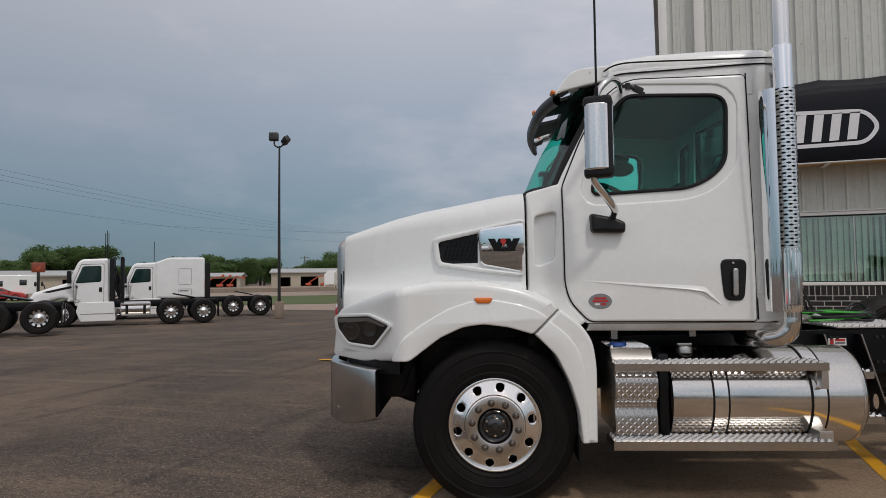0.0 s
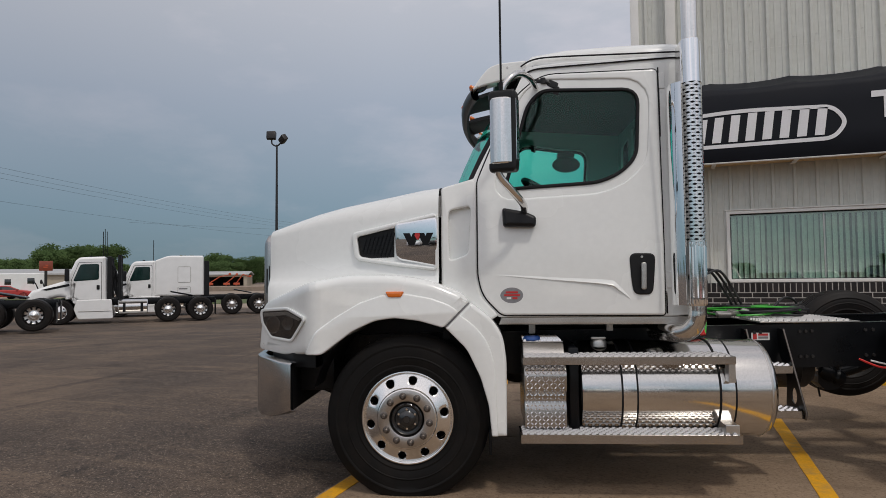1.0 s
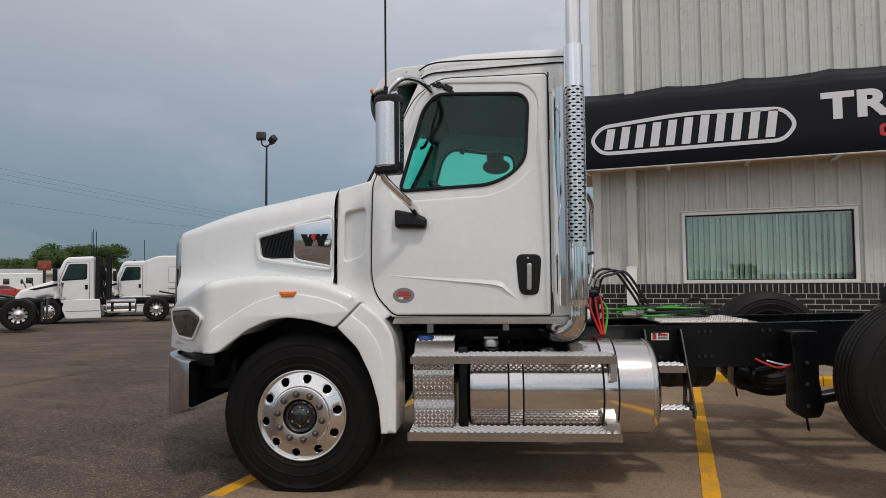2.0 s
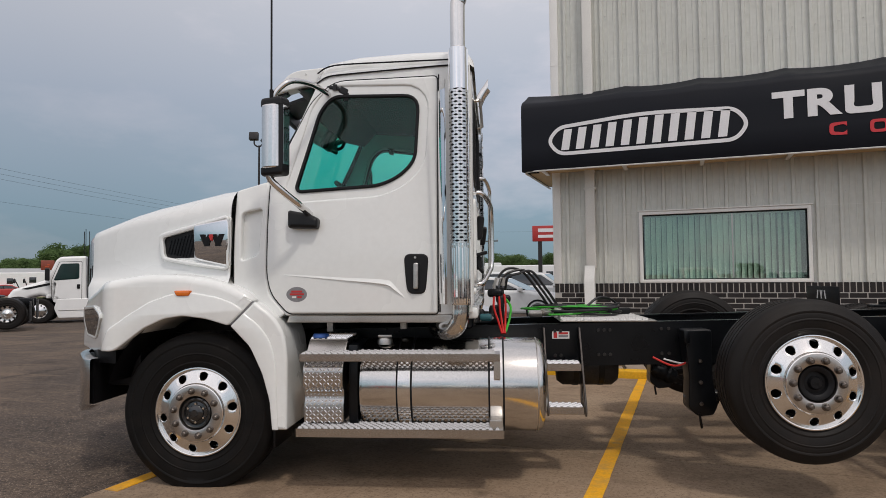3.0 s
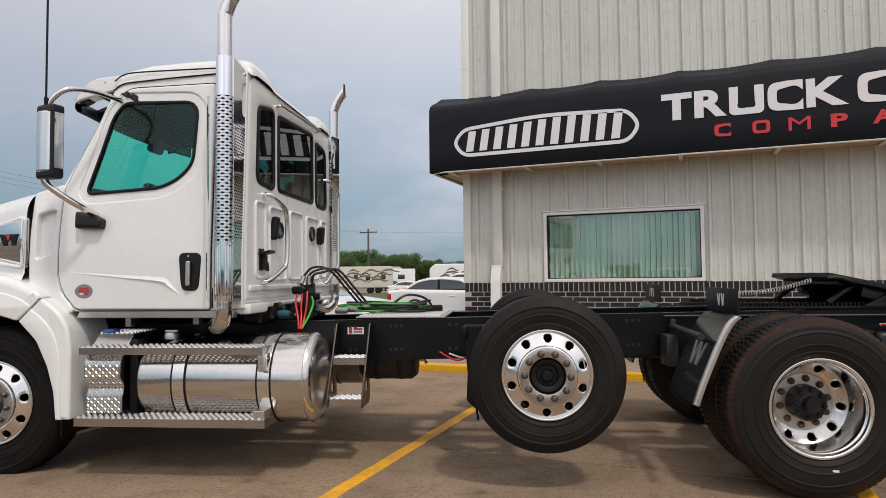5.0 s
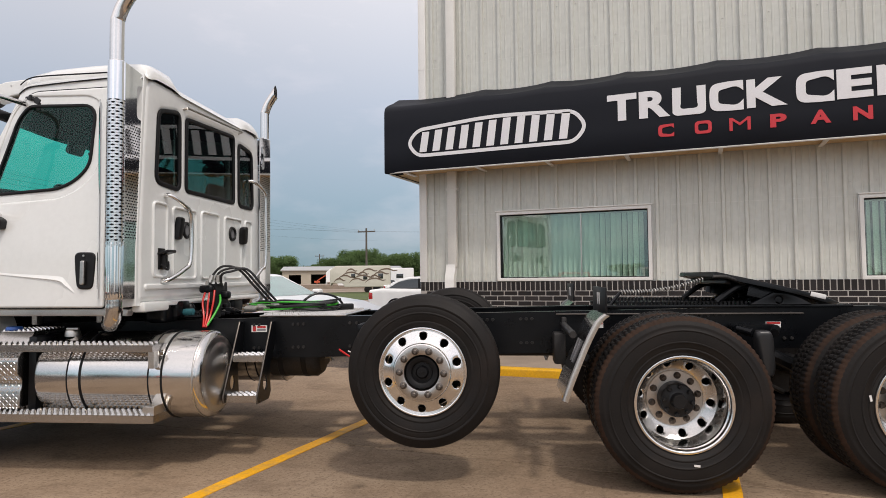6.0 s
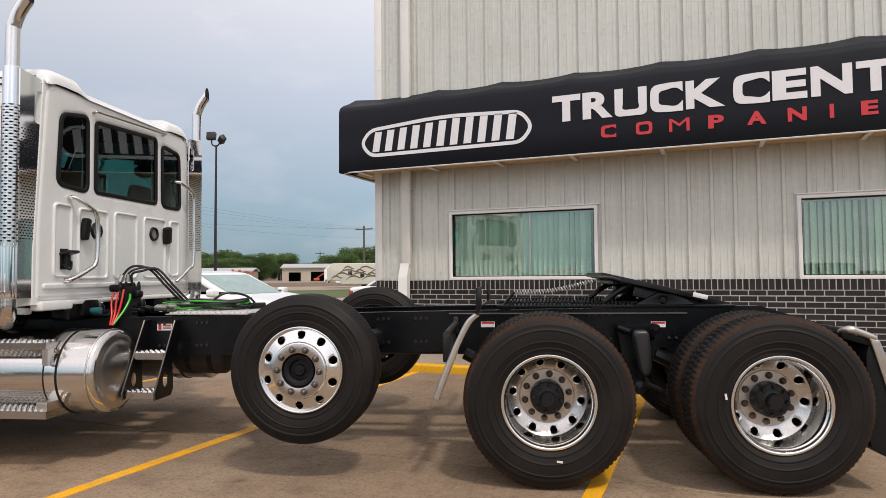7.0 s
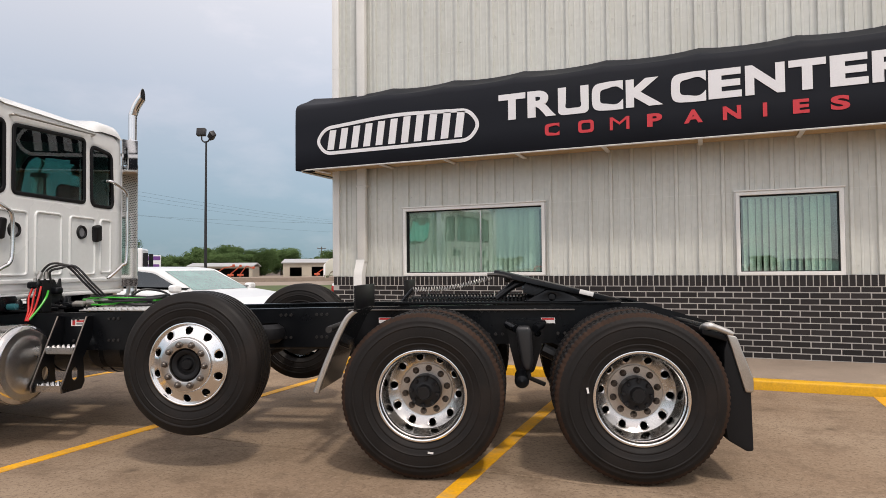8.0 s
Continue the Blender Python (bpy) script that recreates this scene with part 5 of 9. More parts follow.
def visor():
    """Sun visor: a black bowed lip held out from the roof by broad ribs with openings between, white at both ends."""
    HALF = 0.80

    def lip_x(y):
        return 0.338 + 0.085 * abs((y - CY) / HALF) ** 2.4

    def lip_z(y):
        return 2.572 - 0.012 * abs((y - CY) / HALF) ** 3

    ys = [CY + HALF * (-1 + k / 14) for k in range(29)]
    prof = [(0.0, 0.0), (-0.010, -0.018), (-0.008, -0.045), (0.006, -0.068), (0.030, -0.078), (0.046, -0.066), (0.040, -0.040), (0.042, -0.012), (0.030, 0.006), (0.012, 0.008)]
    vis = part("sun_visor", loft([[(lip_x(y) + dx, y, lip_z(y) + dz * (1.3 if y > CY else 1.0 + 0.3 * max(0.0, 1 - abs(y - CY) / 0.6))) for dx, dz in prof + prof[:1]] for y in ys]), BLACK, truck, "black bowed sun visor lip", smooth=50)
    beam = [(0.575, 2.600), (0.570, 2.625), (0.60, 2.648), (0.70, 2.655), (0.72, 2.615), (0.65, 2.590)]
    part("visor_beam", loft([[(x - 0.012 * (1 - ((y - CY) / HALF) ** 2), y, z) for x, z in beam + beam[:1]] for y in ys]), BLACK, vis, "black rear beam of the visor")
    for ya, yb in ((-0.77, -0.685), (-0.50, -0.095), (0.155, 0.56), (0.745, 0.83)):
        rows = []
        for k in range(7):
            y = ya + (yb - ya) * k / 6
            x0, z0, pinch = lip_x(y) + 0.03, lip_z(y), 0.010 * (1 - abs(k / 3 - 1))
            top = [(x0, z0 + 0.004), (x0 + 0.06, z0 + 0.026 + pinch), (0.52, z0 + 0.045 + pinch), (0.585, 2.632)]
            low = [(0.585, 2.606), (0.52, z0 + 0.022), (x0 + 0.06, z0 + 0.002), (x0, z0 - 0.018)]
            rows.append([(x, y, z) for x, z in top + low + top[:1]])
        bm = loft(rows)
        bm.verts.ensure_lookup_table()
        bm.faces.new([v for v in bm.verts[:8]])
        bm.faces.new([v for v in bm.verts[-9:-1]])
        part("visor_rib", bm, BLACK, vis, "black visor rib")
    for s in (-1, 1):
        y0, y1 = CY + s * 0.825, CY + s * 0.715
        end = rounded([(0.424, 2.552), (0.470, 2.625), (0.535, 2.698), (0.600, 2.720), (0.78, 2.735), (0.78, 2.640), (0.647, 2.612), (0.52, 2.582)], [0.006, 0.03, 0.03, 0.02, 0.01, 0.01, 0.01, 0.01], 3)
        cap = part("visor_cap", slab(end, [], y0, y1, 0.010, both=True), WHITE, truck, "white end cap of the sun visor")
        part("cap_screw", lathe([(0.0001, -0.004), (0.006, -0.004), (0.007, 0.002)], 10), BRUSHED, cap, at=pose(0.655, y0, 2.69, 0, 0, 0 if s < 0 else 180))
        for d in (0.755, 0.215):
            y = CY + s * d
            part("marker_lamp", moved(box((-0.022, -0.042, -0.012), (0.022, 0.042, 0.014), 0.011, 3), pose(lip_x(y) + 0.012 + 0.05 * (s > 0), y, lip_z(y) + 0.012 + 0.03 * (s > 0), 0, 30, 0)), AMBER, truck, "amber roof marker lamp")


visor()


def hood_side(x):
    """Half width of the hood side, which tapers to the nose."""
    px = (-1.013, -1.012, -1.006, 0.22)
    py = (0.540, 0.548, 0.5525, 0.984)
    return float(np.interp(x, px, py))


def lay_on_hood(bm, s, yo):
    """Carry a piece made in the plane y = yo onto the slanting hood side."""
    cx, cy, cz = -0.108, -4.91, 1.37
    for v in bm.verts:
        off = (v.co.y - yo) * -s
        base = -abs(yo - CY) + CY
        k = (CY - 0.55 - 0.352 * (cx + 1.013) - cy) / ((base - cy) + 0.352 * (v.co.x - cx))
        x, y, z = cx + k * (v.co.x - cx), cy + k * (base - cy), cz + k * (v.co.z - cz)
        y = y + off - 0.03
        v.co = (x, y if s < 0 else 2 * CY - y, z)
    return bm


def bend_nose(bm, s, F):
    """Swing everything ahead of the wheel arch inwards, round the front corner."""
    for x in (-0.47, -0.51, -0.55, -0.59, -0.63, -0.67, -0.71, -0.75, -0.80, -0.86, -0.93):
        bmesh.ops.bisect_plane(bm, geom=bm.verts[:] + bm.edges[:] + bm.faces[:], plane_co=(x, 0, 0), plane_no=(1, 0, 0), dist=1e-5)
    for v in bm.verts:
        if v.co.x < -0.47:
            depth = (F - v.co.y) * s
            k = 3.348 / (3.86 + 1.078 * (v.co.x + 0.108))
            w = min(1.0, (-0.47 - v.co.x) / 0.20)
            k = 1 + (k - 1) * w * w * (3 - 2 * w)
            xn = -0.108 + (v.co.x + 0.108) * k
            drop = 3.86 * (k - 1)
            v.co = (xn, v.co.y - s * drop * (1 - 0.6 * min(1, depth / 0.4)), 1.37 + (v.co.z - 1.37) * k)
    return bm


def hood():
    st = [(-1.013, 1.655), (-1.012, 1.664), (-1.006, 1.670), (-0.95, 1.687), (-0.86, 1.714), (-0.75, 1.746), (-0.64, 1.777), (-0.44, 1.820), (-0.245, 1.850), (-0.06, 1.880), (0.09, 1.903), (0.204, 1.910)]
    rows = []
    for x, z in st:
        ys = hood_side(x)
        r = float(np.interp(x, (-1.05, -0.6, 0.0), (0.05, 0.10, 0.17)))
        half = [(0.0, z + 0.030), (ys * 0.3, z + 0.026), ((ys - r) * 0.75, z + 0.012)]
        half += [(ys - r + r * math.cos(radians(q)), z - r + r * math.sin(radians(q))) for q in (90, 75, 60, 45, 30, 15, 0)]
        half += [(ys + 0.003 * k, (z - r) + (1.335 - z + r) * k / 3) for k in (1, 2)]
        half += [(ys + 0.012, 1.345), (ys + 0.035, 1.305), (ys + 0.06, 1.27), (ys + 0.06, 1.15)]
        rows.append([(x, CY - y, q) for y, q in reversed(half)] + [(x, CY + y, q) for y, q in half[1:]])
    h = part("hood", loft(rows), WHITE, truck, "white sloping hood", smooth=50, even=False)
    # bright surround that stands ahead of the hood, with slots in its cheeks
    rows = []
    for x, ys, z in ((-1.009, 0.538, 1.652), (-1.026, 0.540, 1.650), (-1.048, 0.532, 1.640), (-1.068, 0.512, 1.618), (-1.080, 0.480, 1.585), (-1.083, 0.440, 1.545)):
        r = 0.06
        half = [(0.0, z + 0.026), (ys * 0.5, z + 0.018)] + [(ys - r + r * math.cos(radians(q)), z - r + r * math.sin(radians(q))) for q in (90, 68, 45, 22, 0)] + [(ys + 0.004, 1.45), (ys + 0.010, 1.28), (ys + 0.012, 1.12), (ys + 0.004, 0.98)]
        rows.append([(x, CY - y, q) for y, q in reversed(half)] + [(x, CY + y, q) for y, q in half[1:]])
    gr = part("grille", loft(rows), STEPFACE, truck, "polished grille surround ahead of the hood", smooth=60, even=False)
    for s in (-1, 1):
        for x, z1 in ((-1.022, 1.425), (-1.040, 1.405)):
            part("cheek_slot", box((x - 0.004, min(CY + s * 0.50, CY + s * 0.548), 1.235), (x + 0.004, max(CY + s * 0.50, CY + s * 0.548), z1), 0.002), GASKET, gr, "dark slot in the grille cheek")
    part("grille_mesh", box((-1.078, -0.43, 1.0), (-1.05, 0.49, 1.54)), BLACK, gr, "black grille mesh")
    for s in (-1, 1):
        def Y(d, x=0.0):
            t = (x + 1.045) / 1.26
            return CY + s * (0.80 + 0.175 * t + d)
        yo = CY + s * 0.975
        o = rounded([(-0.345, 1.595), (-0.09, 1.665), (-0.09, 1.43), (-0.325, 1.465)], 0.02, 3)
        frame_o = rounded([(-0.375, 1.615), (0.198, 1.735), (0.195, 1.372), (-0.09, 1.405), (-0.352, 1.445)], 0.04, 4)
        part("vent_surround", lay_on_hood(slab(frame_o, [rounded([(-0.335, 1.59), (0.19, 1.703), (0.19, 1.392), (-0.09, 1.432), (-0.318, 1.468)], 0.02, 3)], yo + s * 0.006, yo - s * 0.06, 0.012), s, yo), WHITE, h, "moulded vent surround")
        vent = part("hood_vent", lay_on_hood(slab(o, [], yo - s * 0.024, yo - s * 0.05, 0), s, yo), BLACK, h, "black honeycomb hood vent")
        bars = []
        for k in range(5):
            z = 1.485 + k * 0.026
            bars.append(box((-0.30 + 0.004 * k, yo - s * 0.024 - 0.003, z - 0.003), (-0.095, yo - s * 0.024 + 0.003, z + 0.003)))
        for k in range(8):
            xx = -0.290 + k * 0.026
            hh = 0.045 + 0.006 * k
            bars.append(moved(box((-0.003, -0.003, -hh), (0.003, 0.003, hh)), pose(xx, yo - s * 0.022, 1.533 + 0.001 * k, 0, 18, 0)))
        part("vent_mesh", lay_on_hood(join(*bars), s, yo), CHASSIS, vent)
        plate = slab(rounded([(-0.085, 1.672), (0.200, 1.712), (0.20, 1.392), (-0.075, 1.442)], [0.03, 0.02, 0.02, 0.04], 4), [], yo + s * 0.012, yo - s * 0.04, 0.014, seg=4)
        for k in range(13):
            bmesh.ops.bisect_plane(plate, geom=plate.verts[:] + plate.edges[:] + plate.faces[:], plane_co=(0, 0, 1.41 + 0.0225 * k), plane_no=(0, 0, 1))

        def swell(bm):
            for v in bm.verts:
                v.co.y -= s * 0.62 * (v.co.z - 1.60) ** 2
            return bm

        badge = part("badge_plate", lay_on_hood(swell(plate), s, yo), MIRROR_CHROME, h, "chrome badge plate", smooth=60, even=False)
        if s == -1:
            for x0, sl in ((-0.02, 1), (0.045, -1), (0.075, 1), (0.135, -1)):
                q = 0.036 * sl
                part("badge_mark", lay_on_hood(swell(slab([(x0 - 0.006, 1.607), (x0 + 0.034, 1.607), (x0 + 0.034 + q, 1.530), (x0 - 0.004 + q, 1.530)], [], yo + s * 0.018, yo + s * 0.008, 0)), s, yo), GASKET, badge)
            part("badge_mark", lay_on_hood(swell(slab([(0.054, 1.606), (0.082, 1.606), (0.086, 1.590), (0.068, 1.562), (0.050, 1.590)], [], yo + s * 0.021, yo + s * 0.010, 0)), s, yo), DECAL_RED, badge)
        F = CY + s * 1.085
        FEN = rounded([(-0.975, 0.912), (-0.948, 1.185), (-0.63, 1.305), (-0.35, 1.352), (-0.08, 1.352), (0.16, 1.312), (0.35, 1.232), (0.388, 1.182), (0.236, 1.030), (0.223, 1.028), (0.088, 1.068), (-0.064, 1.087), (-0.184, 1.071), (-0.321, 1.010), (-0.442, 0.920), (-0.515, 0.862), (-0.80, 0.870)], [0.02, 0.06, 0.08, 0.08, 0.08, 0.08, 0.03, 0.01, 0.01, 0.01, 0.03, 0.03, 0.03, 0.03, 0.03, 0.03, 0.02], 3)
        fen = part("fender", bend_nose(slab(FEN, [], F, CY + s * 0.60, 0.055, seg=5), s, F), WHITE, truck, "white front fender", smooth=50, even=False)
        flare = [(-0.630, 0.866), (-0.553, 1.004), (-0.439, 1.088), (-0.284, 1.179), (-0.147, 1.225), (-0.011, 1.237), (0.158, 1.206), (0.262, 1.168), (0.330, 1.122), (0.236, 1.030), (0.223, 1.028), (0.088, 1.068), (-0.064, 1.087), (-0.184, 1.071), (-0.321, 1.010), (-0.442, 0.920), (-0.515, 0.864)]
        part("flare", bend_nose(slab(rounded(flare, 0.025, 2), [], F + s * 0.011, F - s * 0.03, 0.010), s, F), WHITE, fen, "raised wheel arch flare", smooth=50, even=False)
        part("joint_lip", slab(rounded([(0.384, 1.177), (0.238, 1.031), (0.175, 1.052), (0.325, 1.206)], 0.006, 2), [], F - s * 0.002, F - s * 0.06, 0.004), WHITE, fen, "squared end of the fender")
        rear = rounded([(0.243, 1.022), (0.398, 1.178), (0.526, 1.080), (0.591, 0.978), (0.611, 0.827), (0.607, 0.378), (0.515, 0.378), (0.499, 0.561), (0.452, 0.728), (0.372, 0.896), (0.289, 0.980)], [0.008, 0.02, 0.06, 0.05, 0.05, 0.01, 0.01, 0.03, 0.03, 0.03, 0.03], 3)
        part("rear_fender", slab(rear, [], F + s * 0.004, CY + s * 0.66, 0.022), WHITE, truck, "white splash fender behind the front wheel")
        lip = rounded([(0.250, 1.022), (0.333, 1.104), (0.432, 1.030), (0.505, 0.930), (0.540, 0.800), (0.555, 0.380), (0.517, 0.380), (0.501, 0.561), (0.454, 0.728), (0.374, 0.896), (0.291, 0.980)], [0.006, 0.006, 0.05, 0.05, 0.05, 0.006, 0.006, 0.03, 0.03, 0.03, 0.02], 3)
        part("flare", slab(lip, [], F + s * 0.013, F - s * 0.02, 0.009), WHITE, truck, "raised edge of the splash fender", even=False)
        part("splash_flap", box((0.50, min(CY + s * 0.70, CY + s * 1.02), 0.25), (0.515, max(CY + s * 0.70, CY + s * 1.02), 0.40), 0.004), GASKET, truck)
        # grey strip drawn along the open seam between the fender pieces
        part("fender_latch", moved(box((-0.004, -0.004, -0.104), (0.004, 0.004, 0.104), 0.002), pose(0.3165, F - s * 0.012, 1.1025, 0, 45, 0)), DECAL_GREY, fen, "grey strip along the fender seam")
        part("arch_liner", loft([[(0.56 * math.cos(a) - 0.03, y, 0.50 + 0.60 * math.sin(a)) for a in [math.pi * (1.2 + 11.6 * k / 14) / 14 for k in range(15)]] for y in (F - s * 0.03, CY + s * 0.50)]), GASKET, truck, "black inner wheel arch")
        # black box added to fill the space under the fender
        part("inner_panel", box((-0.74, min(CY + s * 0.52, CY + s * 0.80), 0.60), (-0.50, max(CY + s * 0.52, CY + s * 0.80), 0.92), 0.02), GASKET, truck, "black box filling the space behind the bumper")
        lamp = rounded([(-0.955, 1.140), (-0.758, 1.145), (-0.632, 1.085), (-0.728, 0.962), (-0.882, 0.985), (-0.945, 1.070)], 0.018, 3)
        hl = part("headlamp", bend_nose(slab(lamp, [], F + s * 0.004, F - s * 0.02, 0), s, F), BLACK, truck, "dark angular headlamp housing")
        for xr, zr, rr in ((-0.868, 1.056, 0.050), (-0.752, 1.062, 0.042)):
            part("reflector", bend_nose(moved(lathe([(0.0001, -0.004), (rr * 0.40, -0.010), (rr * 0.46, -0.006), (rr * 0.9, -0.014), (rr, -0.016), (rr + 0.004, -0.002)], 24), pose(xr, F + s * 0.004, zr, 0, 0, 0 if s < 0 else 180)), s, F), LENS_DARK, hl, "smoked bright lamp reflector")
        part("brow_strip", bend_nose(slab(rounded([(-0.945, 1.130), (-0.762, 1.134), (-0.652, 1.084), (-0.670, 1.076), (-0.766, 1.112), (-0.94, 1.106)], 0.004, 2), [], F + s * 0.015, F + s * 0.004, 0.003), s, F), CASTGREY, hl, "grey light strip")
        part("lens", bend_nose(slab(lamp, [], F + s * 0.024, F + s * 0.020, 0), s, F), LAMP_GLASS, hl, "clear glossy lamp lens").visible_shadow = False
        part("lamp_bezel", bend_nose(slab(offset(lamp, -0.016), [offset(lamp, 0.003)], F + s * 0.029, F - s * 0.03, 0.010), s, F), WHITE, hl)
        part("side_marker", slab(rounded([(-0.118, 1.248), (-0.002, 1.248), (-0.020, 1.213), (-0.100, 1.213)], 0.012, 3), [], F + s * 0.020, F - s * 0.01, 0.008), AMBER, fen, "amber side marker")


hood()


def bumper():
    plan = [(-0.735, -0.965), (-0.775, -0.950), (-0.835, -0.895), (-0.95, -0.74), (-1.06, -0.59), (-1.13, -0.45), (-1.165, -0.25), (-1.175, 0.03)]
    plan += [(x, 2 * CY - y) for x, y in reversed(plan[:-1])]
    rows = []
    for x, y in plan:
        low = 0.505 - 0.10 * min(1.0, max(0.0, (-0.74 - x) / 0.26))
        top = 0.805
        rows.append([(x + 0.05, y * 0.96, top + 0.004), (x + 0.008, y * 0.992, top), (x + 0.002, y * 0.998, top - 0.006), (x, y, top - 0.014), (x, y, 0.66), (x, y, low + 0.014), (x + 0.003, y * 0.997, low + 0.004), (x + 0.010, y * 0.99, low), (x + 0.05, y * 0.96, low)])
    part("bumper", loft(rows), BUMPER_CHROME, truck, "polished steel front bumper", smooth=30)
    part("bumper_filler", slab(rounded([(-0.58, -0.93), (-0.74, -0.875), (-0.99, -0.54), (-1.08, 0.03), (-0.99, 0.60), (-0.74, 0.935), (-0.58, 0.99)], 0.03, 2), [], 0.90, 0.77, 0.01, "xy"), BLACK, truck, "black trim above the bumper")
    part("bumper_back", slab(rounded([(-0.728, -0.935), (-0.80, -0.885), (-0.93, -0.72), (-1.0, -0.60), (-1.08, 0.03), (-1.0, 0.66), (-0.80, 0.945), (-0.728, 0.995)], 0.012, 2), [], 0.80, 0.508, 0.01, "xy"), GASKET, truck, "black bumper backing")


bumper()


def mirrors():
    for s in (-1, 1):
        y = CY + s * 1.305
        turn = Matrix.Translation((0.60, y, 0)) @ Matrix.Rotation(math.radians(18 * s), 4, "Z") @ Matrix.Translation((-0.60, -y, 0))
        y0, y1 = y + s * 0.034, y - s * 0.045
        plan = [(0.527 + 0.135 * k / 14, y0 + s * (0.020 * (1 - (k / 7 - 1) ** 2) - 0.030 * max(0.0, 1 - k / 3) ** 2)) for k in range(15)] + [(0.662, y1), (0.545, y1), (0.530, y1 + s * 0.012)]
        head = part("mirror_head", moved(slab(plan, [], 2.352, 1.968, 0.012, "xy", 3, True), turn), CHROME, truck, "chrome-backed rectangular door mirror")
        plan2 = rounded([(0.521, y0 + s * 0.006), (0.685, y0 + s * 0.006), (0.685, y1 - s * 0.006), (0.521, y1 - s * 0.006)], [0.05, 0.02, 0.02, 0.05], 5)
        part("mirror_frame", moved(join(slab(plan2, [], 2.395, 2.345, 0.022, "xy", 3), slab(plan2, [], 1.925, 1.975, 0.022, "xy", 3), box((0.655, min(y0, y1), 1.95), (0.688, max(y0, y1), 2.37), 0.012)), turn), BLACK, head, "black mirror frame")
        part("mirror_glass", moved(box((0.688, min(y0, y1) + 0.01, 1.99), (0.690, max(y0, y1) - 0.01, 2.34)), turn), MIRROR_CHROME, head)
        yd, yl = CY + s * (1.07 - inset(0.83, 2.5)), CY + s * (1.07 - inset(0.73, 1.72))
        part("mirror_arm", tube([(0.60, y, 2.39), (0.62, y - s * 0.005, 2.44), (0.69, y - s * 0.05, 2.51), (0.77, (y + yd) / 2, 2.535), (0.83, yd, 2.525)], 0.018, 10, 5), CHROME, truck, "bent upper mirror arm")
        part("mirror_arm", tube([(0.57, y, 1.955), (0.585, y - s * 0.01, 1.90), (0.65, y - s * 0.06, 1.83), (0.72, (y + yl) / 2, 1.76), (0.735, yl, 1.72)], 0.022, 10, 5), CHROME, truck, "bright lower mirror arm")
        cab_part("mirror_base", slab(rounded([(0.580, 1.742), (0.72, 1.715), (0.785, 1.685), (0.780, 1.622), (0.585, 1.628)], 0.02, 4), [], CY + s * 1.155, CY + s * 1.045, 0.025, seg=4), BLACK, truck, "black mirror arm base on the door")
        cab_part("mirror_clamp", join(moved(box((-0.032, -0.022, -0.022), (0.032, 0.022, 0.022), 0.010), pose(0.915, CY + s * 1.06, 2.492, 0, 25, 0)), moved(box((-0.022, -0.02, -0.03), (0.022, 0.02, 0.03), 0.010), pose(0.935, CY + s * 1.055, 2.455, 0, 10, 0)), tube([(0.80, CY + s * 1.07, 2.515), (0.86, CY + s * 1.08, 2.512), (0.90, CY + s * 1.07, 2.495)], 0.012, 8, 4), tube([(0.855, CY + s * 1.085, 2.495), (0.855, CY + s * 1.085, 2.53)], 0.016, 8)), BLACK, truck, "black upper mirror clamp")
        if s < 0:
            part("antenna", join(tube([(0.595, y + s * 0.02, 2.38), (0.596, y + s * 0.02, 3.9)], 0.0065, 6), tube([(0.595, y + s * 0.02, 2.36), (0.595, y + s * 0.02, 2.44)], 0.012, 8)), GASKET, truck, "tall black whip antenna")


mirrors()


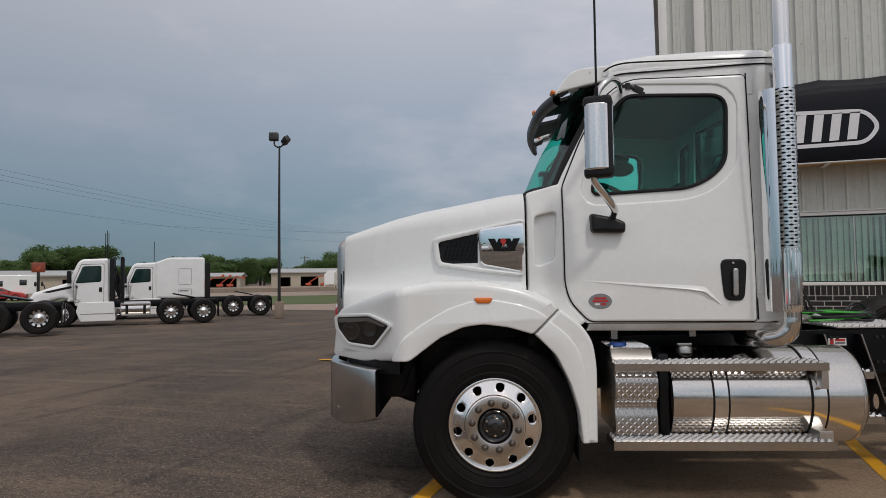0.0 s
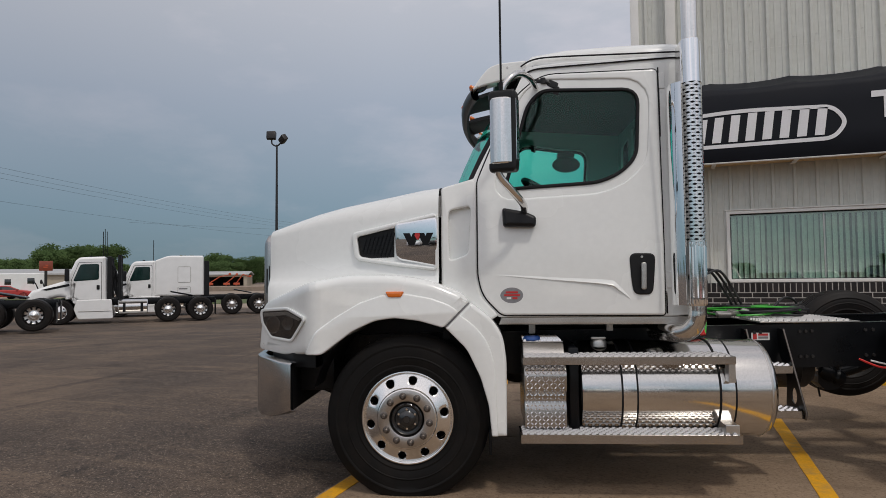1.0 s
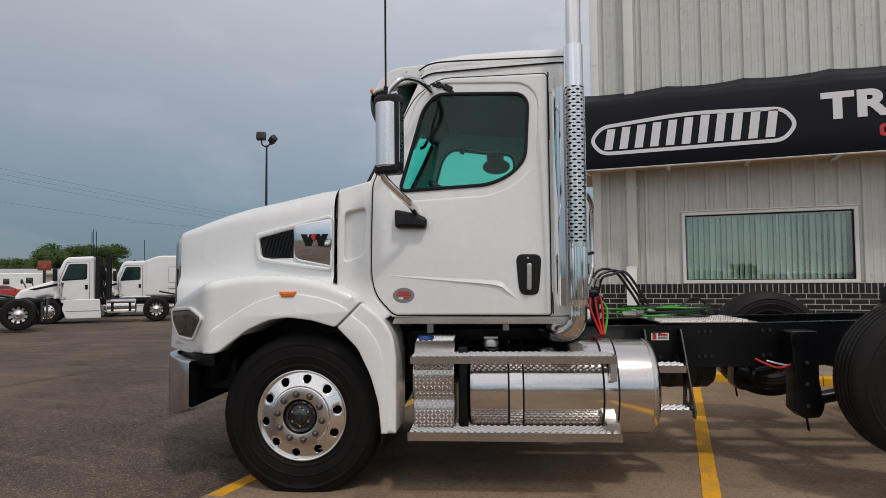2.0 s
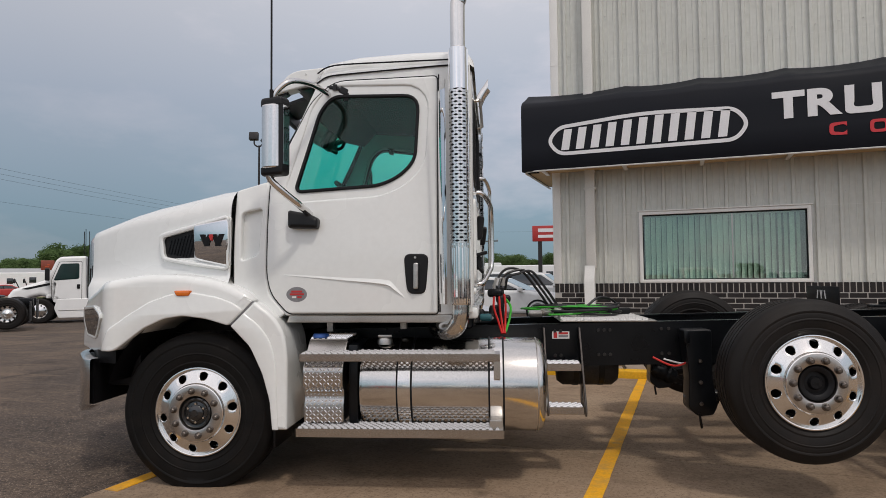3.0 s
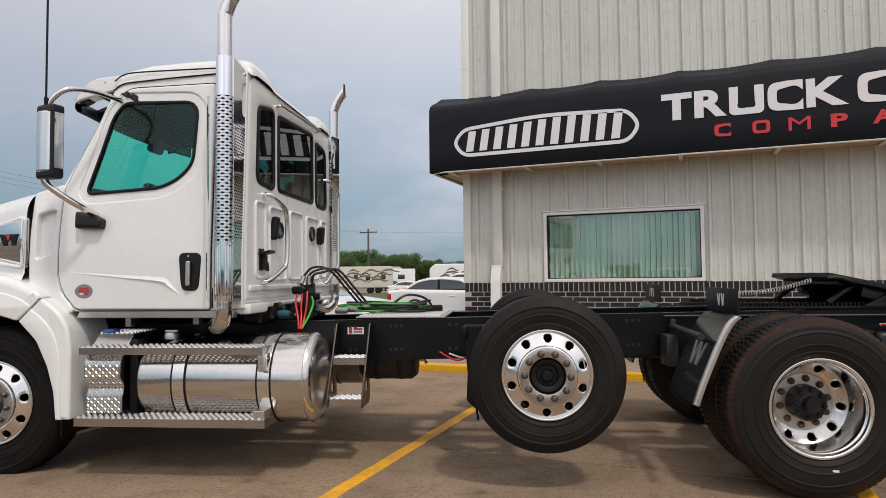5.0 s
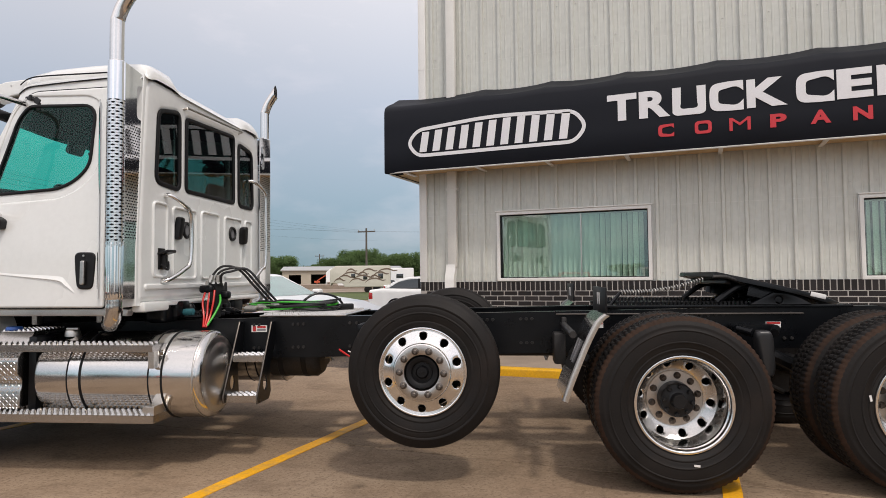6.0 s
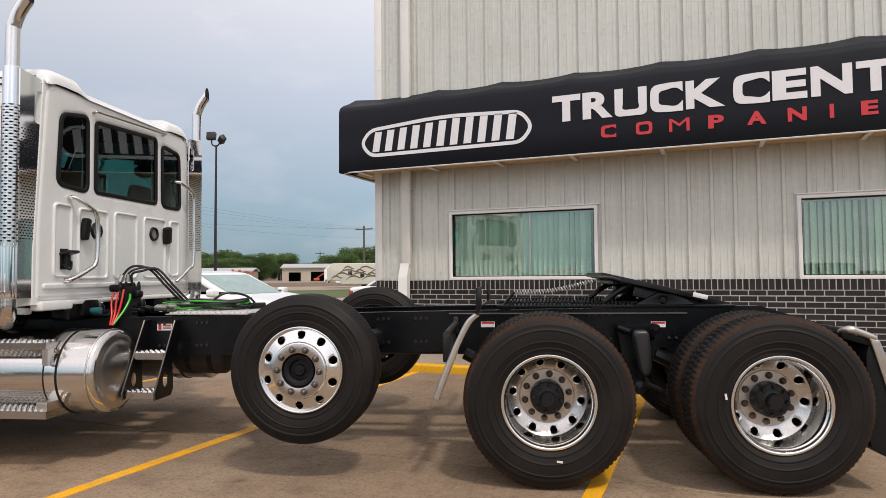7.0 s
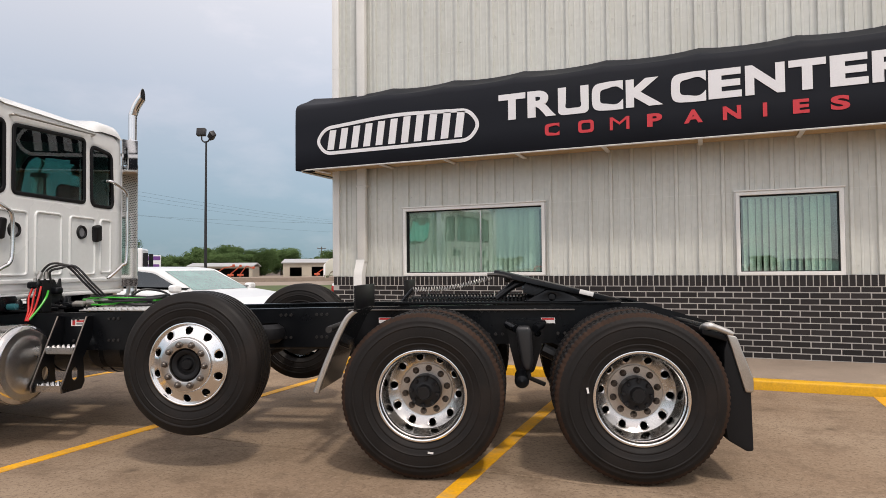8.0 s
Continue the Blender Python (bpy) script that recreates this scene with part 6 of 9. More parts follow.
def stacks():
    for s in (-1, 1):
        y = -1.16 if s < 0 else 1.25
        x = 1.70 if s < 0 else 1.75
        pipe = tube([(x, y, 2.50), (x, y, 2.92), (x + 0.008, y, 2.985), (x + 0.035, y, 3.055), (x + 0.075, y, 3.12), (x + 0.105, y, 3.16)], 0.045, 24, 5)
        pipe.verts.ensure_lookup_table()
        lean = Vector((0.55, 0, 0.83))
        for v in pipe.verts[-24:]:
            v.co += lean * ((x + 0.115 - v.co.x) / lean.x)
        mouth = [v.co.copy() for v in pipe.verts[-24:]]
        pipe.faces.ensure_lookup_table()
        st = part("exhaust_pipe", pipe, CHROME, truck, "curved chrome exhaust pipe with a slanted mouth")
        inner = bmesh.new()
        mid = sum(mouth, Vector()) / 24
        inner.faces.new([inner.verts.new(mid + (p - mid) * 0.93 + Vector((0.002, 0, 0))) for p in mouth])
        part("stack_mouth", inner, GASKET, st, "dark stack mouth")
        part("muffler", lathe([(0.0001, 1.15), (0.047, 1.15), (0.047, 2.69), (0.0001, 2.69)], 24, "z"), GASKET, truck, at=pose(x, y, 0))
        part("shield_top", join(lathe([(0.0001, 2.70), (0.046, 2.70), (0.054, 2.692), (0.055, 2.44), (0.050, 2.44)], 32, "z")), MIRROR_CHROME, truck, "chrome upper heat shield", at=pose(x, y, 0))
        bm = bmesh.new()
        n, segs, z0, z1, pitch = 7, 84, 1.50, 2.445, 0.0197
        k, z = 0, z0
        while z < z1:
            ra, rb = [], []
            for j in range(segs):
                a = 2 * math.pi * j / segs
                wv = 0.0052 * math.cos(n * a + (math.pi if k % 2 else 0))
                for lst, h in ((ra, -0.0084), (rb, 0.0084)):
                    lst.append(bm.verts.new((0.058 * math.cos(a), 0.058 * math.sin(a), z + wv + h)))
            for j in range(segs):
                bm.faces.new((ra[j - 1], ra[j], rb[j], rb[j - 1]))
            k += 1
            z += pitch
        tagged(part("perforated_shield", bm, CHROME, truck, "expanded-metal chrome heat shield", at=pose(x, y, 0)), kind="stuff")
        flutes = [(0.057 + (0.0016 if j % 2 else -0.0016)) for j in range(48)]
        part("shield_base", loft([[(r * k2 * math.cos(2 * math.pi * j / 48), r * k2 * math.sin(2 * math.pi * j / 48), z) for j, r in enumerate(flutes + flutes[:1])] for z, k2 in ((1.515, 1.0), (1.20, 1.0), (1.165, 1.02), (1.15, 0.9))]), MIRROR_CHROME, truck, "fluted chrome lower heat shield", at=pose(x, y, 0))
        part("elbow", tube([(x, y, 1.17), (x, y, 1.10), (x - 0.012, y - s * 0.01, 1.045), (x - 0.05, y - s * 0.045, 1.00), (x - 0.11, y - s * 0.13, 0.985), (x - 0.17, y - s * 0.30, 0.985)], [0.050, 0.052, 0.054, 0.054, 0.053, 0.052], 20, 5), TANK, truck, "stainless exhaust elbow")
        yi, yo = CY + s * 0.955, y
        part("shield_wing", slab([(yi, 1.15), (yo, 1.15), (yo, 2.69), (yi, 2.66)], [rounded([(CY + s * 0.975, 2.35), (CY + s * 1.06, 2.35), (CY + s * 1.06, 2.58), (CY + s * 0.975, 2.58)], 0.035, 4)], x + 0.060, x + 0.052, 0, "yz"), MIRROR_CHROME, truck, "flat metal stack bracket plate")
        slots = bmesh.new()
        j, zz = 0, 1.55
        while zz < 2.30:
            yy = min(yi, yo) + 0.02 + (0.014 if j % 2 else 0)
            while yy < max(yi, yo) - 0.02:
                slots.faces.new([slots.verts.new((x + 0.0612, yy + a, zz + b)) for a, b in ((-0.011, 0), (0, -0.005), (0.011, 0), (0, 0.005))])
                yy += 0.028
            zz += 0.0185
            j += 1
        tagged(part("slot_pattern", slots, GASKET, truck, "rows of dark slots in the bracket plate"), kind="stuff")
        bend = spline([(x + 0.02, y + s * 0.073, 0), (x - 0.03, y + s * 0.072, 0), (x - 0.075, y + s * 0.052, 0), (x - 0.115, y + s * 0.008, 0), (x - 0.128, y - s * 0.04, 0)], 4)
        part("shield_flange", slab([(y, 2.43), (y, 2.69), (y - s * 0.085, 2.68), (y - s * 0.10, 2.66), (y - s * 0.10, 2.43)], [], x - 0.058, x - 0.052, 0.002, "yz"), CHROME, truck, "flat sheet on the front of the heat shield")
        part("shield_sheet", loft([[(p.x, p.y, z) for p in bend[8:]] for z in (1.155, 2.44)]), MIRROR_CHROME, truck, "mirror-bright heat shield sheet beside the door", smooth=60)
        part("stand_off", join(*[box((x - 0.02, min(y, CY + s * 1.04), z), (x + 0.02, max(y, CY + s * 1.04), z + 0.03)) for z in (1.30, 1.95, 2.50)]), CHASSIS, truck)


stacks()


def tread_bumps(x0, x1, y0, y1, z, pitch=0.036, size=0.012):
    """Rows of raised teeth on a step tread."""
    bm = bmesh.new()
    j, y = 0, y0 + size
    while y < y1 - size * 0.5:
        x = x0 + size + (pitch / 2 if j % 2 else 0)
        while x < x1 - size:
            t = [bm.verts.new((x + a, y + b, z)) for a, b in ((-size, -size * 0.7), (size, -size * 0.7), (size, size * 0.7), (-size, size * 0.7))]
            u = [bm.verts.new((x + a, y + b, z + 0.013)) for a, b in ((-size * 0.55, -size * 0.35), (size * 0.55, -size * 0.35), (size * 0.55, size * 0.35), (-size * 0.55, size * 0.35))]
            bm.faces.new(u)
            for i in range(4):
                bm.faces.new((t[i - 1], t[i], u[i], u[i - 1]))
            x += pitch
        y += size * 2.1
        j += 1
    return bm


def pierced_tread(x0, x1, y0, y1, z1, z0, pitch=0.040, size=0.013):
    """A step tread whose holes go through it, between the rows of teeth."""
    holes, j, y = [], 0, y0 + 0.004 + size
    while y < y1 - 0.004 - size * 0.9:
        x = x0 + 0.01 + size + (0 if j % 2 else pitch / 2)
        while x < x1 - 0.012 - size:
            holes.append(rect(x - size * 0.78, y - size * 0.72, x + size * 0.78, y + size * 0.72))
            x += pitch
        y += size * 2.1
        j += 1
    return slab(rect(x0, y0, x1, y1), holes, z1, z1 - 0.004, 0, "xy")


def tank_side(s):
    yc, R, zc = CY + s * 0.772, 0.296, 0.620
    tank = part("fuel_tank", lathe([(0.0001, 1.050), (R - 0.03, 1.050), (R - 0.006, 1.060), (R, 1.080), (R, 2.155), (R - 0.004, 2.175), (R - 0.015, 2.193), (R - 0.035, 2.204)], 64, "x"), TANK, truck, "polished aluminium cylindrical fuel tank", at=pose(0, yc, zc))
    part("tank_end", lathe([(R - 0.034, 2.196), (R - 0.036, 2.204), (R - 0.065, 2.208), (R - 0.080, 2.207), (R - 0.088, 2.210), (R * 0.6, 2.222), (R * 0.3, 2.229), (0.0001, 2.231)], 64, "x"), TANK_END, tank, "satin domed tank end")
    part("weld_seam", lathe([(R + 0.001, 2.155), (R + 0.003, 2.16), (R + 0.001, 2.165)], 64, "x"), BRUSHED, tank)
    for x in (1.337, 1.905):
        part("tank_strap", lathe([(R + 0.002, x - 0.042), (R + 0.005, x - 0.038), (R + 0.005, x + 0.038), (R + 0.002, x + 0.042)], 64, "x"), CHROME, tank, "polished tank strap")
        for d in (-0.044, 0.044):
            part("strap_liner", lathe([(R, x + d - 0.006), (R + 0.006, x + d - 0.005), (R + 0.006, x + d + 0.005), (R, x + d + 0.006)], 64, "x"), GASKET, tank, "black rubber strap liner")
    part("filler_cap", join(lathe([(0.05, 0.0), (0.05, 0.03), (0.042, 0.045), (0.0001, 0.045)], 24, "z"), box((-0.045, -0.01, 0.045), (0.045, 0.01, 0.06), 0.004)), BRUSHED, tank, "fuel filler cap", at=pose(1.19, -s * -0.10, 0.266))
    def deep(d):
        return CY + s * d
    for z0, z1, x0, x1, d0, d1 in ((0.808, 0.852, 0.703, 1.928, 1.135, 0.96), (0.354, 0.405, 0.685, 1.948, 1.150, 0.93)):
        lo, hi = min(deep(d0), deep(d1)), max(deep(d0), deep(d1))
        step = part("step", join(pierced_tread(x0, x1, lo, hi, z1, z0), *[box((x0, a, z0), (x1, a + 0.006, z1 - 0.001), 0.002) for a in (lo, hi - 0.006)], *[box((a, lo + 0.006, z0), (a + 0.006, hi - 0.006, z1 - 0.005)) for a in (x0, x1 - 0.006)]), STEPFACE, truck, "aluminium cab step with a pierced tread")
        tagged(part("step_teeth", tread_bumps(x0 + 0.01, x1 - 0.01, lo + 0.004, hi - 0.004, z1, 0.040, 0.013), TREADPLATE, step, "raised anti-slip teeth"), kind="stuff")
    part("step_bracket", box((1.89, min(deep(1.12), deep(1.06)), 0.70), (1.93, max(deep(1.12), deep(1.06)), 0.81), 0.004), BRUSHED, truck, "step hanger bracket")
    part("step_bracket", box((1.86, min(deep(1.13), deep(0.98)), 0.40), (1.94, max(deep(1.13), deep(0.98)), 0.46), 0.006), BRUSHED, truck, "step hanger bracket")
    # side box with a bulged tread-plate cover
    prof = [(1.045, 0.805), (1.075, 0.79), (1.095, 0.76), (1.10, 0.735), (1.10, 0.66), (1.085, 0.64), (1.065, 0.625), (1.055, 0.60), (1.06, 0.56), (1.075, 0.53), (1.075, 0.43)]
    b = part("battery_box", slab([(deep(0.62), 0.92), (deep(0.95), 0.92), (deep(1.01), 0.86)] + [(deep(d), z) for d, z in prof] + [(deep(0.62), 0.43)], [], 0.712, 0.965, 0.01, "yz", 2, True), TREADPLATE, truck, "tread-plate battery box")
    # raised lozenges, each row turned against the last
    bm = bmesh.new()
    pts = [Vector((0, deep(d), z)) for d, z in prof]
    row, run, due = 0, 0.0, 0.012
    for a, c in zip(pts, pts[1:]):
        L = (c - a).length
        along = (c - a) / L
        nrm = Vector((0, -along.z, along.y)) if s < 0 else Vector((0, along.z, -along.y))
        nrm = nrm if nrm.y * s > 0 else -nrm
        while due <= run + L:
            p = a + along * (due - run)
            for k in range(10):
                xx = 0.732 + 0.0235 * k
                turn = 1 if (k + row) % 2 else -1
                u = (Vector((1, 0, 0)) * turn + along).normalized()
                v = (Vector((1, 0, 0)) * turn - along).normalized()
                o = p + Vector((xx, 0, 0))
                low = [bm.verts.new(o + u * e + v * f) for e, f in ((-0.0125, 0), (0, -0.005), (0.0125, 0), (0, 0.005))]
                top = [bm.verts.new(o + nrm * 0.0035 + u * e) for e in (-0.006, 0.006)]
                for q in ((low[0], low[1], top[0]), (low[1], top[1], top[0]), (low[1], low[2], top[1]), (low[2], low[3], top[1]), (low[3], top[0], top[1]), (low[3], low[0], top[0])):
                    bm.faces.new(q)
            row += 1
            due += 0.0215
        run += L
    # brighter metal on the lozenges puts the plate's reflection contrast into the colour
    tagged(part("diamond_pattern", bm, MIRROR_CHROME, b, "raised diamond pattern, in brighter metal for its glints"), kind="stuff")
    # black block stands in for the dark gap between box and tank
    part("tank_bracket", box((0.985, min(deep(0.62), deep(1.03)), 0.40), (1.045, max(deep(0.62), deep(1.03)), 0.90), 0.012), CHASSIS, truck, "black block filling the gap ahead of the tank")
    lid = part("box_lid", box((0.716, min(deep(0.60), deep(0.948)), 0.921), (0.962, max(deep(0.60), deep(0.948)), 0.928), 0.003), TREADPLATE, b, "tread-plate lid")
    tagged(part("lid_teeth", tread_bumps(0.72, 0.958, min(deep(0.61), deep(0.942)), max(deep(0.61), deep(0.942)), 0.927, 0.036, 0.009), CHROME, lid), kind="stuff")
    part("urea_cap", lathe([(0.0001, 0.022), (0.045, 0.020), (0.052, 0.010), (0.052, -0.004)], 24, "z"), DECAL_BLUE, truck, "blue fluid tank cap", at=pose(0.775, deep(0.90), 0.938))


tank_side(-1)
tank_side(1)


def rail_top(x):
    return 0.968 + 0.0185 * (x - 1.8)


def chassis():
    for s in (-1, 1):
        yo, yi = CY + s * 0.43, CY + s * 0.35
        rows = []
        for x in (-0.95, 1.8, 4.2, 6.55, 6.72, 6.84, 7.225):
            t = min(rail_top(x), 1.047) if x < 6.8 else 1.008 - 0.114 * (x - 6.84) / 0.385
            b = rail_top(min(x, 6.55)) - 0.295 + (0.08 * max(0, x - 6.5) / 0.7)
            rows.append([(x, yi, t), (x, yo, t), (x, yo, b), (x, yi, b), (x, yi, b + 0.01), (x, yo - s * 0.01, b + 0.01), (x, yo - s * 0.01, t - 0.01), (x, yi, t - 0.01), (x, yi, t)])
        part("frame_rail", loft(rows), CHASSIS, truck, "black painted steel frame rail", smooth=30)
        bolts = []
        for x in [2.32, 2.36, 2.62, 2.66, 2.70, 3.05, 3.1, 4.02, 4.06, 4.10, 4.30, 4.34, 4.38, 5.15, 5.3, 5.55, 5.6, 5.65, 5.7, 6.1, 6.15]:
            for dz in (0.05, 0.22):
                bolts.append(moved(lathe([(0.0001, -0.010), (0.011, -0.010), (0.012, 0.0)], 8), pose(x, yo, rail_top(x) - dz, 0, 0, 0 if s < 0 else 180)))
        tagged(part("frame_bolts", join(*bolts), DARKMETAL, truck), kind="stuff")
        part("slider_angle", box((4.55, min(yo, yo + s * 0.035), 0.994), (6.22, max(yo, yo + s * 0.035), 1.004), 0.002), DARKNUT, truck, "worn steel edge of the slider base")
    for x in (-0.6, 0.9, 2.2, 3.2, 4.5, 5.87, 7.1):
        part("crossmember", box((x - 0.06, CY - 0.42, rail_top(min(x, 6.4)) - 0.26), (x + 0.06, CY + 0.42, rail_top(min(x, 6.4)) - (0.05 if x < 7 else 0.16)), 0.015), CHASSIS, truck)
    # engine and gearbox mass under the cab
    part("engine", join(box((-0.75, -0.32, 0.55), (0.65, 0.38, 1.25), 0.10, 3), box((0.60, -0.26, 0.55), (1.75, 0.32, 1.02), 0.10, 3), moved(lathe([(0.05, 1.7), (0.05, 4.95)], 16, "x"), pose(0, CY, 0.70))), DARKMETAL, truck, "dark engine, gearbox and drive shaft")
    part("suspension_link", join(tube([(-0.75, -0.45, 0.62), (-0.3, -0.48, 0.50), (0.45, -0.45, 0.60)], 0.035, 8, 4), tube([(-0.75, 0.51, 0.62), (-0.3, 0.54, 0.50), (0.45, 0.51, 0.60)], 0.035, 8, 4), moved(lathe([(0.05, -0.85), (0.05, 0.90)], 14), pose(0, 0, 0.46))), CHASSIS, truck, "front springs and axle")
    part("tow_bracket", join(box((-0.80, -0.60, 0.62), (-0.55, -0.50, 0.78), 0.02), tube([(-0.62, -0.72, 0.70), (-0.52, -0.70, 0.66), (-0.45, -0.72, 0.68)], 0.02, 8, 4)), GASKET, truck)
    # hydraulic and air tanks between the rails and outboard
    part("air_tank", lathe([(0.0001, 2.34), (0.12, 2.35), (0.15, 2.39), (0.15, 2.74), (0.12, 2.78), (0.0001, 2.79)], 28, "x"), DARKMETAL, truck, "dark brown air tank under the frame", at=pose(0, -0.15, 0.665))
    part("air_tank", lathe([(0.0001, 2.45), (0.12, 2.46), (0.15, 2.50), (0.15, 2.64), (0.12, 2.68), (0.0001, 2.69)], 28, "x"), DARKMETAL, truck, "dark brown air tank under the frame", at=pose(0, 0.30, 0.66))
    for x in (2.48, 2.66):
        part("tank_band", lathe([(0.152, x - 0.02), (0.154, x - 0.018), (0.154, x + 0.018), (0.152, x + 0.02)], 28, "x"), CHASSIS, truck, at=pose(0, -0.15, 0.665))
    part("drain_cock", tube([(2.79, -0.15, 0.66), (2.83, -0.15, 0.66), (2.85, -0.15, 0.63)], 0.012, 8), CASTGREY, truck)
    # decals on the rail
    d = part("warning_label", box((2.30, CY - 0.435, 0.875), (2.42, CY - 0.4312, 0.925)), DECAL_WHITE, truck, "small white and red warning label")
    part("label_mark", box((2.31, CY - 0.4362, 0.880), (2.335, CY - 0.4352, 0.92)), DECAL_RED, d)
    part("label_mark", box((2.345, CY - 0.4362, 0.905), (2.41, CY - 0.4352, 0.92)), DECAL_RED, d)
    part("label_mark", box((2.345, CY - 0.4362, 0.885), (2.41, CY - 0.4352, 0.90)), DECAL_GREY, d)
    for x in (4.78, 5.98):
        d = part("warning_label", box((x, CY - 0.435, 0.90), (x + 0.10, CY - 0.4312, 0.94)), DECAL_WHITE, truck, "small white and red warning label")
        part("label_mark", box((x + 0.005, CY - 0.4362, 0.925), (x + 0.095, CY - 0.4352, 0.938)), DECAL_RED, d)
    # deck plate behind the cab
    deck = part("deck_plate", box((2.36, -0.40, rail_top(2.4) + 0.012), (3.02, 0.46, rail_top(2.4) + 0.022), 0.002), BRUSHED, truck, "aluminium tread deck plate")
    tagged(part("deck_teeth", tread_bumps(2.38, 3.0, -0.38, 0.44, rail_top(2.4) + 0.021, 0.05, 0.011), BRUSHED, deck), kind="stuff")
    # steps behind the tank
    for s in (-1,):
        def deep(d):
            return CY + s * d
        for z0, d0 in ((0.680, 0.645), (0.415, 0.755)):
            lo, hi = deep(d0), deep(d0 - 0.14)
            st = part("frame_step", join(pierced_tread(2.246, 2.472, lo, hi, z0 + 0.048, z0, 0.042), *[box((2.246, a, z0), (2.472, a + 0.005, z0 + 0.047), 0.002) for a in (lo, hi - 0.005)]), STEPFACE, truck, "small aluminium frame step")
            tagged(part("step_teeth", tread_bumps(2.250, 2.468, lo + 0.002, hi - 0.002, z0 + 0.047, 0.042, 0.013), CHROME, st), kind="stuff")
        for x in (2.238, 2.480):
            strip = rounded([(deep(0.435), 0.955), (deep(0.50), 0.955), (deep(0.775), 0.455), (deep(0.765), 0.41), (deep(0.56), 0.41), (deep(0.525), 0.46), (deep(0.545), 0.64), (deep(0.435), 0.80)], 0.008, 2)
            part("step_hanger", slab(strip, [circle(deep(0.635), 0.535, 0.052, 18, 0.7)], x - 0.004, x + 0.004, 0, "yz"), CHASSIS, truck, "black step hanger plate")
            part("hanger_edge", tube([(x, deep(0.505), 0.955), (x, deep(0.78), 0.455), (x, deep(0.77), 0.41)], 0.007, 8), DARKNUT, truck, "worn steel edge of the hanger")


chassis()


DAMPER = surface("grey_damper_paint", (0.020, 0.020, 0.021), 0.35, vary=0.12)


def running_gear():
    front_wheel(truck, pose(0, -0.965, 0.470, 0, -9.2, 0), 0.508, 0.287, flat=0.468)
    front_wheel(truck, pose(0, 2 * CY + 0.965, 0.470, 0, 0, 180), 0.508, 0.287, flat=0.468)
    tag_l = "polished disc wheel on the lifted pusher axle"
    front_wheel(truck, pose(3.69, -1.165, 0.700, 0, -16.3, 0), 0.468, 0.272, True, tag_l)
    front_wheel(truck, pose(3.69, 2 * CY + 1.165, 0.700, 0, 0, 180), 0.468, 0.272, True, tag_l)
    for x, r in ((5.215, 7.4), (6.535, 4.6)):
        drive_wheel(truck, pose(x, -1.185, 0.520, 0, r, 0))
        drive_wheel(truck, pose(x, 2 * CY + 1.185, 0.520, 0, 0, 180))
        part("drive_axle", join(moved(lathe([(0.085, -0.75), (0.085, -0.3), (0.14, -0.2), (0.19, -0.1), (0.20, 0.0), (0.19, 0.1), (0.14, 0.2), (0.085, 0.3), (0.085, 0.80)], 24), pose(x, CY, 0.52)), box((x - 0.1, -0.18, 0.42), (x + 0.25, 0.24, 0.64), 0.06)), DARKMETAL, truck, "dark drive axle housing")
        for s in (-1, 1):
            part("air_spring", lathe([(0.09, 0.0), (0.13, 0.02), (0.15, 0.07), (0.13, 0.12), (0.09, 0.14)], 24, "z"), GASKET, truck, "black rubber air spring", at=pose(x + 0.30, CY + s * 0.52, 0.60))
            part("trailing_arm", tube([(x - 0.55, CY + s * 0.50, 0.72), (x - 0.2, CY + s * 0.52, 0.56), (x + 0.2, CY + s * 0.52, 0.46), (x + 0.42, CY + s * 0.52, 0.58)], 0.045, 8, 4), CHASSIS, truck, "black trailing arm")
    for x, z, ry in ((5.272, 0.179, 5), (6.219, 0.57, 80)):
        part("tyre_label", moved(box((-0.017, -0.0015, -0.006), (0.017, 0.0015, 0.006)), pose(x, -1.211, z, 0, ry, 0)), DECAL_WHITE, truck, "small white tyre label")
    # pusher axle and its hangers
    part("pusher_axle", moved(lathe([(0.06, -0.95), (0.06, 0.95)], 16), pose(3.69, CY, 0.70)), CHASSIS, truck, "black pusher axle beam")
    for s in (-1, 1):
        y = CY + s * 0.52
        yo = y + s * 0.08
        part("pusher_hanger", join(slab(rounded([(3.155, 0.95), (3.335, 0.95), (3.335, 0.62), (3.365, 0.45), (3.335, 0.385), (3.235, 0.375), (3.175, 0.43), (3.185, 0.62)], 0.02, 3), [], yo, y - s * 0.06, 0.01), box((3.150, min(yo, yo + s * 0.02), 0.86), (3.19, max(yo, yo + s * 0.02), 0.945), 0.006), tube([(3.24, yo, 0.40), (3.255, yo, 0.30)], 0.008, 6)), CHASSIS, truck, "black pusher axle hanger bracket")
        for zb in (0.46, 0.60, 0.74):
            part("bracket_bolt", lathe([(0.0001, -0.014), (0.012, -0.012), (0.014, 0.0)], 8), DARKNUT, truck, at=pose(3.255, yo, zb, 0, 0, 0 if s < 0 else 180))
        part("pusher_arm", tube([(3.25, y + s * 0.02, 0.50), (3.45, y + s * 0.02, 0.52), (3.69, y, 0.62)], 0.042, 10, 4), CHASSIS, truck, "black pusher axle arm")
        part("brake_chamber", join(moved(lathe([(0.0001, -0.10), (0.06, -0.10), (0.075, -0.06), (0.075, 0.0), (0.065, 0.02), (0.075, 0.04), (0.06, 0.10), (0.0001, 0.10)], 20, "x"), pose(3.29, y - s * 0.02, 0.50, 0, 25, 0))), CHASSIS, truck, "black brake chamber")
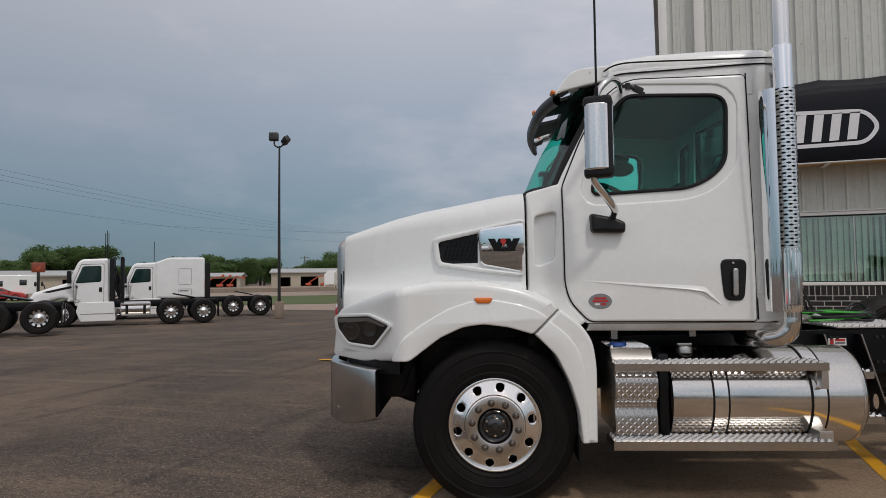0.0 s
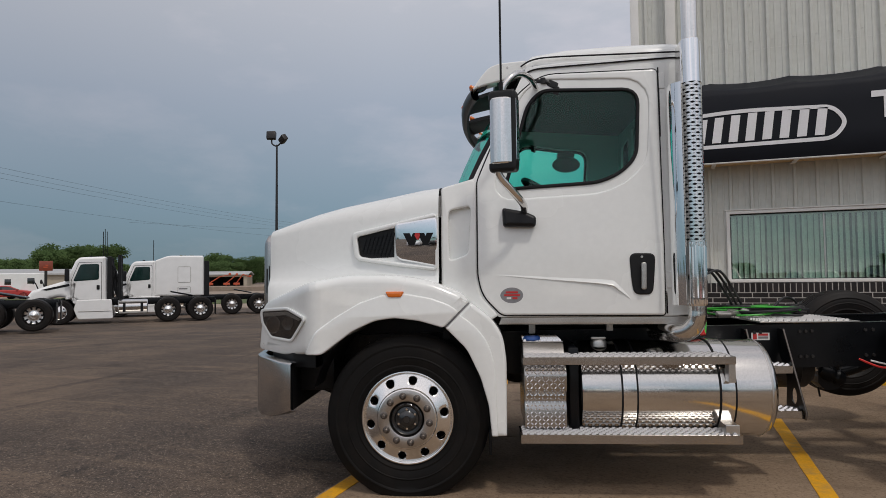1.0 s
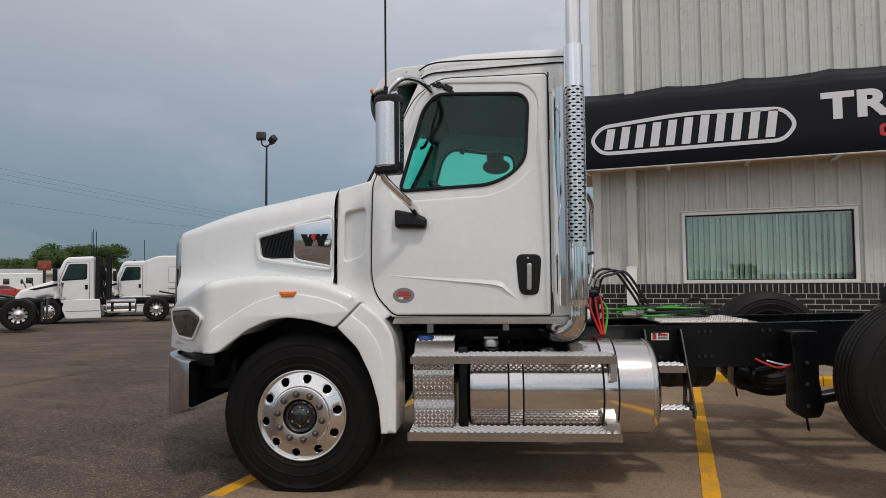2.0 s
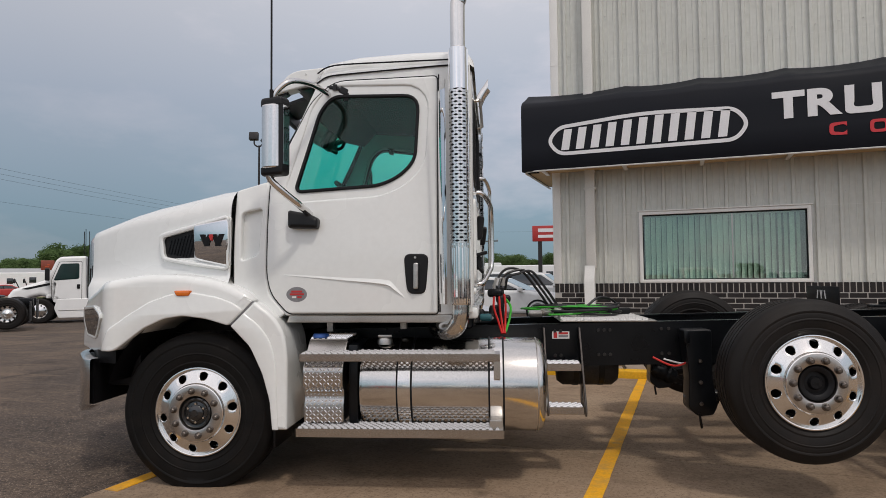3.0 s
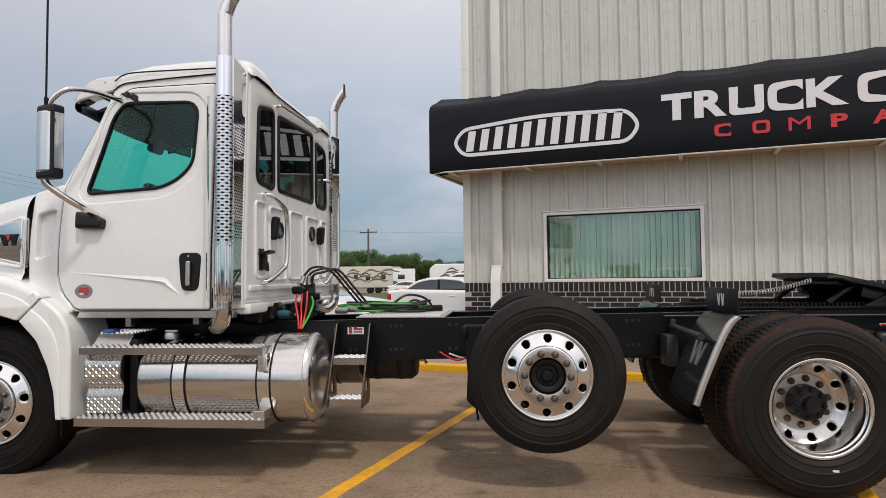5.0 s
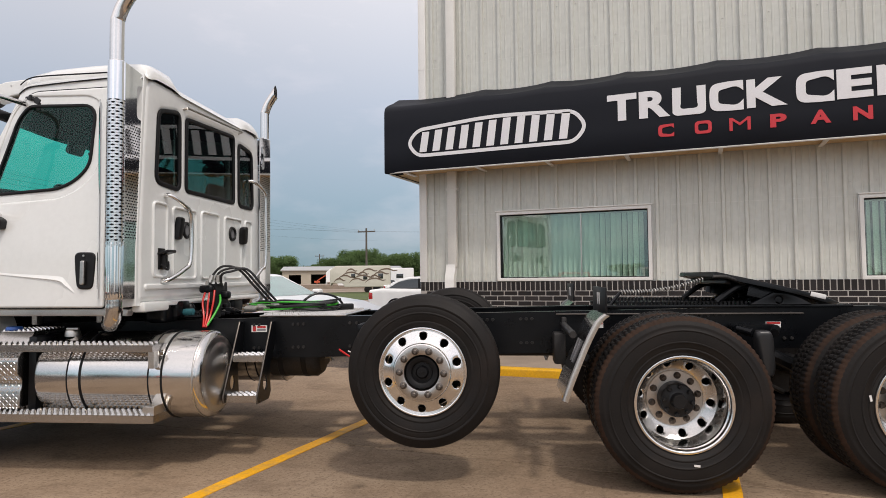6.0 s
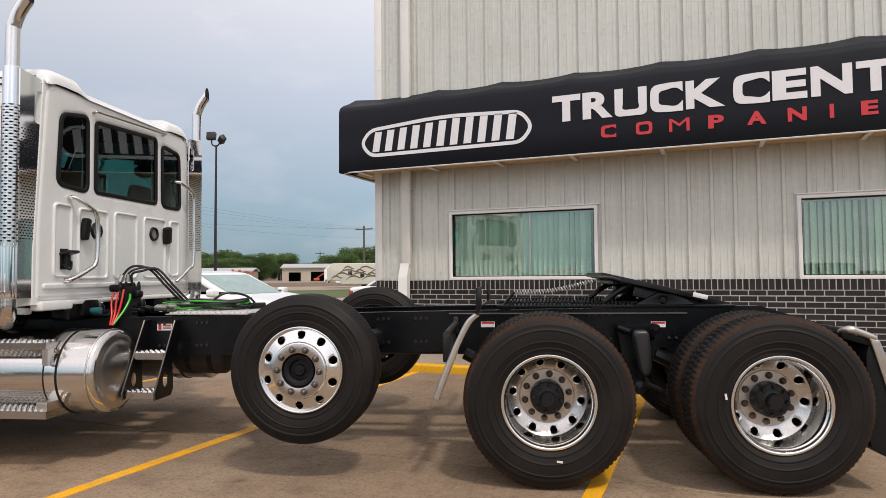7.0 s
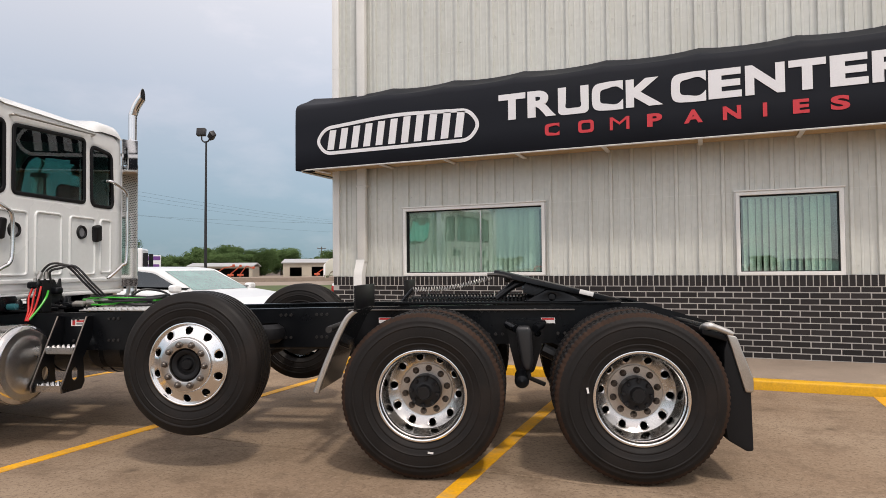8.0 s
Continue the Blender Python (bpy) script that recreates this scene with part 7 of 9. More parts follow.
        part("axle_spring", lathe([(0.08, 0.0), (0.12, 0.03), (0.13, 0.07), (0.12, 0.11), (0.08, 0.14)], 20, "z"), GASKET, truck, at=pose(3.95, y, 0.76))
        part("bell_hanger", join(slab(rounded([(5.72, 0.93), (6.02, 0.93), (5.97, 0.72), (5.92, 0.56), (5.80, 0.56), (5.76, 0.72)], 0.03, 3), [circle(5.95, 0.84, 0.025, 10)], CY + s * 0.44, CY + s * 0.56, 0.012), tube([(5.74, CY + s * 0.60, 0.905), (5.80, CY + s * 0.70, 0.885)], 0.028, 10), tube([(5.98, CY + s * 0.60, 0.905), (5.93, CY + s * 0.70, 0.885)], 0.028, 10), moved(lathe([(0.0001, -0.14), (0.042, -0.13), (0.050, -0.10), (0.050, 0.12)], 20), pose(5.835, CY + s * 0.62, 0.53, 0, 0, 0 if s < 0 else 180))), CHASSIS, truck, "black suspension hanger")
        part("damper", slab(rounded([(5.795, 0.87), (5.81, 0.905), (5.89, 0.905), (5.905, 0.87), (5.915, 0.66), (5.90, 0.61), (5.865, 0.60), (5.835, 0.63)], [0.02, 0.02, 0.02, 0.02, 0.03, 0.03, 0.02, 0.03], 4), [], CY + s * 0.76, CY + s * 0.68, 0.022), DAMPER, truck, "dark grey suspension damper")
        part("damper_fork", tube([(5.87, CY + s * 0.71, 0.62), (5.89, CY + s * 0.71, 0.55), (5.99, CY + s * 0.66, 0.50)], 0.016, 8), DARKMETAL, truck)
        # front quarter fender of the drive tyres
        line = spline([(4.785, 0, 1.04), (4.735, 0, 0.995), (4.674, 0, 0.881), (4.615, 0, 0.745), (4.569, 0, 0.631), (4.533, 0, 0.53)], 4)
        rows = [[(p.x, CY + s * 0.62, p.z), (p.x, CY + s * 1.19, p.z), (p.x + 0.012, CY + s * 1.19, p.z - 0.004), (p.x + 0.012, CY + s * 0.62, p.z - 0.004)] for p in line]
        qf = part("quarter_fender", loft(rows), GLOSS_BLACK, truck, "glossy black quarter fender ahead of the drive tyres", smooth=50)
        edge = [[(p.x - 0.012, CY + s * 1.185, p.z + 0.004), (p.x - 0.010, CY + s * 1.203, p.z + 0.004), (p.x + 0.004, CY + s * 1.210, p.z), (p.x + 0.022, CY + s * 1.203, p.z - 0.008), (p.x + 0.024, CY + s * 1.185, p.z - 0.008), (p.x - 0.012, CY + s * 1.185, p.z + 0.004)] for p in line]
        part("fender_edge", loft(edge), CASTGREY, qf, "rolled pale fender edge", smooth=60)
        # pale zigzag mark across the panel
        hi, lo, nrm = Vector((4.668, 0, 0.867)), Vector((4.608, 0, 0.730)), Vector((-0.9, 0, 0.44))
        marks = ((0.80, 0.85), (0.89, 0.855), (0.90, 0.95), (1.0, 0.955))
        for ya, yb in marks:
            bm = bmesh.new()
            ring = [hi + nrm * 0.006 + Vector((0, CY + s * ya, 0)), hi + nrm * 0.006 + Vector((0, CY + s * (ya + 0.022), 0)), lo + nrm * 0.006 + Vector((0, CY + s * (yb + 0.022), 0)), lo + nrm * 0.006 + Vector((0, CY + s * yb, 0))]
            front = [bm.verts.new(q) for q in ring]
            rear = [bm.verts.new(q - nrm * 0.012) for q in ring]
            bm.faces.new(front)
            bm.faces.new(rear[::-1])
            for k in range(4):
                bm.faces.new((front[k - 1], front[k], rear[k], rear[k - 1]))
            part("fender_mark", bm, DECAL_GREY, qf, "pale slanted bar")
        flap = part("fender_flap", box((4.784, min(CY + s * 0.64, CY + s * 1.19), 1.045), (4.796, max(CY + s * 0.64, CY + s * 1.19), 1.20), 0.004), GASKET, truck, "black rubber fender flap")
        for yy, sl in ((0.86, -1), (0.90, 1), (0.93, -1), (0.97, 1)):
            part("flap_mark", slab([(CY + s * yy, 1.165), (CY + s * (yy + 0.015), 1.165), (CY + s * (yy + 0.015) + 0.018 * sl, 1.09), (CY + s * yy + 0.018 * sl, 1.09)], [], 4.781, 4.784, 0, "yz"), DECAL_WHITE, flap)
        part("fender_post", join(tube([(4.60, CY + s * 0.43, 0.93), (4.60, CY + s * 1.12, 0.915)], 0.022, 10), box((4.585, min(CY + s * 0.43, CY + s * 0.50), 0.86), (4.62, max(CY + s * 0.43, CY + s * 0.50), 0.98), 0.008)), DARKMETAL, truck, "dark fender support post")
        part("post_bracket", box((4.52, min(CY + s * 0.45, CY + s * 0.63), 0.67), (4.60, max(CY + s * 0.45, CY + s * 0.63), 0.88), 0.012), DARKMETAL, truck)
        # rear flap
        part("flap_bracket", join(tube([(6.90, CY + s * 0.43, 0.93), (6.93, CY + s * 0.70, 0.93), (6.96, CY + s * 1.10, 0.925)], 0.024, 10, 4), slab(rounded([(6.905, 0.935), (7.098, 0.882), (7.188, 0.635), (7.188, 0.556), (7.136, 0.556), (7.052, 0.85), (6.905, 0.895)], 0.012, 3), [], CY + s * 1.140, CY + s * 0.60, 0.006)), CHASSIS, truck, "black mud flap hanger")
        part("hanger_rod", tube([(6.925, CY + s * 1.09, 0.925), (6.935, CY + s * 1.145, 0.945), (6.98, CY + s * 1.150, 0.938), (7.08, CY + s * 1.150, 0.897)], [0.022, 0.024, 0.020, 0.016], 10, 4), CASTGREY, truck, "pale bent hanger rod")
        part("hanger_edge", slab(rounded([(7.040, 0.902), (7.100, 0.884), (7.190, 0.637), (7.190, 0.554), (7.142, 0.554), (7.062, 0.84)], 0.012, 3), [], CY + s * 1.165, CY + s * 1.141, 0.008), BRUSHED, truck, "bright bent edge of the flap hanger")
        part("mud_flap", slab(rounded([(7.05, 0.86), (7.178, 0.60), (7.186, 0.21), (7.150, 0.205), (7.04, 0.27), (7.02, 0.40), (7.03, 0.80)], 0.012, 3), [], CY + s * 1.15, CY + s * 0.58, 0.006), GASKET, truck, "black rubber mud flap")


running_gear()


def fifth_wheel():
    zt = rail_top(5.6)
    for s in (-1, 1):
        y = CY + s * 0.40
        rack = [box((4.90, y - 0.05, zt + 0.0), (6.55, y + 0.05, zt + 0.02), 0.003)]
        for k in range(34):
            rack.append(box((4.98 + k * 0.028, y - 0.03, zt + 0.02), (4.994 + k * 0.028, y + 0.03, zt + 0.045)))
        part("slide_rail", join(*rack), CHASSIS, truck, "black toothed slider rail")
    plate = rounded([(5.57, -0.43), (5.62, -0.45), (5.90, -0.50), (6.10, -0.48), (6.42, -0.30), (6.55, -0.14), (6.55, -0.10), (6.18, -0.05), (6.12, 0.03), (6.18, 0.11), (6.55, 0.16), (6.55, 0.20), (6.42, 0.36), (6.10, 0.54), (5.90, 0.56), (5.62, 0.51), (5.57, 0.49)], 0.03, 3)
    p = slab(plate, [], 0.012, -0.022, 0.006, "xy", 2)
    skirt = join(slab(rounded([(5.80, -0.44), (6.15, -0.42), (6.34, -0.27), (6.34, -0.22), (6.10, -0.34), (5.84, -0.36)], 0.02, 2), [], -0.02, -0.10, 0.01, "xy", 2), slab(rounded([(5.80, 0.50), (6.15, 0.48), (6.34, 0.33), (6.34, 0.28), (6.10, 0.40), (5.84, 0.42)], 0.02, 2), [], -0.02, -0.10, 0.01, "xy", 2), box((5.66, -0.40, -0.055), (5.70, 0.46, -0.02), 0.008))
    tilt = Matrix.Translation((6.11, 0, 1.165)) @ Matrix.Rotation(radians(13.6), 4, "Y") @ Matrix.Translation((-6.05, 0, 0))
    part("fifth_wheel", moved(join(p, skirt), tilt), CHASSIS, truck, "black greasy fifth wheel plate, tilted back")
    for s in (-1, 1):
        y = CY + s * 0.42
        part("plate_stand", slab([(5.86, zt + 0.02), (6.28, zt + 0.02), (6.14, 1.14), (6.02, 1.15)], [circle(6.06, 1.09, 0.025, 12)], y - 0.05, y + 0.05, 0.01, both=True), CHASSIS, truck, "black fifth wheel pivot stand")
        part("plate_brace", tube([(5.66, y, zt + 0.04), (5.80, y, zt + 0.14), (5.92, y, 1.20)], 0.022, 8, 3), CHASSIS, truck)
    part("release_handle", tube([(5.60, -0.52, 1.255), (5.70, -0.50, 1.25), (5.85, -0.40, 1.20)], 0.012, 8, 3), DARKMETAL, truck)
    part("plate_label", moved(moved(box((-0.05, -0.003, -0.016), (0.05, 0.003, 0.016), 0.003), pose(6.245, -0.475, 0.002)), tilt), DECAL_WHITE, truck)
    # coiled line from the rail post to the plate
    pts = []
    a, b = Vector((5.02, -0.30, rail_top(5) + 0.12)), Vector((5.62, -0.25, 1.235))
    for k in range(30 * 10 + 1):
        t = k / 300
        c = a.lerp(b, t) + Vector((0, 0, -0.03 * math.sin(math.pi * t)))
        an = 2 * math.pi * k / 10
        pts.append(c + Vector((0, math.cos(an), math.sin(an))) * 0.017)
    part("coil_spring", tube(pts, 0.0035, 5), BRUSHED, truck, "thin coiled metal spring line")
    part("spring_post", join(tube([(4.93, -0.32, rail_top(5)), (4.97, -0.32, rail_top(5) + 0.06), (5.02, -0.30, rail_top(5) + 0.12)], 0.012, 8, 3), box((4.92, -0.36, rail_top(5)), (5.0, -0.28, rail_top(5) + 0.02))), CHASSIS, truck)


fifth_wheel()


def hoses():
    z = rail_top(2.3)
    # glad-hand bracket behind the cab
    part("hose_stand", join(box((1.92, -0.30, z), (1.97, -0.20, z + 0.26), 0.006), slab(rounded([(-0.34, z + 0.10), (-0.06, z + 0.10), (-0.08, z + 0.28), (-0.12, z + 0.20), (-0.16, z + 0.27), (-0.24, z + 0.25), (-0.34, z + 0.20)], 0.02, 2), [], 1.94, 1.96, 0.003, "yz")), BLACK, truck, "black air line bracket plate")
    part("gladhand", join(moved(box((-0.05, -0.04, -0.03), (0.06, 0.04, 0.03), 0.02, 3), pose(1.90, -0.30, z + 0.22)), moved(box((-0.05, -0.04, -0.03), (0.06, 0.04, 0.03), 0.02, 3), pose(1.96, -0.16, z + 0.17))), CHASSIS, truck, "black gladhand couplings")
    part("fittings", lathe([(0.0001, 0.0), (0.012, 0.0), (0.012, 0.03), (0.0001, 0.03)], 10, "z"), CASTGREY, truck, at=pose(1.90, -0.30, z + 0.25))
    for dy, mt in ((0.0, RED_HOSE), (0.035, RED_HOSE), (0.07, RED_HOSE)):
        part("air_hose", tube([(1.90 + dy, -0.32, z + 0.21), (1.895 + dy * 1.2, -0.36, z + 0.12), (1.925 + dy * 0.7, -0.40, z + 0.02), (1.95 + dy * 0.3, -0.46, z - 0.06)], 0.008, 8, 5), mt, truck, "red air hose")
    part("air_hose", tube([(1.985, -0.26, z + 0.17), (2.015, -0.32, z + 0.12), (2.005, -0.38, z + 0.04), (1.975, -0.45, z - 0.05)], 0.0085, 8, 5), GREEN_HOSE, truck, "green air hose")
    for k, (dx, r) in enumerate(((0.0, 0.0095), (0.035, 0.009), (0.07, 0.0095))):
        part("air_hose", tube([(1.91 + dx, -0.28 + 0.03 * k, z + 0.24), (1.93 + dx, -0.26, z + 0.33), (2.00 + dx, -0.24, z + 0.395 - 0.02 * k), (2.11 + dx, -0.20, z + 0.37), (2.23 + dx, -0.14, z + 0.22), (2.34 + dx, -0.05, z + 0.08), (2.48 + dx, 0.04, z + 0.045), (2.66, 0.02 + 0.05 * k, z + 0.04)], r, 8, 5), BLACK_HOSE, truck, "black looped air hose")
    part("fitting", join(tube([(1.91, -0.28, z + 0.27), (1.925, -0.265, z + 0.325)], 0.02, 8), tube([(1.96, -0.25, z + 0.27), (1.965, -0.25, z + 0.33)], 0.02, 8)), CASTGREY, truck, "metal hose sleeves")

    def coil(cx, cy, rx, ry, turns, mt, r, dz, seed, name):
        rr = random.Random(seed)
        pts = []
        for k in range(turns * 14 + 1):
            a = 2 * math.pi * k / 14
            w = 1 + 0.08 * math.sin(2.3 * a + seed)
            pts.append((cx + rx * w * math.cos(a) + rr.uniform(-0.01, 0.01), cy + ry * w * math.sin(a), dz + 0.018 * (k / 14) + 0.012 * math.sin(1.7 * a + seed)))
        part("hose_coil", tube(pts, r, 7, 3), mt, truck, name)

    coil(2.52, 0.02, 0.30, 0.20, 4, BLACK_HOSE, 0.0088, z + 0.040, 1, "coiled black air hose on the deck")
    coil(2.58, 0.06, 0.27, 0.17, 3, BLACK_HOSE, 0.0088, z + 0.058, 7, "coiled black air hose on the deck")
    coil(2.47, 0.05, 0.34, 0.22, 3, GREEN_HOSE, 0.0075, z + 0.05, 4, "coiled green air hose on the deck")
    part("air_hose", tube([(2.58, -0.10, z + 0.10), (2.68, -0.05, z + 0.17), (2.80, 0.05, z + 0.15), (2.86, 0.12, z + 0.08), (2.80, 0.16, z + 0.06)], 0.0095, 8, 5), BLACK_HOSE, truck, "black looped air hose")
    part("plug", moved(box((-0.07, -0.025, -0.025), (0.07, 0.025, 0.025), 0.012), pose(2.88, 0.12, z + 0.06, 0, 0, 20)), BLACK, truck, "black trailer plug")
    part("gladhand", join(*[moved(box((-0.05, -0.03, -0.02), (0.05, 0.03, 0.02), 0.012), pose(2.20 + 0.09 * k, -0.18 + 0.04 * k, z + 0.06 + 0.01 * k, 20, 0, 35 * k)) for k in range(3)]), CASTGREY, truck, "bare metal gladhands")
    # small wiring near the pusher axle
    part("wire", tube([(2.98, -0.44, 0.75), (3.10, -0.50, 0.70), (3.20, -0.52, 0.74), (3.28, -0.48, 0.84)], 0.007, 6, 5), RED_HOSE, truck, "red brake line")
    part("wire", tube([(3.05, -0.45, 0.74), (3.18, -0.52, 0.72), (3.30, -0.50, 0.80), (3.36, -0.46, 0.90)], 0.006, 6, 5), DECAL_WHITE, truck, "white cable")
    # valves and couplings on the cross member behind the cab
    for x, y, h, r, mt in ((1.70, -0.40, 0.15, 0.030, BLACK), (1.80, -0.36, 0.10, 0.040, CHASSIS), (1.88, -0.28, 0.12, 0.028, DARKMETAL), (1.77, -0.10, 0.13, 0.036, BLACK), (1.90, 0.04, 0.11, 0.040, CHASSIS)):
        valve = part("air_valve", join(lathe([(0.0001, 0.0), (r, 0.0), (r, h * 0.45), (r * 0.8, h * 0.5), (r * 0.8, h * 0.8), (r * 0.45, h), (0.0001, h)], 16, "z"), box((-r * 1.7, -r * 0.6, h * 0.12), (r * 1.7, r * 0.6, h * 0.38), 0.006)), mt, truck, "dark air valve", at=pose(x, y, 0.985))
        part("valve_fitting", moved(lathe([(0.0001, -0.018), (0.010, -0.018), (0.010, 0.0), (0.014, 0.0), (0.014, 0.012)], 8), pose(0, -r, h * 0.25)), CASTGREY, valve)
    part("cable_plug", moved(lathe([(0.0001, -0.05), (0.022, -0.05), (0.026, -0.03), (0.026, 0.03), (0.0001, 0.04)], 14, "x"), pose(1.845, -0.46, 1.03)), TEAL_PLASTIC, truck, "teal cable plug")
    part("cab_plumbing", join(*[tube([(1.55 + 0.05 * k, -0.45 + 0.12 * k, 1.02), (1.75 + 0.02 * k, -0.42 + 0.13 * k, 1.0 + 0.02 * (k % 2)), (1.95, -0.30 + 0.10 * k, 0.99)], 0.016, 7, 4) for k in range(6)] + [box((1.62, -0.55, 0.99), (1.80, -0.35, 1.12), 0.03), box((1.60, -0.05, 0.98), (1.78, 0.30, 1.10), 0.03)]), CHASSIS, truck, "dark hoses and brackets under the cab rear")


hoses()

# ---------------------------------------------------------------- cars and far things


def car(name, label, m, paint, profile, cabin, wheelbase=2.75, half=0.90, wr=0.32, tail=True, tall=False):
    """Car heading +x with its rear axle at the origin; profile is the body side, cabin the glass house."""
    c = thing(name, label, "car", m, "cars behind the truck")
    arch = []
    body = rounded(profile, 0.06, 3)
    part("body", slab(body, [], -half, half, 0.10, "xz", 4, True), paint, c, "glossy painted body", smooth=45)
    roof = rounded(cabin, 0.10, 4)
    glass = part("greenhouse", slab(offset(roof, 0.0), [], -half + 0.13, half - 0.13, 0.06, "xz", 4, True), paint, c, "painted roof and pillars", smooth=45)
    lo = offset(roof, 0.075)
    for s in (-1, 1):
        part("side_glass", slab(lo, [], s * (half - 0.124), s * (half - 0.16), 0.004), CAR_GLASS_DARK, glass, "dark side windows")
        mid = [p for p in lo]
        xm = sum(p[0] for p in lo) / len(lo)
        zs = [p[1] for p in lo]
        part("pillar", box((xm - 0.04, min(s * (half - 0.12), s * (half - 0.135)), min(zs)), (xm + 0.04, max(s * (half - 0.12), s * (half - 0.135)), max(zs)), 0.004), GASKET, glass)
        part("side_mirror", box((cabin[1][0] - 0.30, min(s * (half - 0.02), s * (half + 0.16)), cabin[1][1] + 0.0), (cabin[1][0] - 0.14, max(s * (half - 0.02), s * (half + 0.16)), cabin[1][1] + 0.13), 0.04, 3), paint, c)
        part("door_handle", box((1.2, min(s * half, s * (half + 0.02)), 0.80), (1.36, max(s * half, s * (half + 0.02)), 0.825), 0.006), paint, c)
        if tail:
            part("tail_lamp", box((profile[0][0] - 0.01, min(s * (half - 0.20), s * (half + 0.004)), 0.66), (profile[0][0] + 0.16, max(s * (half - 0.20), s * (half + 0.004)), 0.90), 0.03, 3), REDLENS, c, "red tail lamp")
        part("head_lamp", box((profile[-3][0] - 0.25, min(s * (half - 0.35), s * (half - 0.02)), 0.60), (profile[-3][0] - 0.02, max(s * (half - 0.35), s * (half - 0.02)), 0.72), 0.03, 3), CHROME, c)
        for x in (0.0, wheelbase):
            w = part("wheel", join(holed_disc(0.05, 0.20, 5, 0.125, 0.045, -0.01, 0.02), lathe([(0.20, -0.01), (0.215, -0.015), (0.22, 0.0)], 32), lathe([(0.0001, -0.02), (0.05, -0.02), (0.06, 0.0)], 16)), WHEEL_ALLOY, c, "alloy car wheel", at=pose(x, s * (half - 0.01), wr, 0, 0, 0 if s < 0 else 180))
            part("tyre", lathe([(0.21, 0.0), (0.25, -0.012), (0.30, -0.008), (wr, 0.02), (wr, 0.17), (0.22, 0.2)], 32), RUBBER, w)
            part("arch", lathe([(wr + 0.06, -0.016), (wr + 0.005, -0.014), (wr + 0.005, 0.1)], 32), GASKET, c, at=pose(x, s * (half - 0.0), wr + 0.01, 0, 0, 0 if s < 0 else 180))
    # windscreen laid on the front slope of the glass house
    (xa, za), (xb, zb) = cabin[1], cabin[2]
    d = Vector((xb - xa, zb - za)).normalized()
    n = Vector((-d.y, d.x)) * -0.008
    a, b = Vector((xa, za)) + d * 0.07 + n, Vector((xb, zb)) - d * 0.09 + n
    part("windscreen", loft([[(a.x, y, a.y) for y in (-half + 0.20, 0, half - 0.20)], [(b.x, y, b.y) for y in (-half + 0.27, 0, half - 0.27)]]), CAR_SCREEN, glass, "pale green windscreen")
    (xa, za), (xb, zb) = cabin[0], cabin[-1]
    d = Vector((xb - xa, zb - za)).normalized()
    n = Vector((-d.y, d.x)) * 0.008
    a, b = Vector((xa, za)) + d * 0.07 + n, Vector((xb, zb)) - d * 0.09 + n
    part("rear_glass", loft([[(a.x, y, a.y) for y in (-half + 0.20, 0, half - 0.20)], [(b.x, y, b.y) for y in (-half + 0.27, 0, half - 0.27)]]), CAR_GLASS_DARK, glass, "dark rear window")
    return c


FLEET_GLASS = surface("green_fleet_window", (0.008, 0.026, 0.023), 0.10, vary=0.3, scale=3, spec=0.35)
CAR_GLASS_DARK = surface("dark_car_window", (0.02, 0.024, 0.026), 0.06, vary=0.1, coat=1.0)
CAR_SCREEN = surface("pale_car_windscreen", (0.13, 0.28, 0.235), 0.05, vary=0.35, scale=4, coat=1.0)
SEDAN = [(-1.02, 0.35), (-1.08, 0.62), (-1.03, 0.98), (-0.55, 1.03), (2.35, 0.99), (3.15, 0.86), (3.62, 0.70), (3.70, 0.45), (3.62, 0.26), (-0.9, 0.26)]
CABIN = [(-0.62, 0.97), (2.42, 0.95), (1.50, 1.37), (0.95, 1.42), (0.40, 1.40), (0.0, 1.31)]
COMPACT = [(-0.84, 0.35), (-0.90, 0.62), (-0.86, 0.98), (-0.45, 1.02), (2.05, 0.98), (2.95, 0.86), (3.42, 0.70), (3.50, 0.45), (3.42, 0.26), (-0.75, 0.26)]
COMPACT_CABIN = [(-0.60, 0.97), (2.02, 0.95), (1.12, 1.36), (0.62, 1.41), (0.15, 1.39), (-0.25, 1.29)]
SUV = [(-0.95, 0.40), (-1.0, 0.75), (-0.95, 1.08), (2.3, 1.08), (3.25, 1.0), (3.55, 0.80), (3.60, 0.5), (3.5, 0.34), (-0.85, 0.34)]
SUVCAB = [(-0.92, 1.04), (2.42, 1.02), (1.65, 1.55), (0.8, 1.62), (-0.5, 1.59), (-0.85, 1.46)]
car("sedan", "white sedan parked nose to the building", pose(-5.25, 21.0, -0.13), WHITE_FAR, SEDAN, CABIN)
car("sedan", "white sedan with pale windscreen parked near the wall", pose(-4.75, 11.0, -0.02), WHITE_FAR, COMPACT, COMPACT_CABIN)
car("sport_utility", "white sport utility parked behind the sedan", pose(-5.0, 25.4, -0.14), WHITE_FAR, SUV, SUVCAB)
car("sport_utility", "white sport utility parked farther back", pose(-6.6, 30.0, -0.17), WHITE_FAR, SUV, SUVCAB)


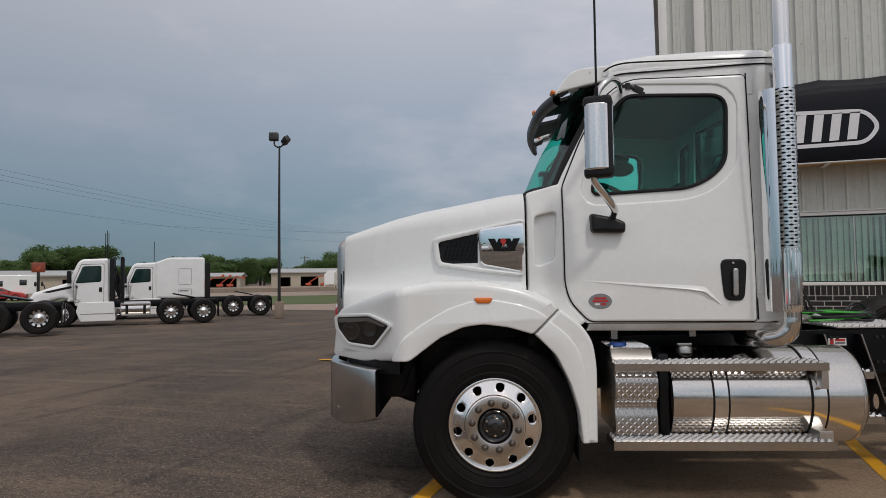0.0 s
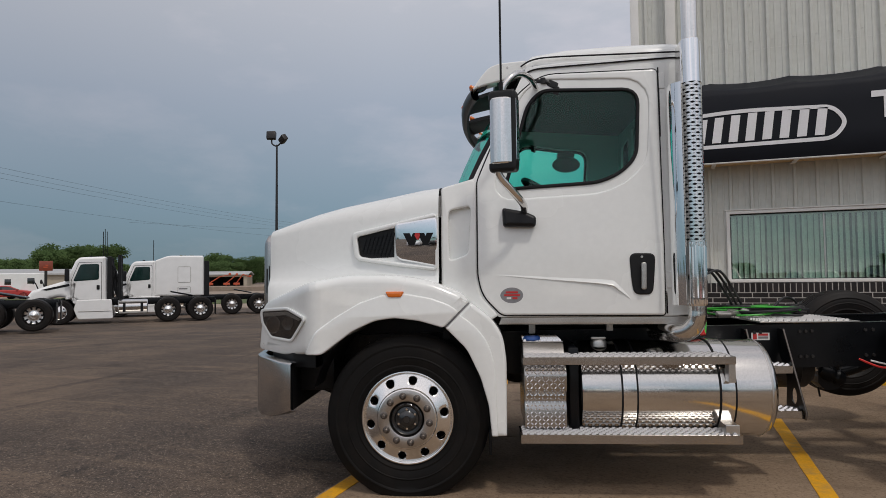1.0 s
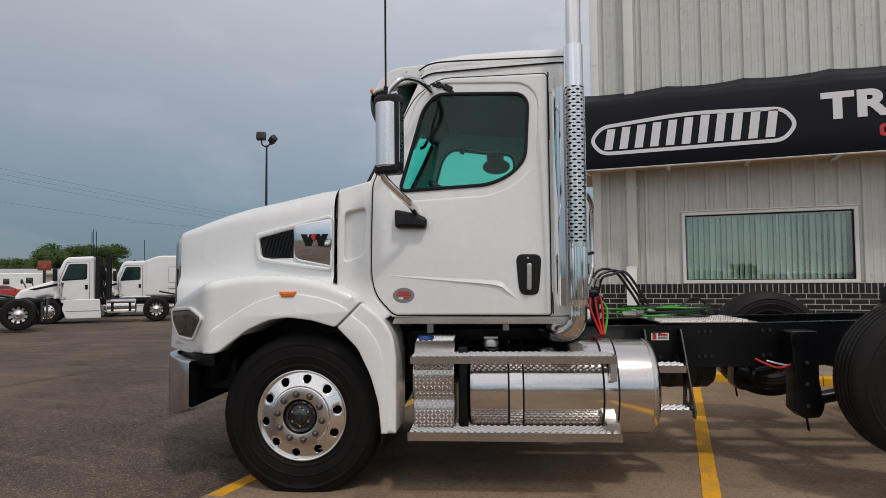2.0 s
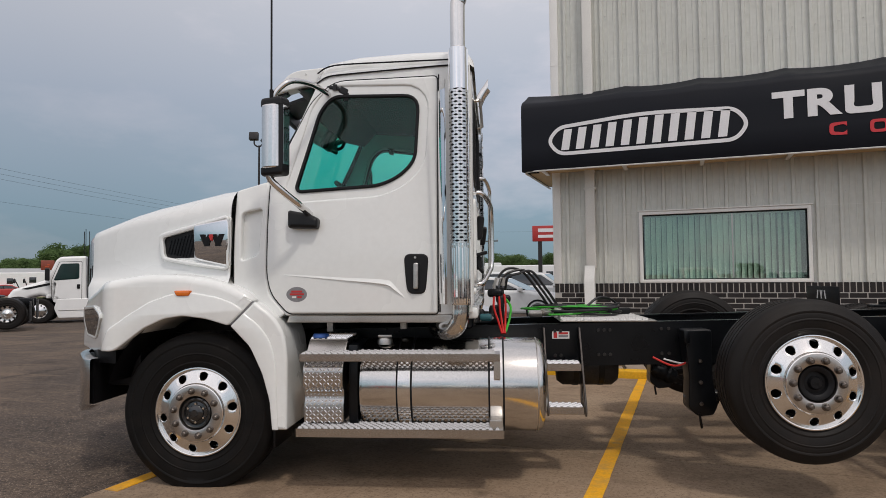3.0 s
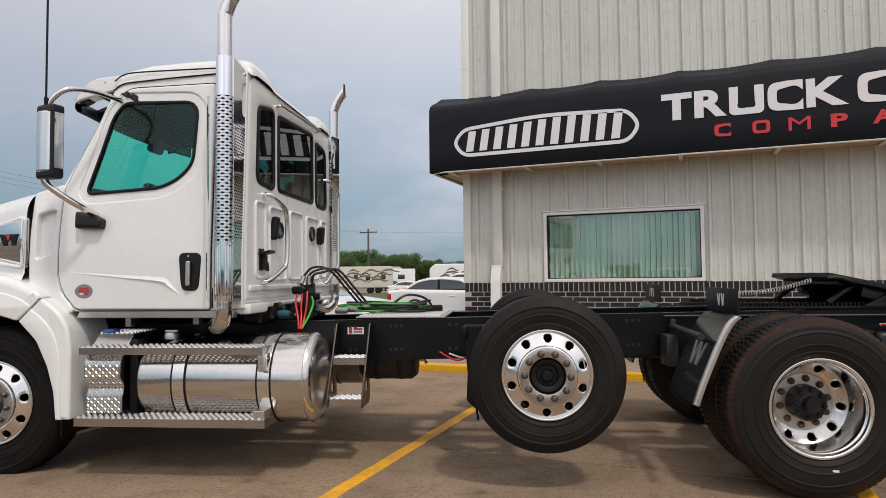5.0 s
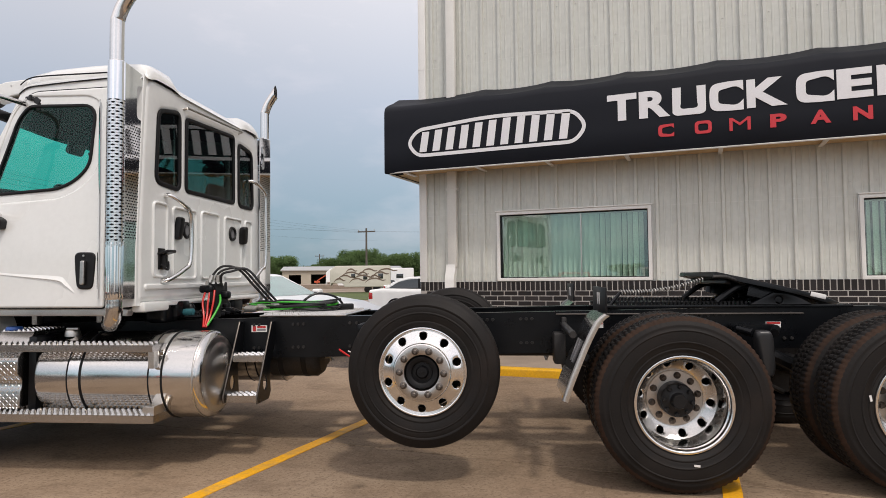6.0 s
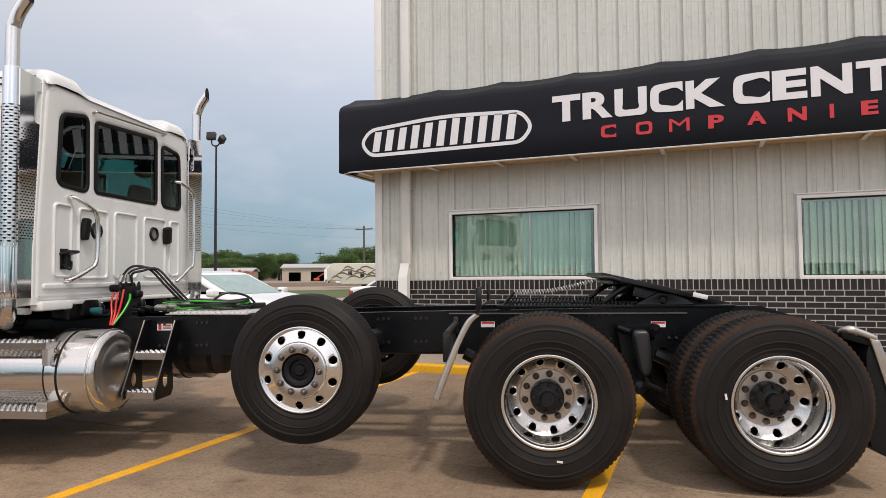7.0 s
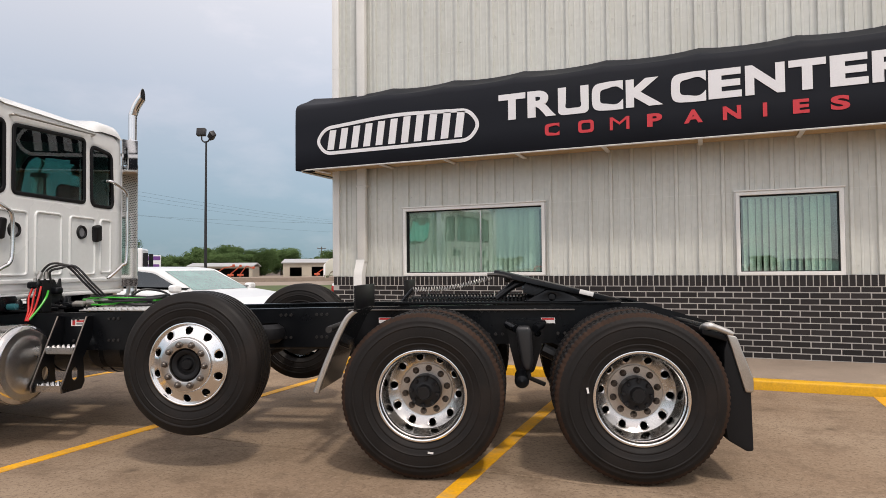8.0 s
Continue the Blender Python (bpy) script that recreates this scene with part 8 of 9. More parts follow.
def parked_tractor(m, w1, w2, sleeper=0.0, tail_only=False, label=""):
    """Fleet tractor heading -x with its front axle at the origin, side towards -y."""
    t = thing("parked_tractor", label, "truck", m, "parked trucks")
    W = 1.03
    cx = lambda x: 0.20 + (x - 0.72) * 0.954
    hx = lambda x: -1.10 + (x + 1.10) * 0.72
    if not tail_only:
        hood_p = rounded([(-1.05, 0.62), (-1.10, 1.12), (-0.92, 1.38), (-0.40, 1.56), (0.24, 1.76), (0.62, 1.78), (0.62, 0.80), (0.52, 0.80), (0.46, 0.92), (0.30, 1.06), (0.0, 1.12), (-0.35, 1.04), (-0.52, 0.88), (-0.58, 0.62)], 0.05, 3)
        part("hood", slab(hood_p, [], -W, W, 0.14, "xz", 4, True), WHITE_FAR, t, "white sloping hood", smooth=50)
        cab_p = rounded([(0.20, 1.0), (0.20, 1.70), (0.55, 2.55), (0.70, 2.68), (1.62, 2.72), (1.65, 0.72), (0.60, 0.72), (0.60, 1.0)], [0.02, 0.05, 0.12, 0.15, 0.08, 0.03, 0.02, 0.02], 4)
        cab = part("cab", slab(cab_p, [], -W, W, 0.10, "xz", 4, True), WHITE_FAR, t, "white cab", smooth=50)
        for s in (-1, 1):
            part("door_glass", slab(rounded([(0.47, 1.72), (1.38, 1.78), (1.38, 2.42), (0.73, 2.40)], 0.08, 4), [], s * (W + 0.006), s * (W - 0.02), 0.004), FLEET_GLASS, cab, "green-tinted door window")
            part("door_seam", slab(rounded([(0.40, 0.98), (1.48, 0.95), (1.48, 2.50), (0.67, 2.48), (0.40, 1.75)], 0.05, 3), [rounded([(0.415, 0.995), (1.465, 0.965), (1.465, 2.485), (0.68, 2.465), (0.415, 1.75)], 0.05, 3)], s * (W + 0.004), s * (W - 0.01), 0), GASKET, cab)
            part("door_handle", box((1.30, min(s * W, s * (W + 0.02)), 1.38), (1.41, max(s * W, s * (W + 0.02)), 1.56), 0.02), BLACK, cab)
            part("mirror", box((0.20, min(s * (W + 0.1), s * (W + 0.28)), 1.72), (0.36, max(s * (W + 0.1), s * (W + 0.28)), 2.22), 0.04), BLACK, t, "black door mirror")
            part("fairing", slab(rounded([(0.50, 0.60), (0.60, 0.98), (1.84, 0.98), (1.90, 0.20), (0.66, 0.20)], 0.06, 3), [], s * (W + 0.02), s * 0.8, 0.03), WHITE_FAR, t, "white side fairing")
            part("fairing_crease", box((0.66, min(s * W, s * (W + 0.035)), 0.50), (1.86, max(s * W, s * (W + 0.035)), 0.53), 0.01), CASTGREY, t)
            part("air_slot", slab(rounded([(-0.62, 1.405), (0.34, 1.63), (0.36, 1.54), (-0.42, 1.37)], 0.02, 2), [], s * (W + 0.006), s * (W - 0.1), 0), BLACK, t, "black hood slot")
            part("headlamp", slab(rounded([(-1.06, 1.06), (-0.90, 1.22), (-0.66, 1.20), (-0.86, 1.06)], 0.02, 2), [], s * (W - 0.03), s * (W - 0.12), 0.01), CASTGREY, t, "pale headlamp")
            part("hood_mirror", join(tube([(-0.72, s * 0.86, 1.42), (-0.80, s * 0.98, 1.66), (-0.86, s * 1.0, 1.72)], 0.022, 6, 3), moved(lathe([(0.0001, -0.05), (0.09, -0.03), (0.10, 0.02), (0.0001, 0.05)], 14, "x"), pose(-0.86, s * 1.0, 1.72))), BLACK, t, "round black hood mirror")
        part("windscreen", slab([(-0.95, 1.74), (0.95, 1.74), (0.85, 2.42), (-0.85, 2.42)], [], 0.0, 0.02, 0, "yz"), CAR_GLASS_DARK, cab, at=pose(0.19, 0, 0) @ Matrix.Translation((0, 0, 1.70)) @ Matrix.Rotation(radians(24), 4, "Y") @ Matrix.Translation((0, 0, -1.70)))
        part("bumper", box((-1.15, -1.0, 0.36), (-0.62, 1.0, 0.72), 0.06, 3), CASTGREY, t, "grey front bumper")
        part("roof_horn", join(box((1.0, -0.5, 2.70), (1.1, -0.4, 2.76), 0.01), box((0.8, 0.3, 2.70), (0.85, 0.5, 2.75), 0.01)), BLACK, t)
        part("antenna", tube([(1.5, -0.6, 2.7), (1.5, -0.6, 3.75)], 0.016, 6), GASKET, t)
        if sleeper:
            sl = part("sleeper", slab(rounded([(1.60, 0.98), (1.60, 2.72), (2.2, 2.96), (sleeper - 0.05, 2.96), (sleeper, 2.88), (sleeper, 0.98)], [0.02, 0.05, 0.2, 0.12, 0.05, 0.03], 4), [], -W - 0.02, W + 0.02, 0.08, "xz", 4, True), WHITE_FAR, t, "tall white sleeper box", smooth=50)
            for s in (-1, 1):
                o = rect(sleeper - 1.20, 1.62, sleeper - 0.60, 2.42, 0.06)
                part("hatch", slab(o, [offset(o, 0.02)], s * (W + 0.028), s * (W + 0.01), 0), CASTGREY, sl, "sleeper door outline")
                part("lower_hatch", slab(rect(sleeper - 1.20, 1.10, sleeper - 0.60, 1.42, 0.06), [offset(rect(sleeper - 1.20, 1.10, sleeper - 0.60, 1.42, 0.06), 0.02)], s * (W + 0.028), s * (W + 0.01), 0), CASTGREY, sl, "lower locker outline")
                part("marker", box((sleeper - 1.15, min(s * (W + 0.02), s * (W + 0.03)), 1.29), (sleeper - 0.75, max(s * (W + 0.02), s * (W + 0.03)), 1.35), 0.004), DECAL_GREY, sl)
            for s in (-1, 1):
                part("side_extender", box((sleeper + 0.02, s * 0.98 - 0.03, 0.95), (sleeper + 0.26, s * 0.98 + 0.03, 2.70), 0.02), BLACK, t, "black cab side extender")
        else:
            for s in (-1, 1):
                part("side_extender", box((1.67, s * 0.98 - 0.03, 0.98), (1.84, s * 0.98 + 0.03, 2.72), 0.02), BLACK, t, "black cab side extender")
                part("exhaust_pipe", tube([(2.12, s * 0.80, 0.8), (2.12, s * 0.80, 2.78)], 0.07, 10), BLACK, t, "black exhaust stack behind the cab")
                for k in range(4):
                    part("air_line", tube([(1.74, s * (0.35 + 0.08 * k), 2.62 - 0.05 * k), (1.92, s * (0.40 + 0.06 * k), 2.2), (1.86 + 0.06 * k, s * 0.45, 1.6), (2.02, s * 0.42, 1.05)], 0.025, 6, 4), BLACK, t)
                part("antenna", tube([(1.58, s * 0.75, 2.7), (1.57, s * 0.75, 3.85)], 0.014, 6), GASKET, t)
        for s in (-1, 1):
            part("fuel_tank", moved(lathe([(0.0001, -0.55), (0.27, -0.55), (0.30, -0.52), (0.30, 0.52), (0.27, 0.55), (0.0001, 0.55)], 28, "x"), pose(2.62, s * 0.78, 0.66)), CHROME, t, "polished fuel tank")
            for z in (0.42, 0.86):
                part("tank_step", box((2.10, min(s * 0.98, s * 1.10), z - 0.03), (3.15, max(s * 0.98, s * 1.10), z + 0.03), 0.01), CASTGREY, t, "alloy tank step")
            for x in (2.30, 2.95):
                part("tank_strap", box((x - 0.05, min(s * 1.06, s * 1.09), 0.40), (x + 0.05, max(s * 1.06, s * 1.09), 0.88), 0.008), BLACK, t, "black tank strap")
    back = w1 + 0.35
    part("frame", join(*[box((0.0 if not tail_only else back - 2.2, s * 0.43 - 0.04, 0.72), (back + 1.55, s * 0.43 + 0.04, 0.98), 0.01) for s in (-1, 1)] + [box((x, -0.4, 0.75), (x + 0.1, 0.4, 0.95)) for x in (back - 1.2, back + 0.1, back + 1.4)]), CHASSIS, t, "black frame rails")
    part("fifth_wheel", moved(box((-0.45, -0.45, -0.03), (0.45, 0.45, 0.03), 0.02), pose(back + 0.2, 0, 1.14, 0, 12, 0)), CHASSIS, t, "black fifth wheel")
    for s in (-1, 1):
        part("mud_flap", box((back + 1.52, min(s * 0.6, s * 1.15), 0.25), (back + 1.54, max(s * 0.6, s * 1.15), 0.9)), GASKET, t)
    for s in (-1, 1):
        for x in ([] if tail_only else [0.0]) + [w1, w2]:
            dual = x > 0.1
            w = part("wheel", join(lathe([(0.27, 0.02 if dual else 0.0), (0.285, -0.008), (0.287, 0.02)], 40), lathe([(0.265, 0.0), (0.24, 0.10 if dual else -0.01), (0.15, 0.11 if dual else -0.03), (0.10, 0.09 if dual else -0.05), (0.0001, 0.02 if dual else -0.06)], 40)), WHEEL_ALLOY, t, "bright alloy truck wheel", at=pose(x, s * (W + (0.14 if dual else 0.0)), 0.51, 0, 0, 0 if s < 0 else 180))
            part("tyre", tyre(0.51, 0.58 if dual else 0.28, 0.287, 0, 4, 48), RUBBER, w, "black truck tyre")
            first = None
            for k in range(10):
                a = 2 * math.pi * k / 10
                mm = pose(0.215 * math.cos(a), 0.085 if dual else -0.022, 0.215 * math.sin(a))
                if first is None:
                    first = part("hand_hole", lathe([(0.0001, -0.012), (0.03, -0.012), (0.03, 0.02)], 10), GASKET, w, at=mm)
                else:
                    again(first, mm)
    return t


def facing(x, y, z, deg):
    return pose(x, y, z, 0, 0, deg)


parked_tractor(facing(-23.12, 19.52, -0.405, 45), 3.95, 5.22, 0.0, False, "white day-cab tractor parked in a row on the lot")
parked_tractor(facing(-25.38, 24.59, -0.435, 40), 5.18, 6.50, 3.83, False, "white sleeper-cab tractor parked in a row on the lot")
parked_tractor(facing(-23.1, 11.9, -0.255, 47), 3.95, 5.22, 0.0, True, "bare rear frame of a parked tractor")

# lamp post
post = thing("street_lamp", "dark twin-head lot lamp on a tall pole", "street lamp", pose(-17.3, 26.0, -0.43) @ Matrix.Diagonal((1.03, 1.03, 1.05, 1)))
part("pole_base", box((-0.16, -0.16, 0.0), (0.16, 0.16, 0.74), 0.03), SIDEWALK, post, "concrete pole base")
part("pole", tube([(0, 0, 0.72), (0, 0, 4.0), (0.02, 0, 7.75)], [0.075, 0.062, 0.042], 12), POLE, post)
part("bracket", tube([(-0.26, 0.0, 8.0), (-0.24, 0, 7.82), (-0.05, 0, 7.70), (0.10, 0, 7.72), (0.22, 0, 7.82), (0.24, 0, 7.90)], 0.035, 8, 4), POLE, post)
part("lamp_head", join(moved(box((-0.21, -0.12, -0.18), (0.21, 0.12, 0.18), 0.03), pose(-0.28, 0, 8.20, -10, 0, 20))), POLE, post, "square floodlight head")
part("lamp_head", join(moved(box((-0.21, -0.10, -0.14), (0.21, 0.14, 0.14), 0.03), pose(0.34, 0, 7.98, 25, -25, -30))), POLE, post, "square floodlight head")

# utility poles and lines


def utility_pole(x, y, h, arm=1.2):
    u = thing("utility_pole", "weathered wooden utility pole with a crossarm", "utility pole", pose(x, y, -0.5), "utility poles")
    part("pole", tube([(0, 0, 0), (0, 0, h)], [0.16, 0.11], 8), WOODPOLE, u)
    part("crossarm", box((-arm, -0.06, h - 0.5), (arm, 0.06, h - 0.36)), WOODPOLE, u)
    for dx in (-arm + 0.1, 0, arm - 0.1):
        part("insulator", tube([(dx, 0, h - 0.36), (dx, 0, h - 0.15)], 0.05, 6), GREYROOF, u)


utility_pole(-34.65, 71.4, 7.9)
utility_pole(-77.7, 127.1, 7.2)
utility_pole(-21.3, 77.3, 6.6)


def wire_line(a, b, sag, name="power_line"):
    pts = [Vector(a).lerp(Vector(b), t / 16) - Vector((0, 0, sag * 4 * (t / 16) * (1 - t / 16))) for t in range(17)]
    ob = new(name, finish(name, tube(pts, 0.0085, 5), POLE))
    tagged(ob, "thin dark overhead power line", "power line", "overhead lines")


wire_line((-45.0, 16.0, 10.6), (-60.5, 123.0, 11.2), 1.2)
wire_line((-45.0, 16.0, 10.2), (-60.5, 123.0, 11.0), 1.3)
wire_line((-45.0, 16.0, 9.9), (-60.5, 123.0, 10.8), 1.5)
wire_line((-45.0, 16.0, 7.9), (-60.5, 123.0, 9.2), 1.2)
wire_line((-62.0, 60.0, 8.4), (-10.0, 82.0, 6.9), 0.6)


def shed(x, y, deg, L, D, H, label, open_bays=(), wall=TANWALL, base_z=-0.5):
    s = thing("shed", label, "shed", pose(x, y, base_z, 0, 0, deg), "far sheds")
    holes = [rect(a, 0.02, b, h) for a, b, h in open_bays]
    part("front_wall", slab([(0, 0), (L, 0), (L, H), (0, H)], holes, 0.0, 0.2, 0), wall, s)
    part("side_wall", box((0, 0.2, 0), (0.2, D, H)), wall, s)
    part("side_wall", box((L - 0.2, 0.2, 0), (L, D, H)), wall, s)
    # back wall coloured near black in place of the shade behind the bays
    part("back_wall", box((0.2, D - 0.2, 0), (L - 0.2, D, H)), BAYSHADE, s)
    part("roof", slab([(-0.4, H), (D / 2, H + D * 0.06), (D + 0.4, H), (D + 0.4, H + 0.18), (D / 2, H + D * 0.06 + 0.2), (-0.4, H + 0.18)], [], -0.3, L + 0.3, 0, "yz"), GREYROOF, s, "low grey metal roof")


shed(-67.5, 99.0, 31, 22, 12, 2.45, "low tan workshop shed with open bays", ((1.2, 3.4, 1.7), (5.2, 8.4, 1.8), (12, 14, 1.6)), base_z=0.1)
shed(-80.0, 88.5, 31, 11, 9, 1.9, "low grey roofed shed with dark front", ((0.6, 10.4, 1.6),), base_z=0.1)
shed(-76.0, 52.0, 50, 14, 10, 2.6, "long tan commercial building beyond the lot", ((9, 12, 2.2),))


def box_trailer(x, y, deg, L, H, label, shell=WHITE_FAR, swoosh=False):
    t = thing("trailer", label, "trailer", pose(x, y, -0.5, 0, 0, deg), "trailers across the road")
    part("shell", slab(rounded([(0, 0.75), (0, H - 0.5), (0.6, H), (L, H), (L, 0.65), (1.6, 0.65), (1.5, 1.1), (0.1, 1.1)], 0.15, 3), [], -1.2, 1.2, 0.08, "xz", 3, True), shell, t)
    for x0 in (L * 0.62, L * 0.62 + 0.95):
        for s in (-1, 1):
            part("wheel", moved(lathe([(0.0001, -0.13), (0.2, -0.13), (0.38, -0.1), (0.38, 0.1), (0.0001, 0.1)], 20), pose(x0, s * 1.05, 0.38)), RUBBER, t)
    for a, b, c, d in ((L * 0.35, 1.7, L * 0.42, 2.2), (L * 0.55, 1.5, L * 0.62, 2.1), (L * 0.8, 1.6, L * 0.88, 2.2)):
        part("window", box((a, -1.212, b), (c, -1.198, d), 0.005), CAR_GLASS_DARK, t, "small dark window")
    if swoosh:
        for k in range(12):
            x0, zz, w = L * (0.06 + 0.065 * k), 1.15 + 0.36 * (k % 4), 0.8 + 0.3 * (k % 3)
            pts = spline([(x0, 0, zz), (x0 + 0.35 * w, 0, zz + 0.32), (x0 + 0.9 * w, 0, zz + 0.42), (x0 + 1.4 * w, 0, zz + 0.22), (x0 + 1.7 * w, 0, zz + 0.30)], 5)
            n = len(pts) - 1
            part("swoosh", slab([(p.x, p.z + 0.03 + 0.13 * math.sin(math.pi * i / n)) for i, p in enumerate(pts)] + [(p.x, p.z - 0.02) for p in reversed(pts)], [], -1.213, -1.199, 0), RVBROWN, t, "brown curved decal stripe")


box_trailer(-35.9, 65.2, 25, 6.9, 3.1, "tan fifth-wheel camper with brown swoosh stripes", RVTAN, True)
box_trailer(-44.0, 77.0, 27, 12, 3.0, "white box trailer across the road")
box_trailer(-31.0, 83.5, 24, 8, 3.2, "white camper trailer across the road", RVTAN)
box_trailer(-23.5, 65.0, 14, 7, 3.2, "white camper with dark nose across the road", WHITE_FAR, True)
box_trailer(-17.0, 60.0, 10, 8, 2.8, "white motorhome parked across the road")
box_trailer(-69.0, 44.5, 50, 8, 2.7, "white trailer beside the far building")


def lift_machine(m, boom):
    g = thing("lift_machine", "orange boom lift standing in a far yard", "machine", m, "boom lifts in the yard")
    for (p, q), r in zip(zip(boom, boom[1:]), (0.14, 0.12, 0.10)):
        part("boom", tube([p, q], r, 6), ORANGE, g)
    part("base", box((-0.8, -0.6, 0.25), (0.8, 0.6, 1.0), 0.1), ORANGE, g)
    part("basket", box((boom[-1][0] - 0.1, -0.4, boom[-1][2] - 0.1), (boom[-1][0] + 0.5, 0.4, boom[-1][2] + 0.5), 0.05), ORANGE, g)
    for xx in (-0.55, 0.55):
        for yy in (-0.6, 0.6):
            part("wheel", moved(lathe([(0.0001, -0.1), (0.3, -0.1), (0.35, -0.05), (0.35, 0.05), (0.3, 0.1), (0.0001, 0.1)], 14), pose(xx, yy, 0.35, 90)), RUBBER, g)


BOOMS = (((0, 0, 1.0), (2.5, 0, 2.6), (5.0, 0, 3.1)), ((0, 0, 1.0), (2.5, 0, 3.0)), ((0, 0, 1.0), (1.7, 0, 3.2), (3.4, 0, 2.5)))
for x, y in ((-70.5, 84.5), (-58.0, 96.0)):
    for k, (dx, dy) in enumerate(((0.0, 0.0), (4.2, 1.0), (6.7, 2.0))):
        lift_machine(pose(x, y, 0.1, 0, 0, 31) @ Matrix.Diagonal((0.6, 0.6, 0.62, 1)) @ pose(dx, dy, 0), BOOMS[k])


def board(x, y, deg, w, h, z, face, label, legs=1, bands=()):
    s = thing("roadside_sign", label, "sign", pose(x, y, -0.5, 0, 0, deg), "roadside signs")
    part("face", box((-w / 2, -0.12, z), (w / 2, 0.12, z + h), 0.03), face, s)
    for k in range(legs):
        dx = 0 if legs == 1 else (k - 0.5) * w * 0.6
        part("post", box((dx - 0.14, -0.1, 0), (dx + 0.14, 0.1, z)), POLE, s)
    for a, b, c, d, mt in bands:
        part("sign_bar", box((a, -0.135, b), (c, -0.121, d)), mt, s)


board(-62.9, 49.9, 52, 1.25, 1.05, 2.95, SIGN_BROWN, "small red-brown roadside sign on a post", 1, ((-0.25, 3.25, 0.15, 3.40, ORANGE), (-0.05, 3.45, 0.20, 3.60, ORANGE)))
board(-46.0, 49.0, 43, 1.9, 1.5, 1.9, LETTER_WHITE, "white and purple roadside sign on a red post", 1, ((-0.9, 2.9, 0.9, 3.3, SIGN_PURPLE), (-0.8, 2.2, 0.8, 2.5, SIGN_PURPLE)))
board(-7.0, 45.0, 9, 2.6, 1.1, 4.2, SIGN_RED, "red trailer dealer sign with white bars", 2, ((-0.9, 4.85, 0.2, 5.1, LETTER_WHITE), (-0.9, 4.45, 0.9, 4.65, LETTER_WHITE)))

# far parked cars
FARCARS = [(-66.0, 46.5, 45, SIGN_RED), (-36.0, 78.0, 30, POLE), (-24.0, 58.0, 15, WHITE_FAR)]
for x, y, deg, mt in FARCARS:
    car("far_car", "small parked car across the lot", pose(x, y, -0.5, 0, 0, deg), mt, SEDAN, CABIN)


def tree(m, seed, h, spread):
    rr = random.Random(seed)
    t = thing("tree", "full green broadleaf tree in the far tree line", "tree", m, "far tree line")
    limbs = [tube([(0, 0, 0), (0.1, 0.05, h * 0.25), (0.0, 0.1, h * 0.5)], [0.32, 0.25, 0.16], 8)]
    tips = []
    for k in range(7):
        a = 2 * math.pi * k / 7 + rr.uniform(-0.3, 0.3)
        p = (math.cos(a) * spread * 0.55, math.sin(a) * spread * 0.55, h * rr.uniform(0.5, 0.85))
        tips.append(Vector(p))
        limbs.append(tube([(0, 0, h * rr.uniform(0.2, 0.4)), (p[0] * 0.5, p[1] * 0.5, p[2] * 0.75), p], [0.14, 0.09, 0.05], 6))
    part("trunk", join(*limbs), BARK, t)
    bm = bmesh.new()
    clumps = [Vector((0, 0, h * 0.78))] + tips + [Vector((rr.uniform(-1, 1) * spread * 0.75, rr.uniform(-1, 1) * spread * 0.75, h * rr.uniform(0.20, 0.88))) for _ in range(18)]
    for c in clumps:
        R = spread * rr.uniform(0.28, 0.46)
        for _ in range(460):
            d = Vector((rr.gauss(0, 1), rr.gauss(0, 1), rr.gauss(0, 1))).normalized()
            p = c + Vector((d.x, d.y, d.z * 0.8)) * R * (rr.random() ** 0.4)
            if p.z > h * 1.05 or p.z < h * 0.05:
                continue
            u = Vector((rr.gauss(0, 1), rr.gauss(0, 1), rr.gauss(0, 1))).normalized()
            v = u.orthogonal().normalized()
            q = rr.uniform(0.07, 0.15) + (0.12 if (p - c).length < R * 0.7 else 0.0)
            bm.faces.new([bm.verts.new(p + u * q), bm.verts.new(p + v * q * 0.8), bm.verts.new(p - u * q), bm.verts.new(p - v * q * 0.8)])
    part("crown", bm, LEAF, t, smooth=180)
    return t


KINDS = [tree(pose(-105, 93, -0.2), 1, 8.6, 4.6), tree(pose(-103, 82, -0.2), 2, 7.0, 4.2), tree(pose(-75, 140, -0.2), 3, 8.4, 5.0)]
rt = random.Random(9)
SPOTS = []
for k in range(46):
    a = radians(-5 + 78 * k / 45)      # bearing west of north as seen from the truck
    d = rt.uniform(140, 175)
    SPOTS.append((-d * math.sin(a), d * math.cos(a), rt.uniform(0.60, 0.86)))
SPOTS += [(-110, 84, 0.80), (-112, 92, 1.0), (-100, 88, 0.98), (-104, 74, 0.5), (-107, 68, 0.5), (-73, 143, 0.9), (-98, 139, 0.9), (-88, 118, 0.75), (-93, 112, 0.85)]
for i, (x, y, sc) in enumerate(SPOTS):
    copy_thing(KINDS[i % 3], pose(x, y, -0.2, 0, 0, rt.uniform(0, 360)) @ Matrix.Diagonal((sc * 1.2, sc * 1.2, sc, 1)))

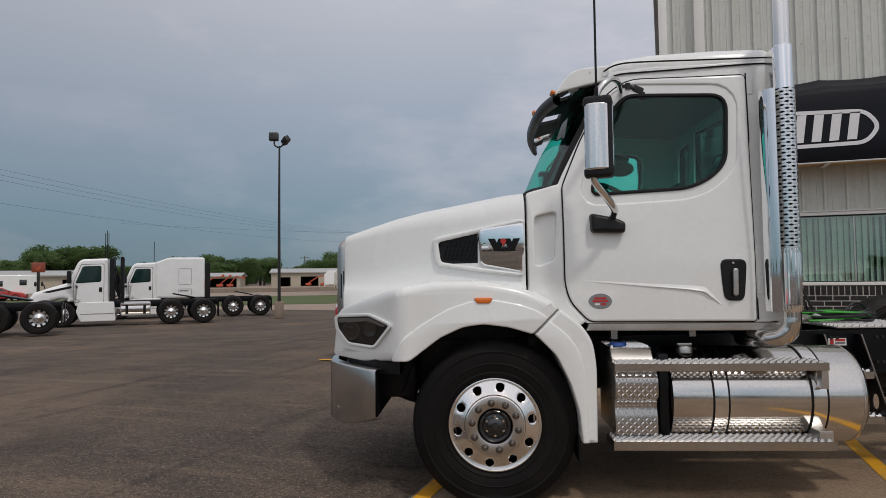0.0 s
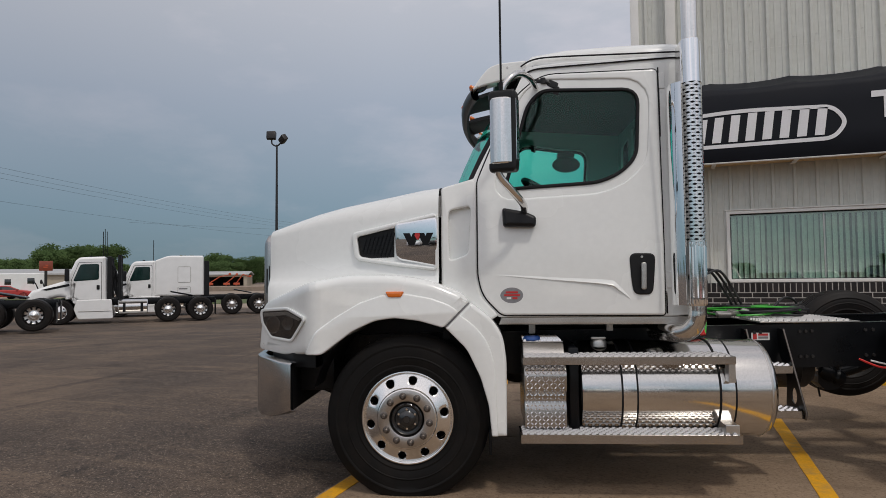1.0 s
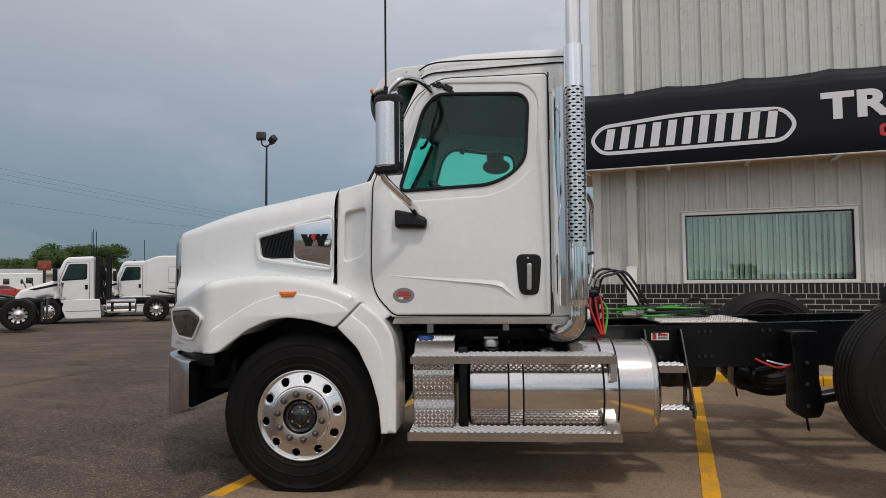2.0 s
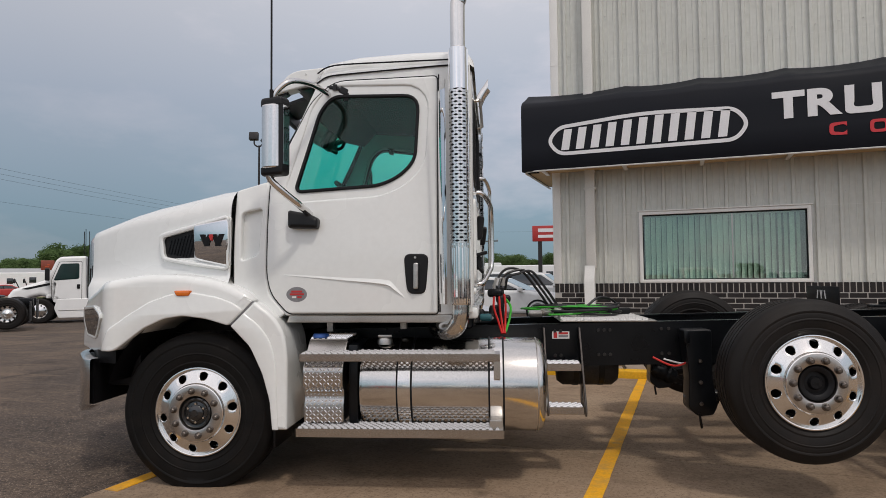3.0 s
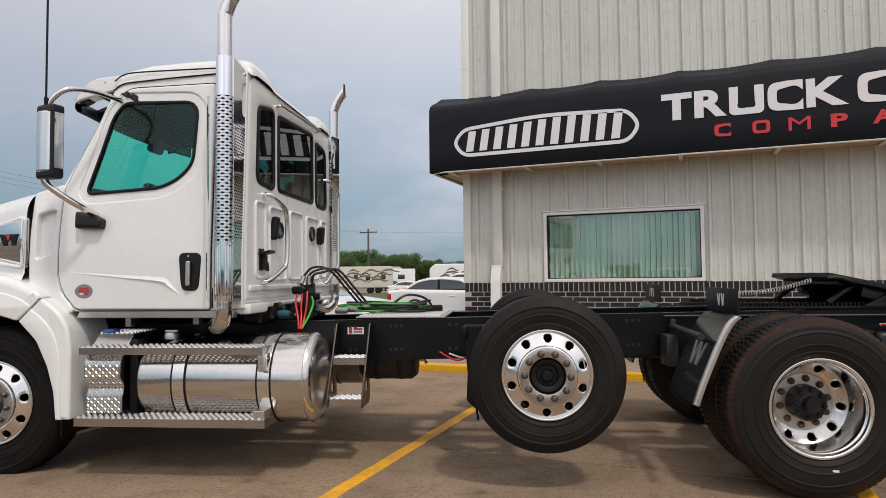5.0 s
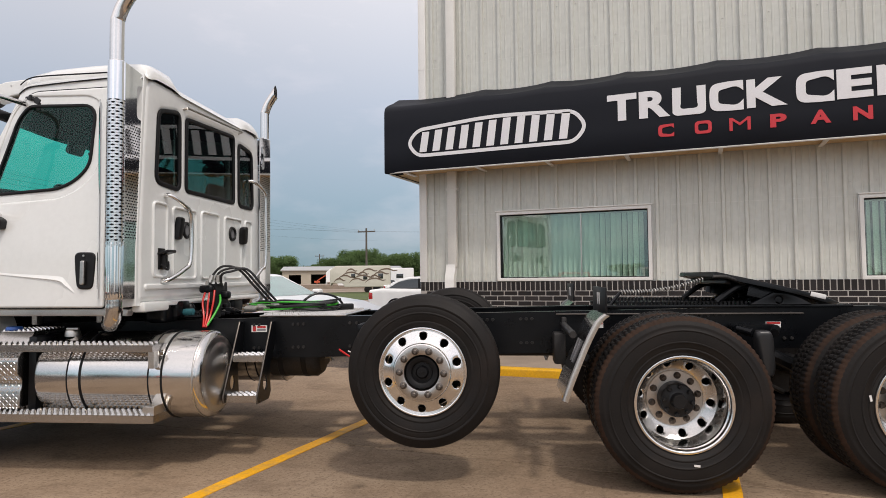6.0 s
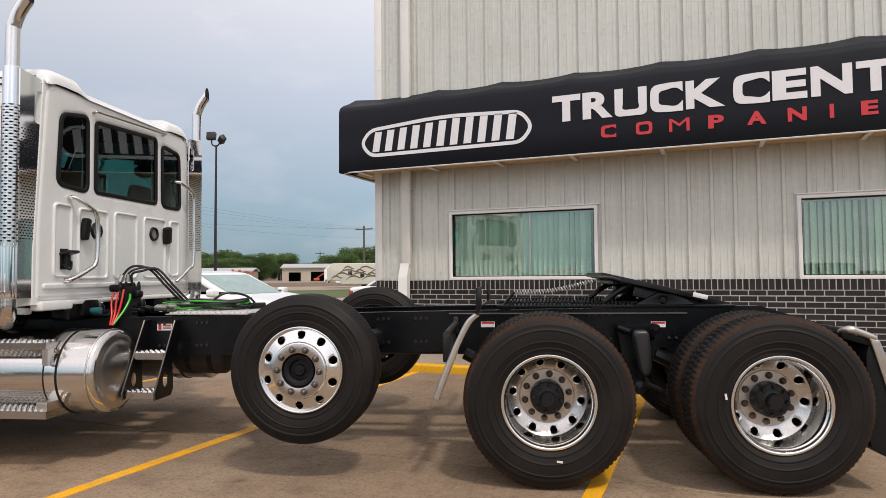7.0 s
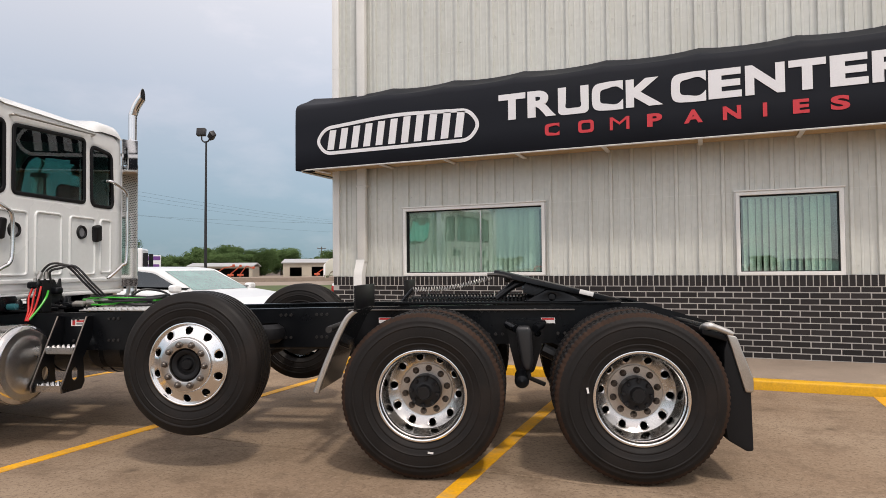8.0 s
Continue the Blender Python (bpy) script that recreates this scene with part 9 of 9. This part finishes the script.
# across the lot to the south, seen only in the chrome and glass
for i, (x, y, deg) in enumerate(((-9, -12, 80), (-5.5, -12, 82), (-2, -12.5, 78), (2.0, -12, 80), (6.0, -12, 82), (9.5, -12.5, 79))):
    car("parked_car", "car parked across the lot to the south", pose(x, y, 0.0, 0, 0, deg), (WHITE_FAR, POLE, SIGN_RED, CASTGREY, WHITE_FAR, POLE)[i], SUV if i % 2 else SEDAN, SUVCAB if i % 2 else CABIN)
# tree copies added out of view as a low skyline for reflections
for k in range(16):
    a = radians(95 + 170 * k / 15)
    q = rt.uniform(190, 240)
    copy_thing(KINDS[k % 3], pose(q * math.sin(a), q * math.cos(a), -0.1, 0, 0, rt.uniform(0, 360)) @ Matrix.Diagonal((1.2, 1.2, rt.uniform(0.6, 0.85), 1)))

# ---------------------------------------------------------------- brick base of the building
BX0, BX1, BZ0, COURSE, LEN = WX0, WX1, 0.145, 0.0752, 0.213
base = thing("brick_base", "dark glazed brick wainscot with pale mortar", "brick wall", kind="structure")
part("mortar", box((BX0, WY - 0.0365, BZ0 - 0.05), (BX1, WY + 0.003, 1.186)), MORTAR, base, "pale mortar bed")
brick_me = finish("brick", box((-0.1, -0.016, -0.031), (0.1, 0.014, 0.031), 0.003, 1), BRICK)
soldier_me = finish("soldier_brick", box((-0.031, -0.016, -0.068), (0.031, 0.014, 0.068), 0.003, 1), BRICK)
rows_b = 12
rest = []
rb = random.Random(21)


def lay(me, x, z, single):
    m = Matrix.Translation((x, WY - 0.024 + rb.uniform(-0.0015, 0.0015), z)) @ Matrix.Rotation(rb.uniform(-0.004, 0.004), 4, "Y")
    if single:
        o = new("brick", me)
        o.parent, o.matrix_basis = base, m
    else:
        rest.append((me, m))


for r in range(rows_b):
    x = BX0 + 0.1 + (LEN / 2 if r % 2 else 0)
    while x < BX1 - 0.1:
        lay(brick_me, x, BZ0 + COURSE * (r + 0.5), 5.6 < x < 8.8 and True)
        x += LEN
x = BX0 + 0.035
while x < BX1 - 0.03:
    lay(soldier_me, x, BZ0 + COURSE * rows_b + 0.072, 4.2 < x < 8.8)
    x += 0.0745
bm = bmesh.new()
for me, m in rest:
    n0 = len(bm.verts)
    bm.from_mesh(me)
    bm.verts.ensure_lookup_table()
    for v in bm.verts[n0:]:
        v.co = m @ v.co
tagged(part("brickwork", bm, BRICK, base, "rest of the dark brickwork"), kind="stuff")
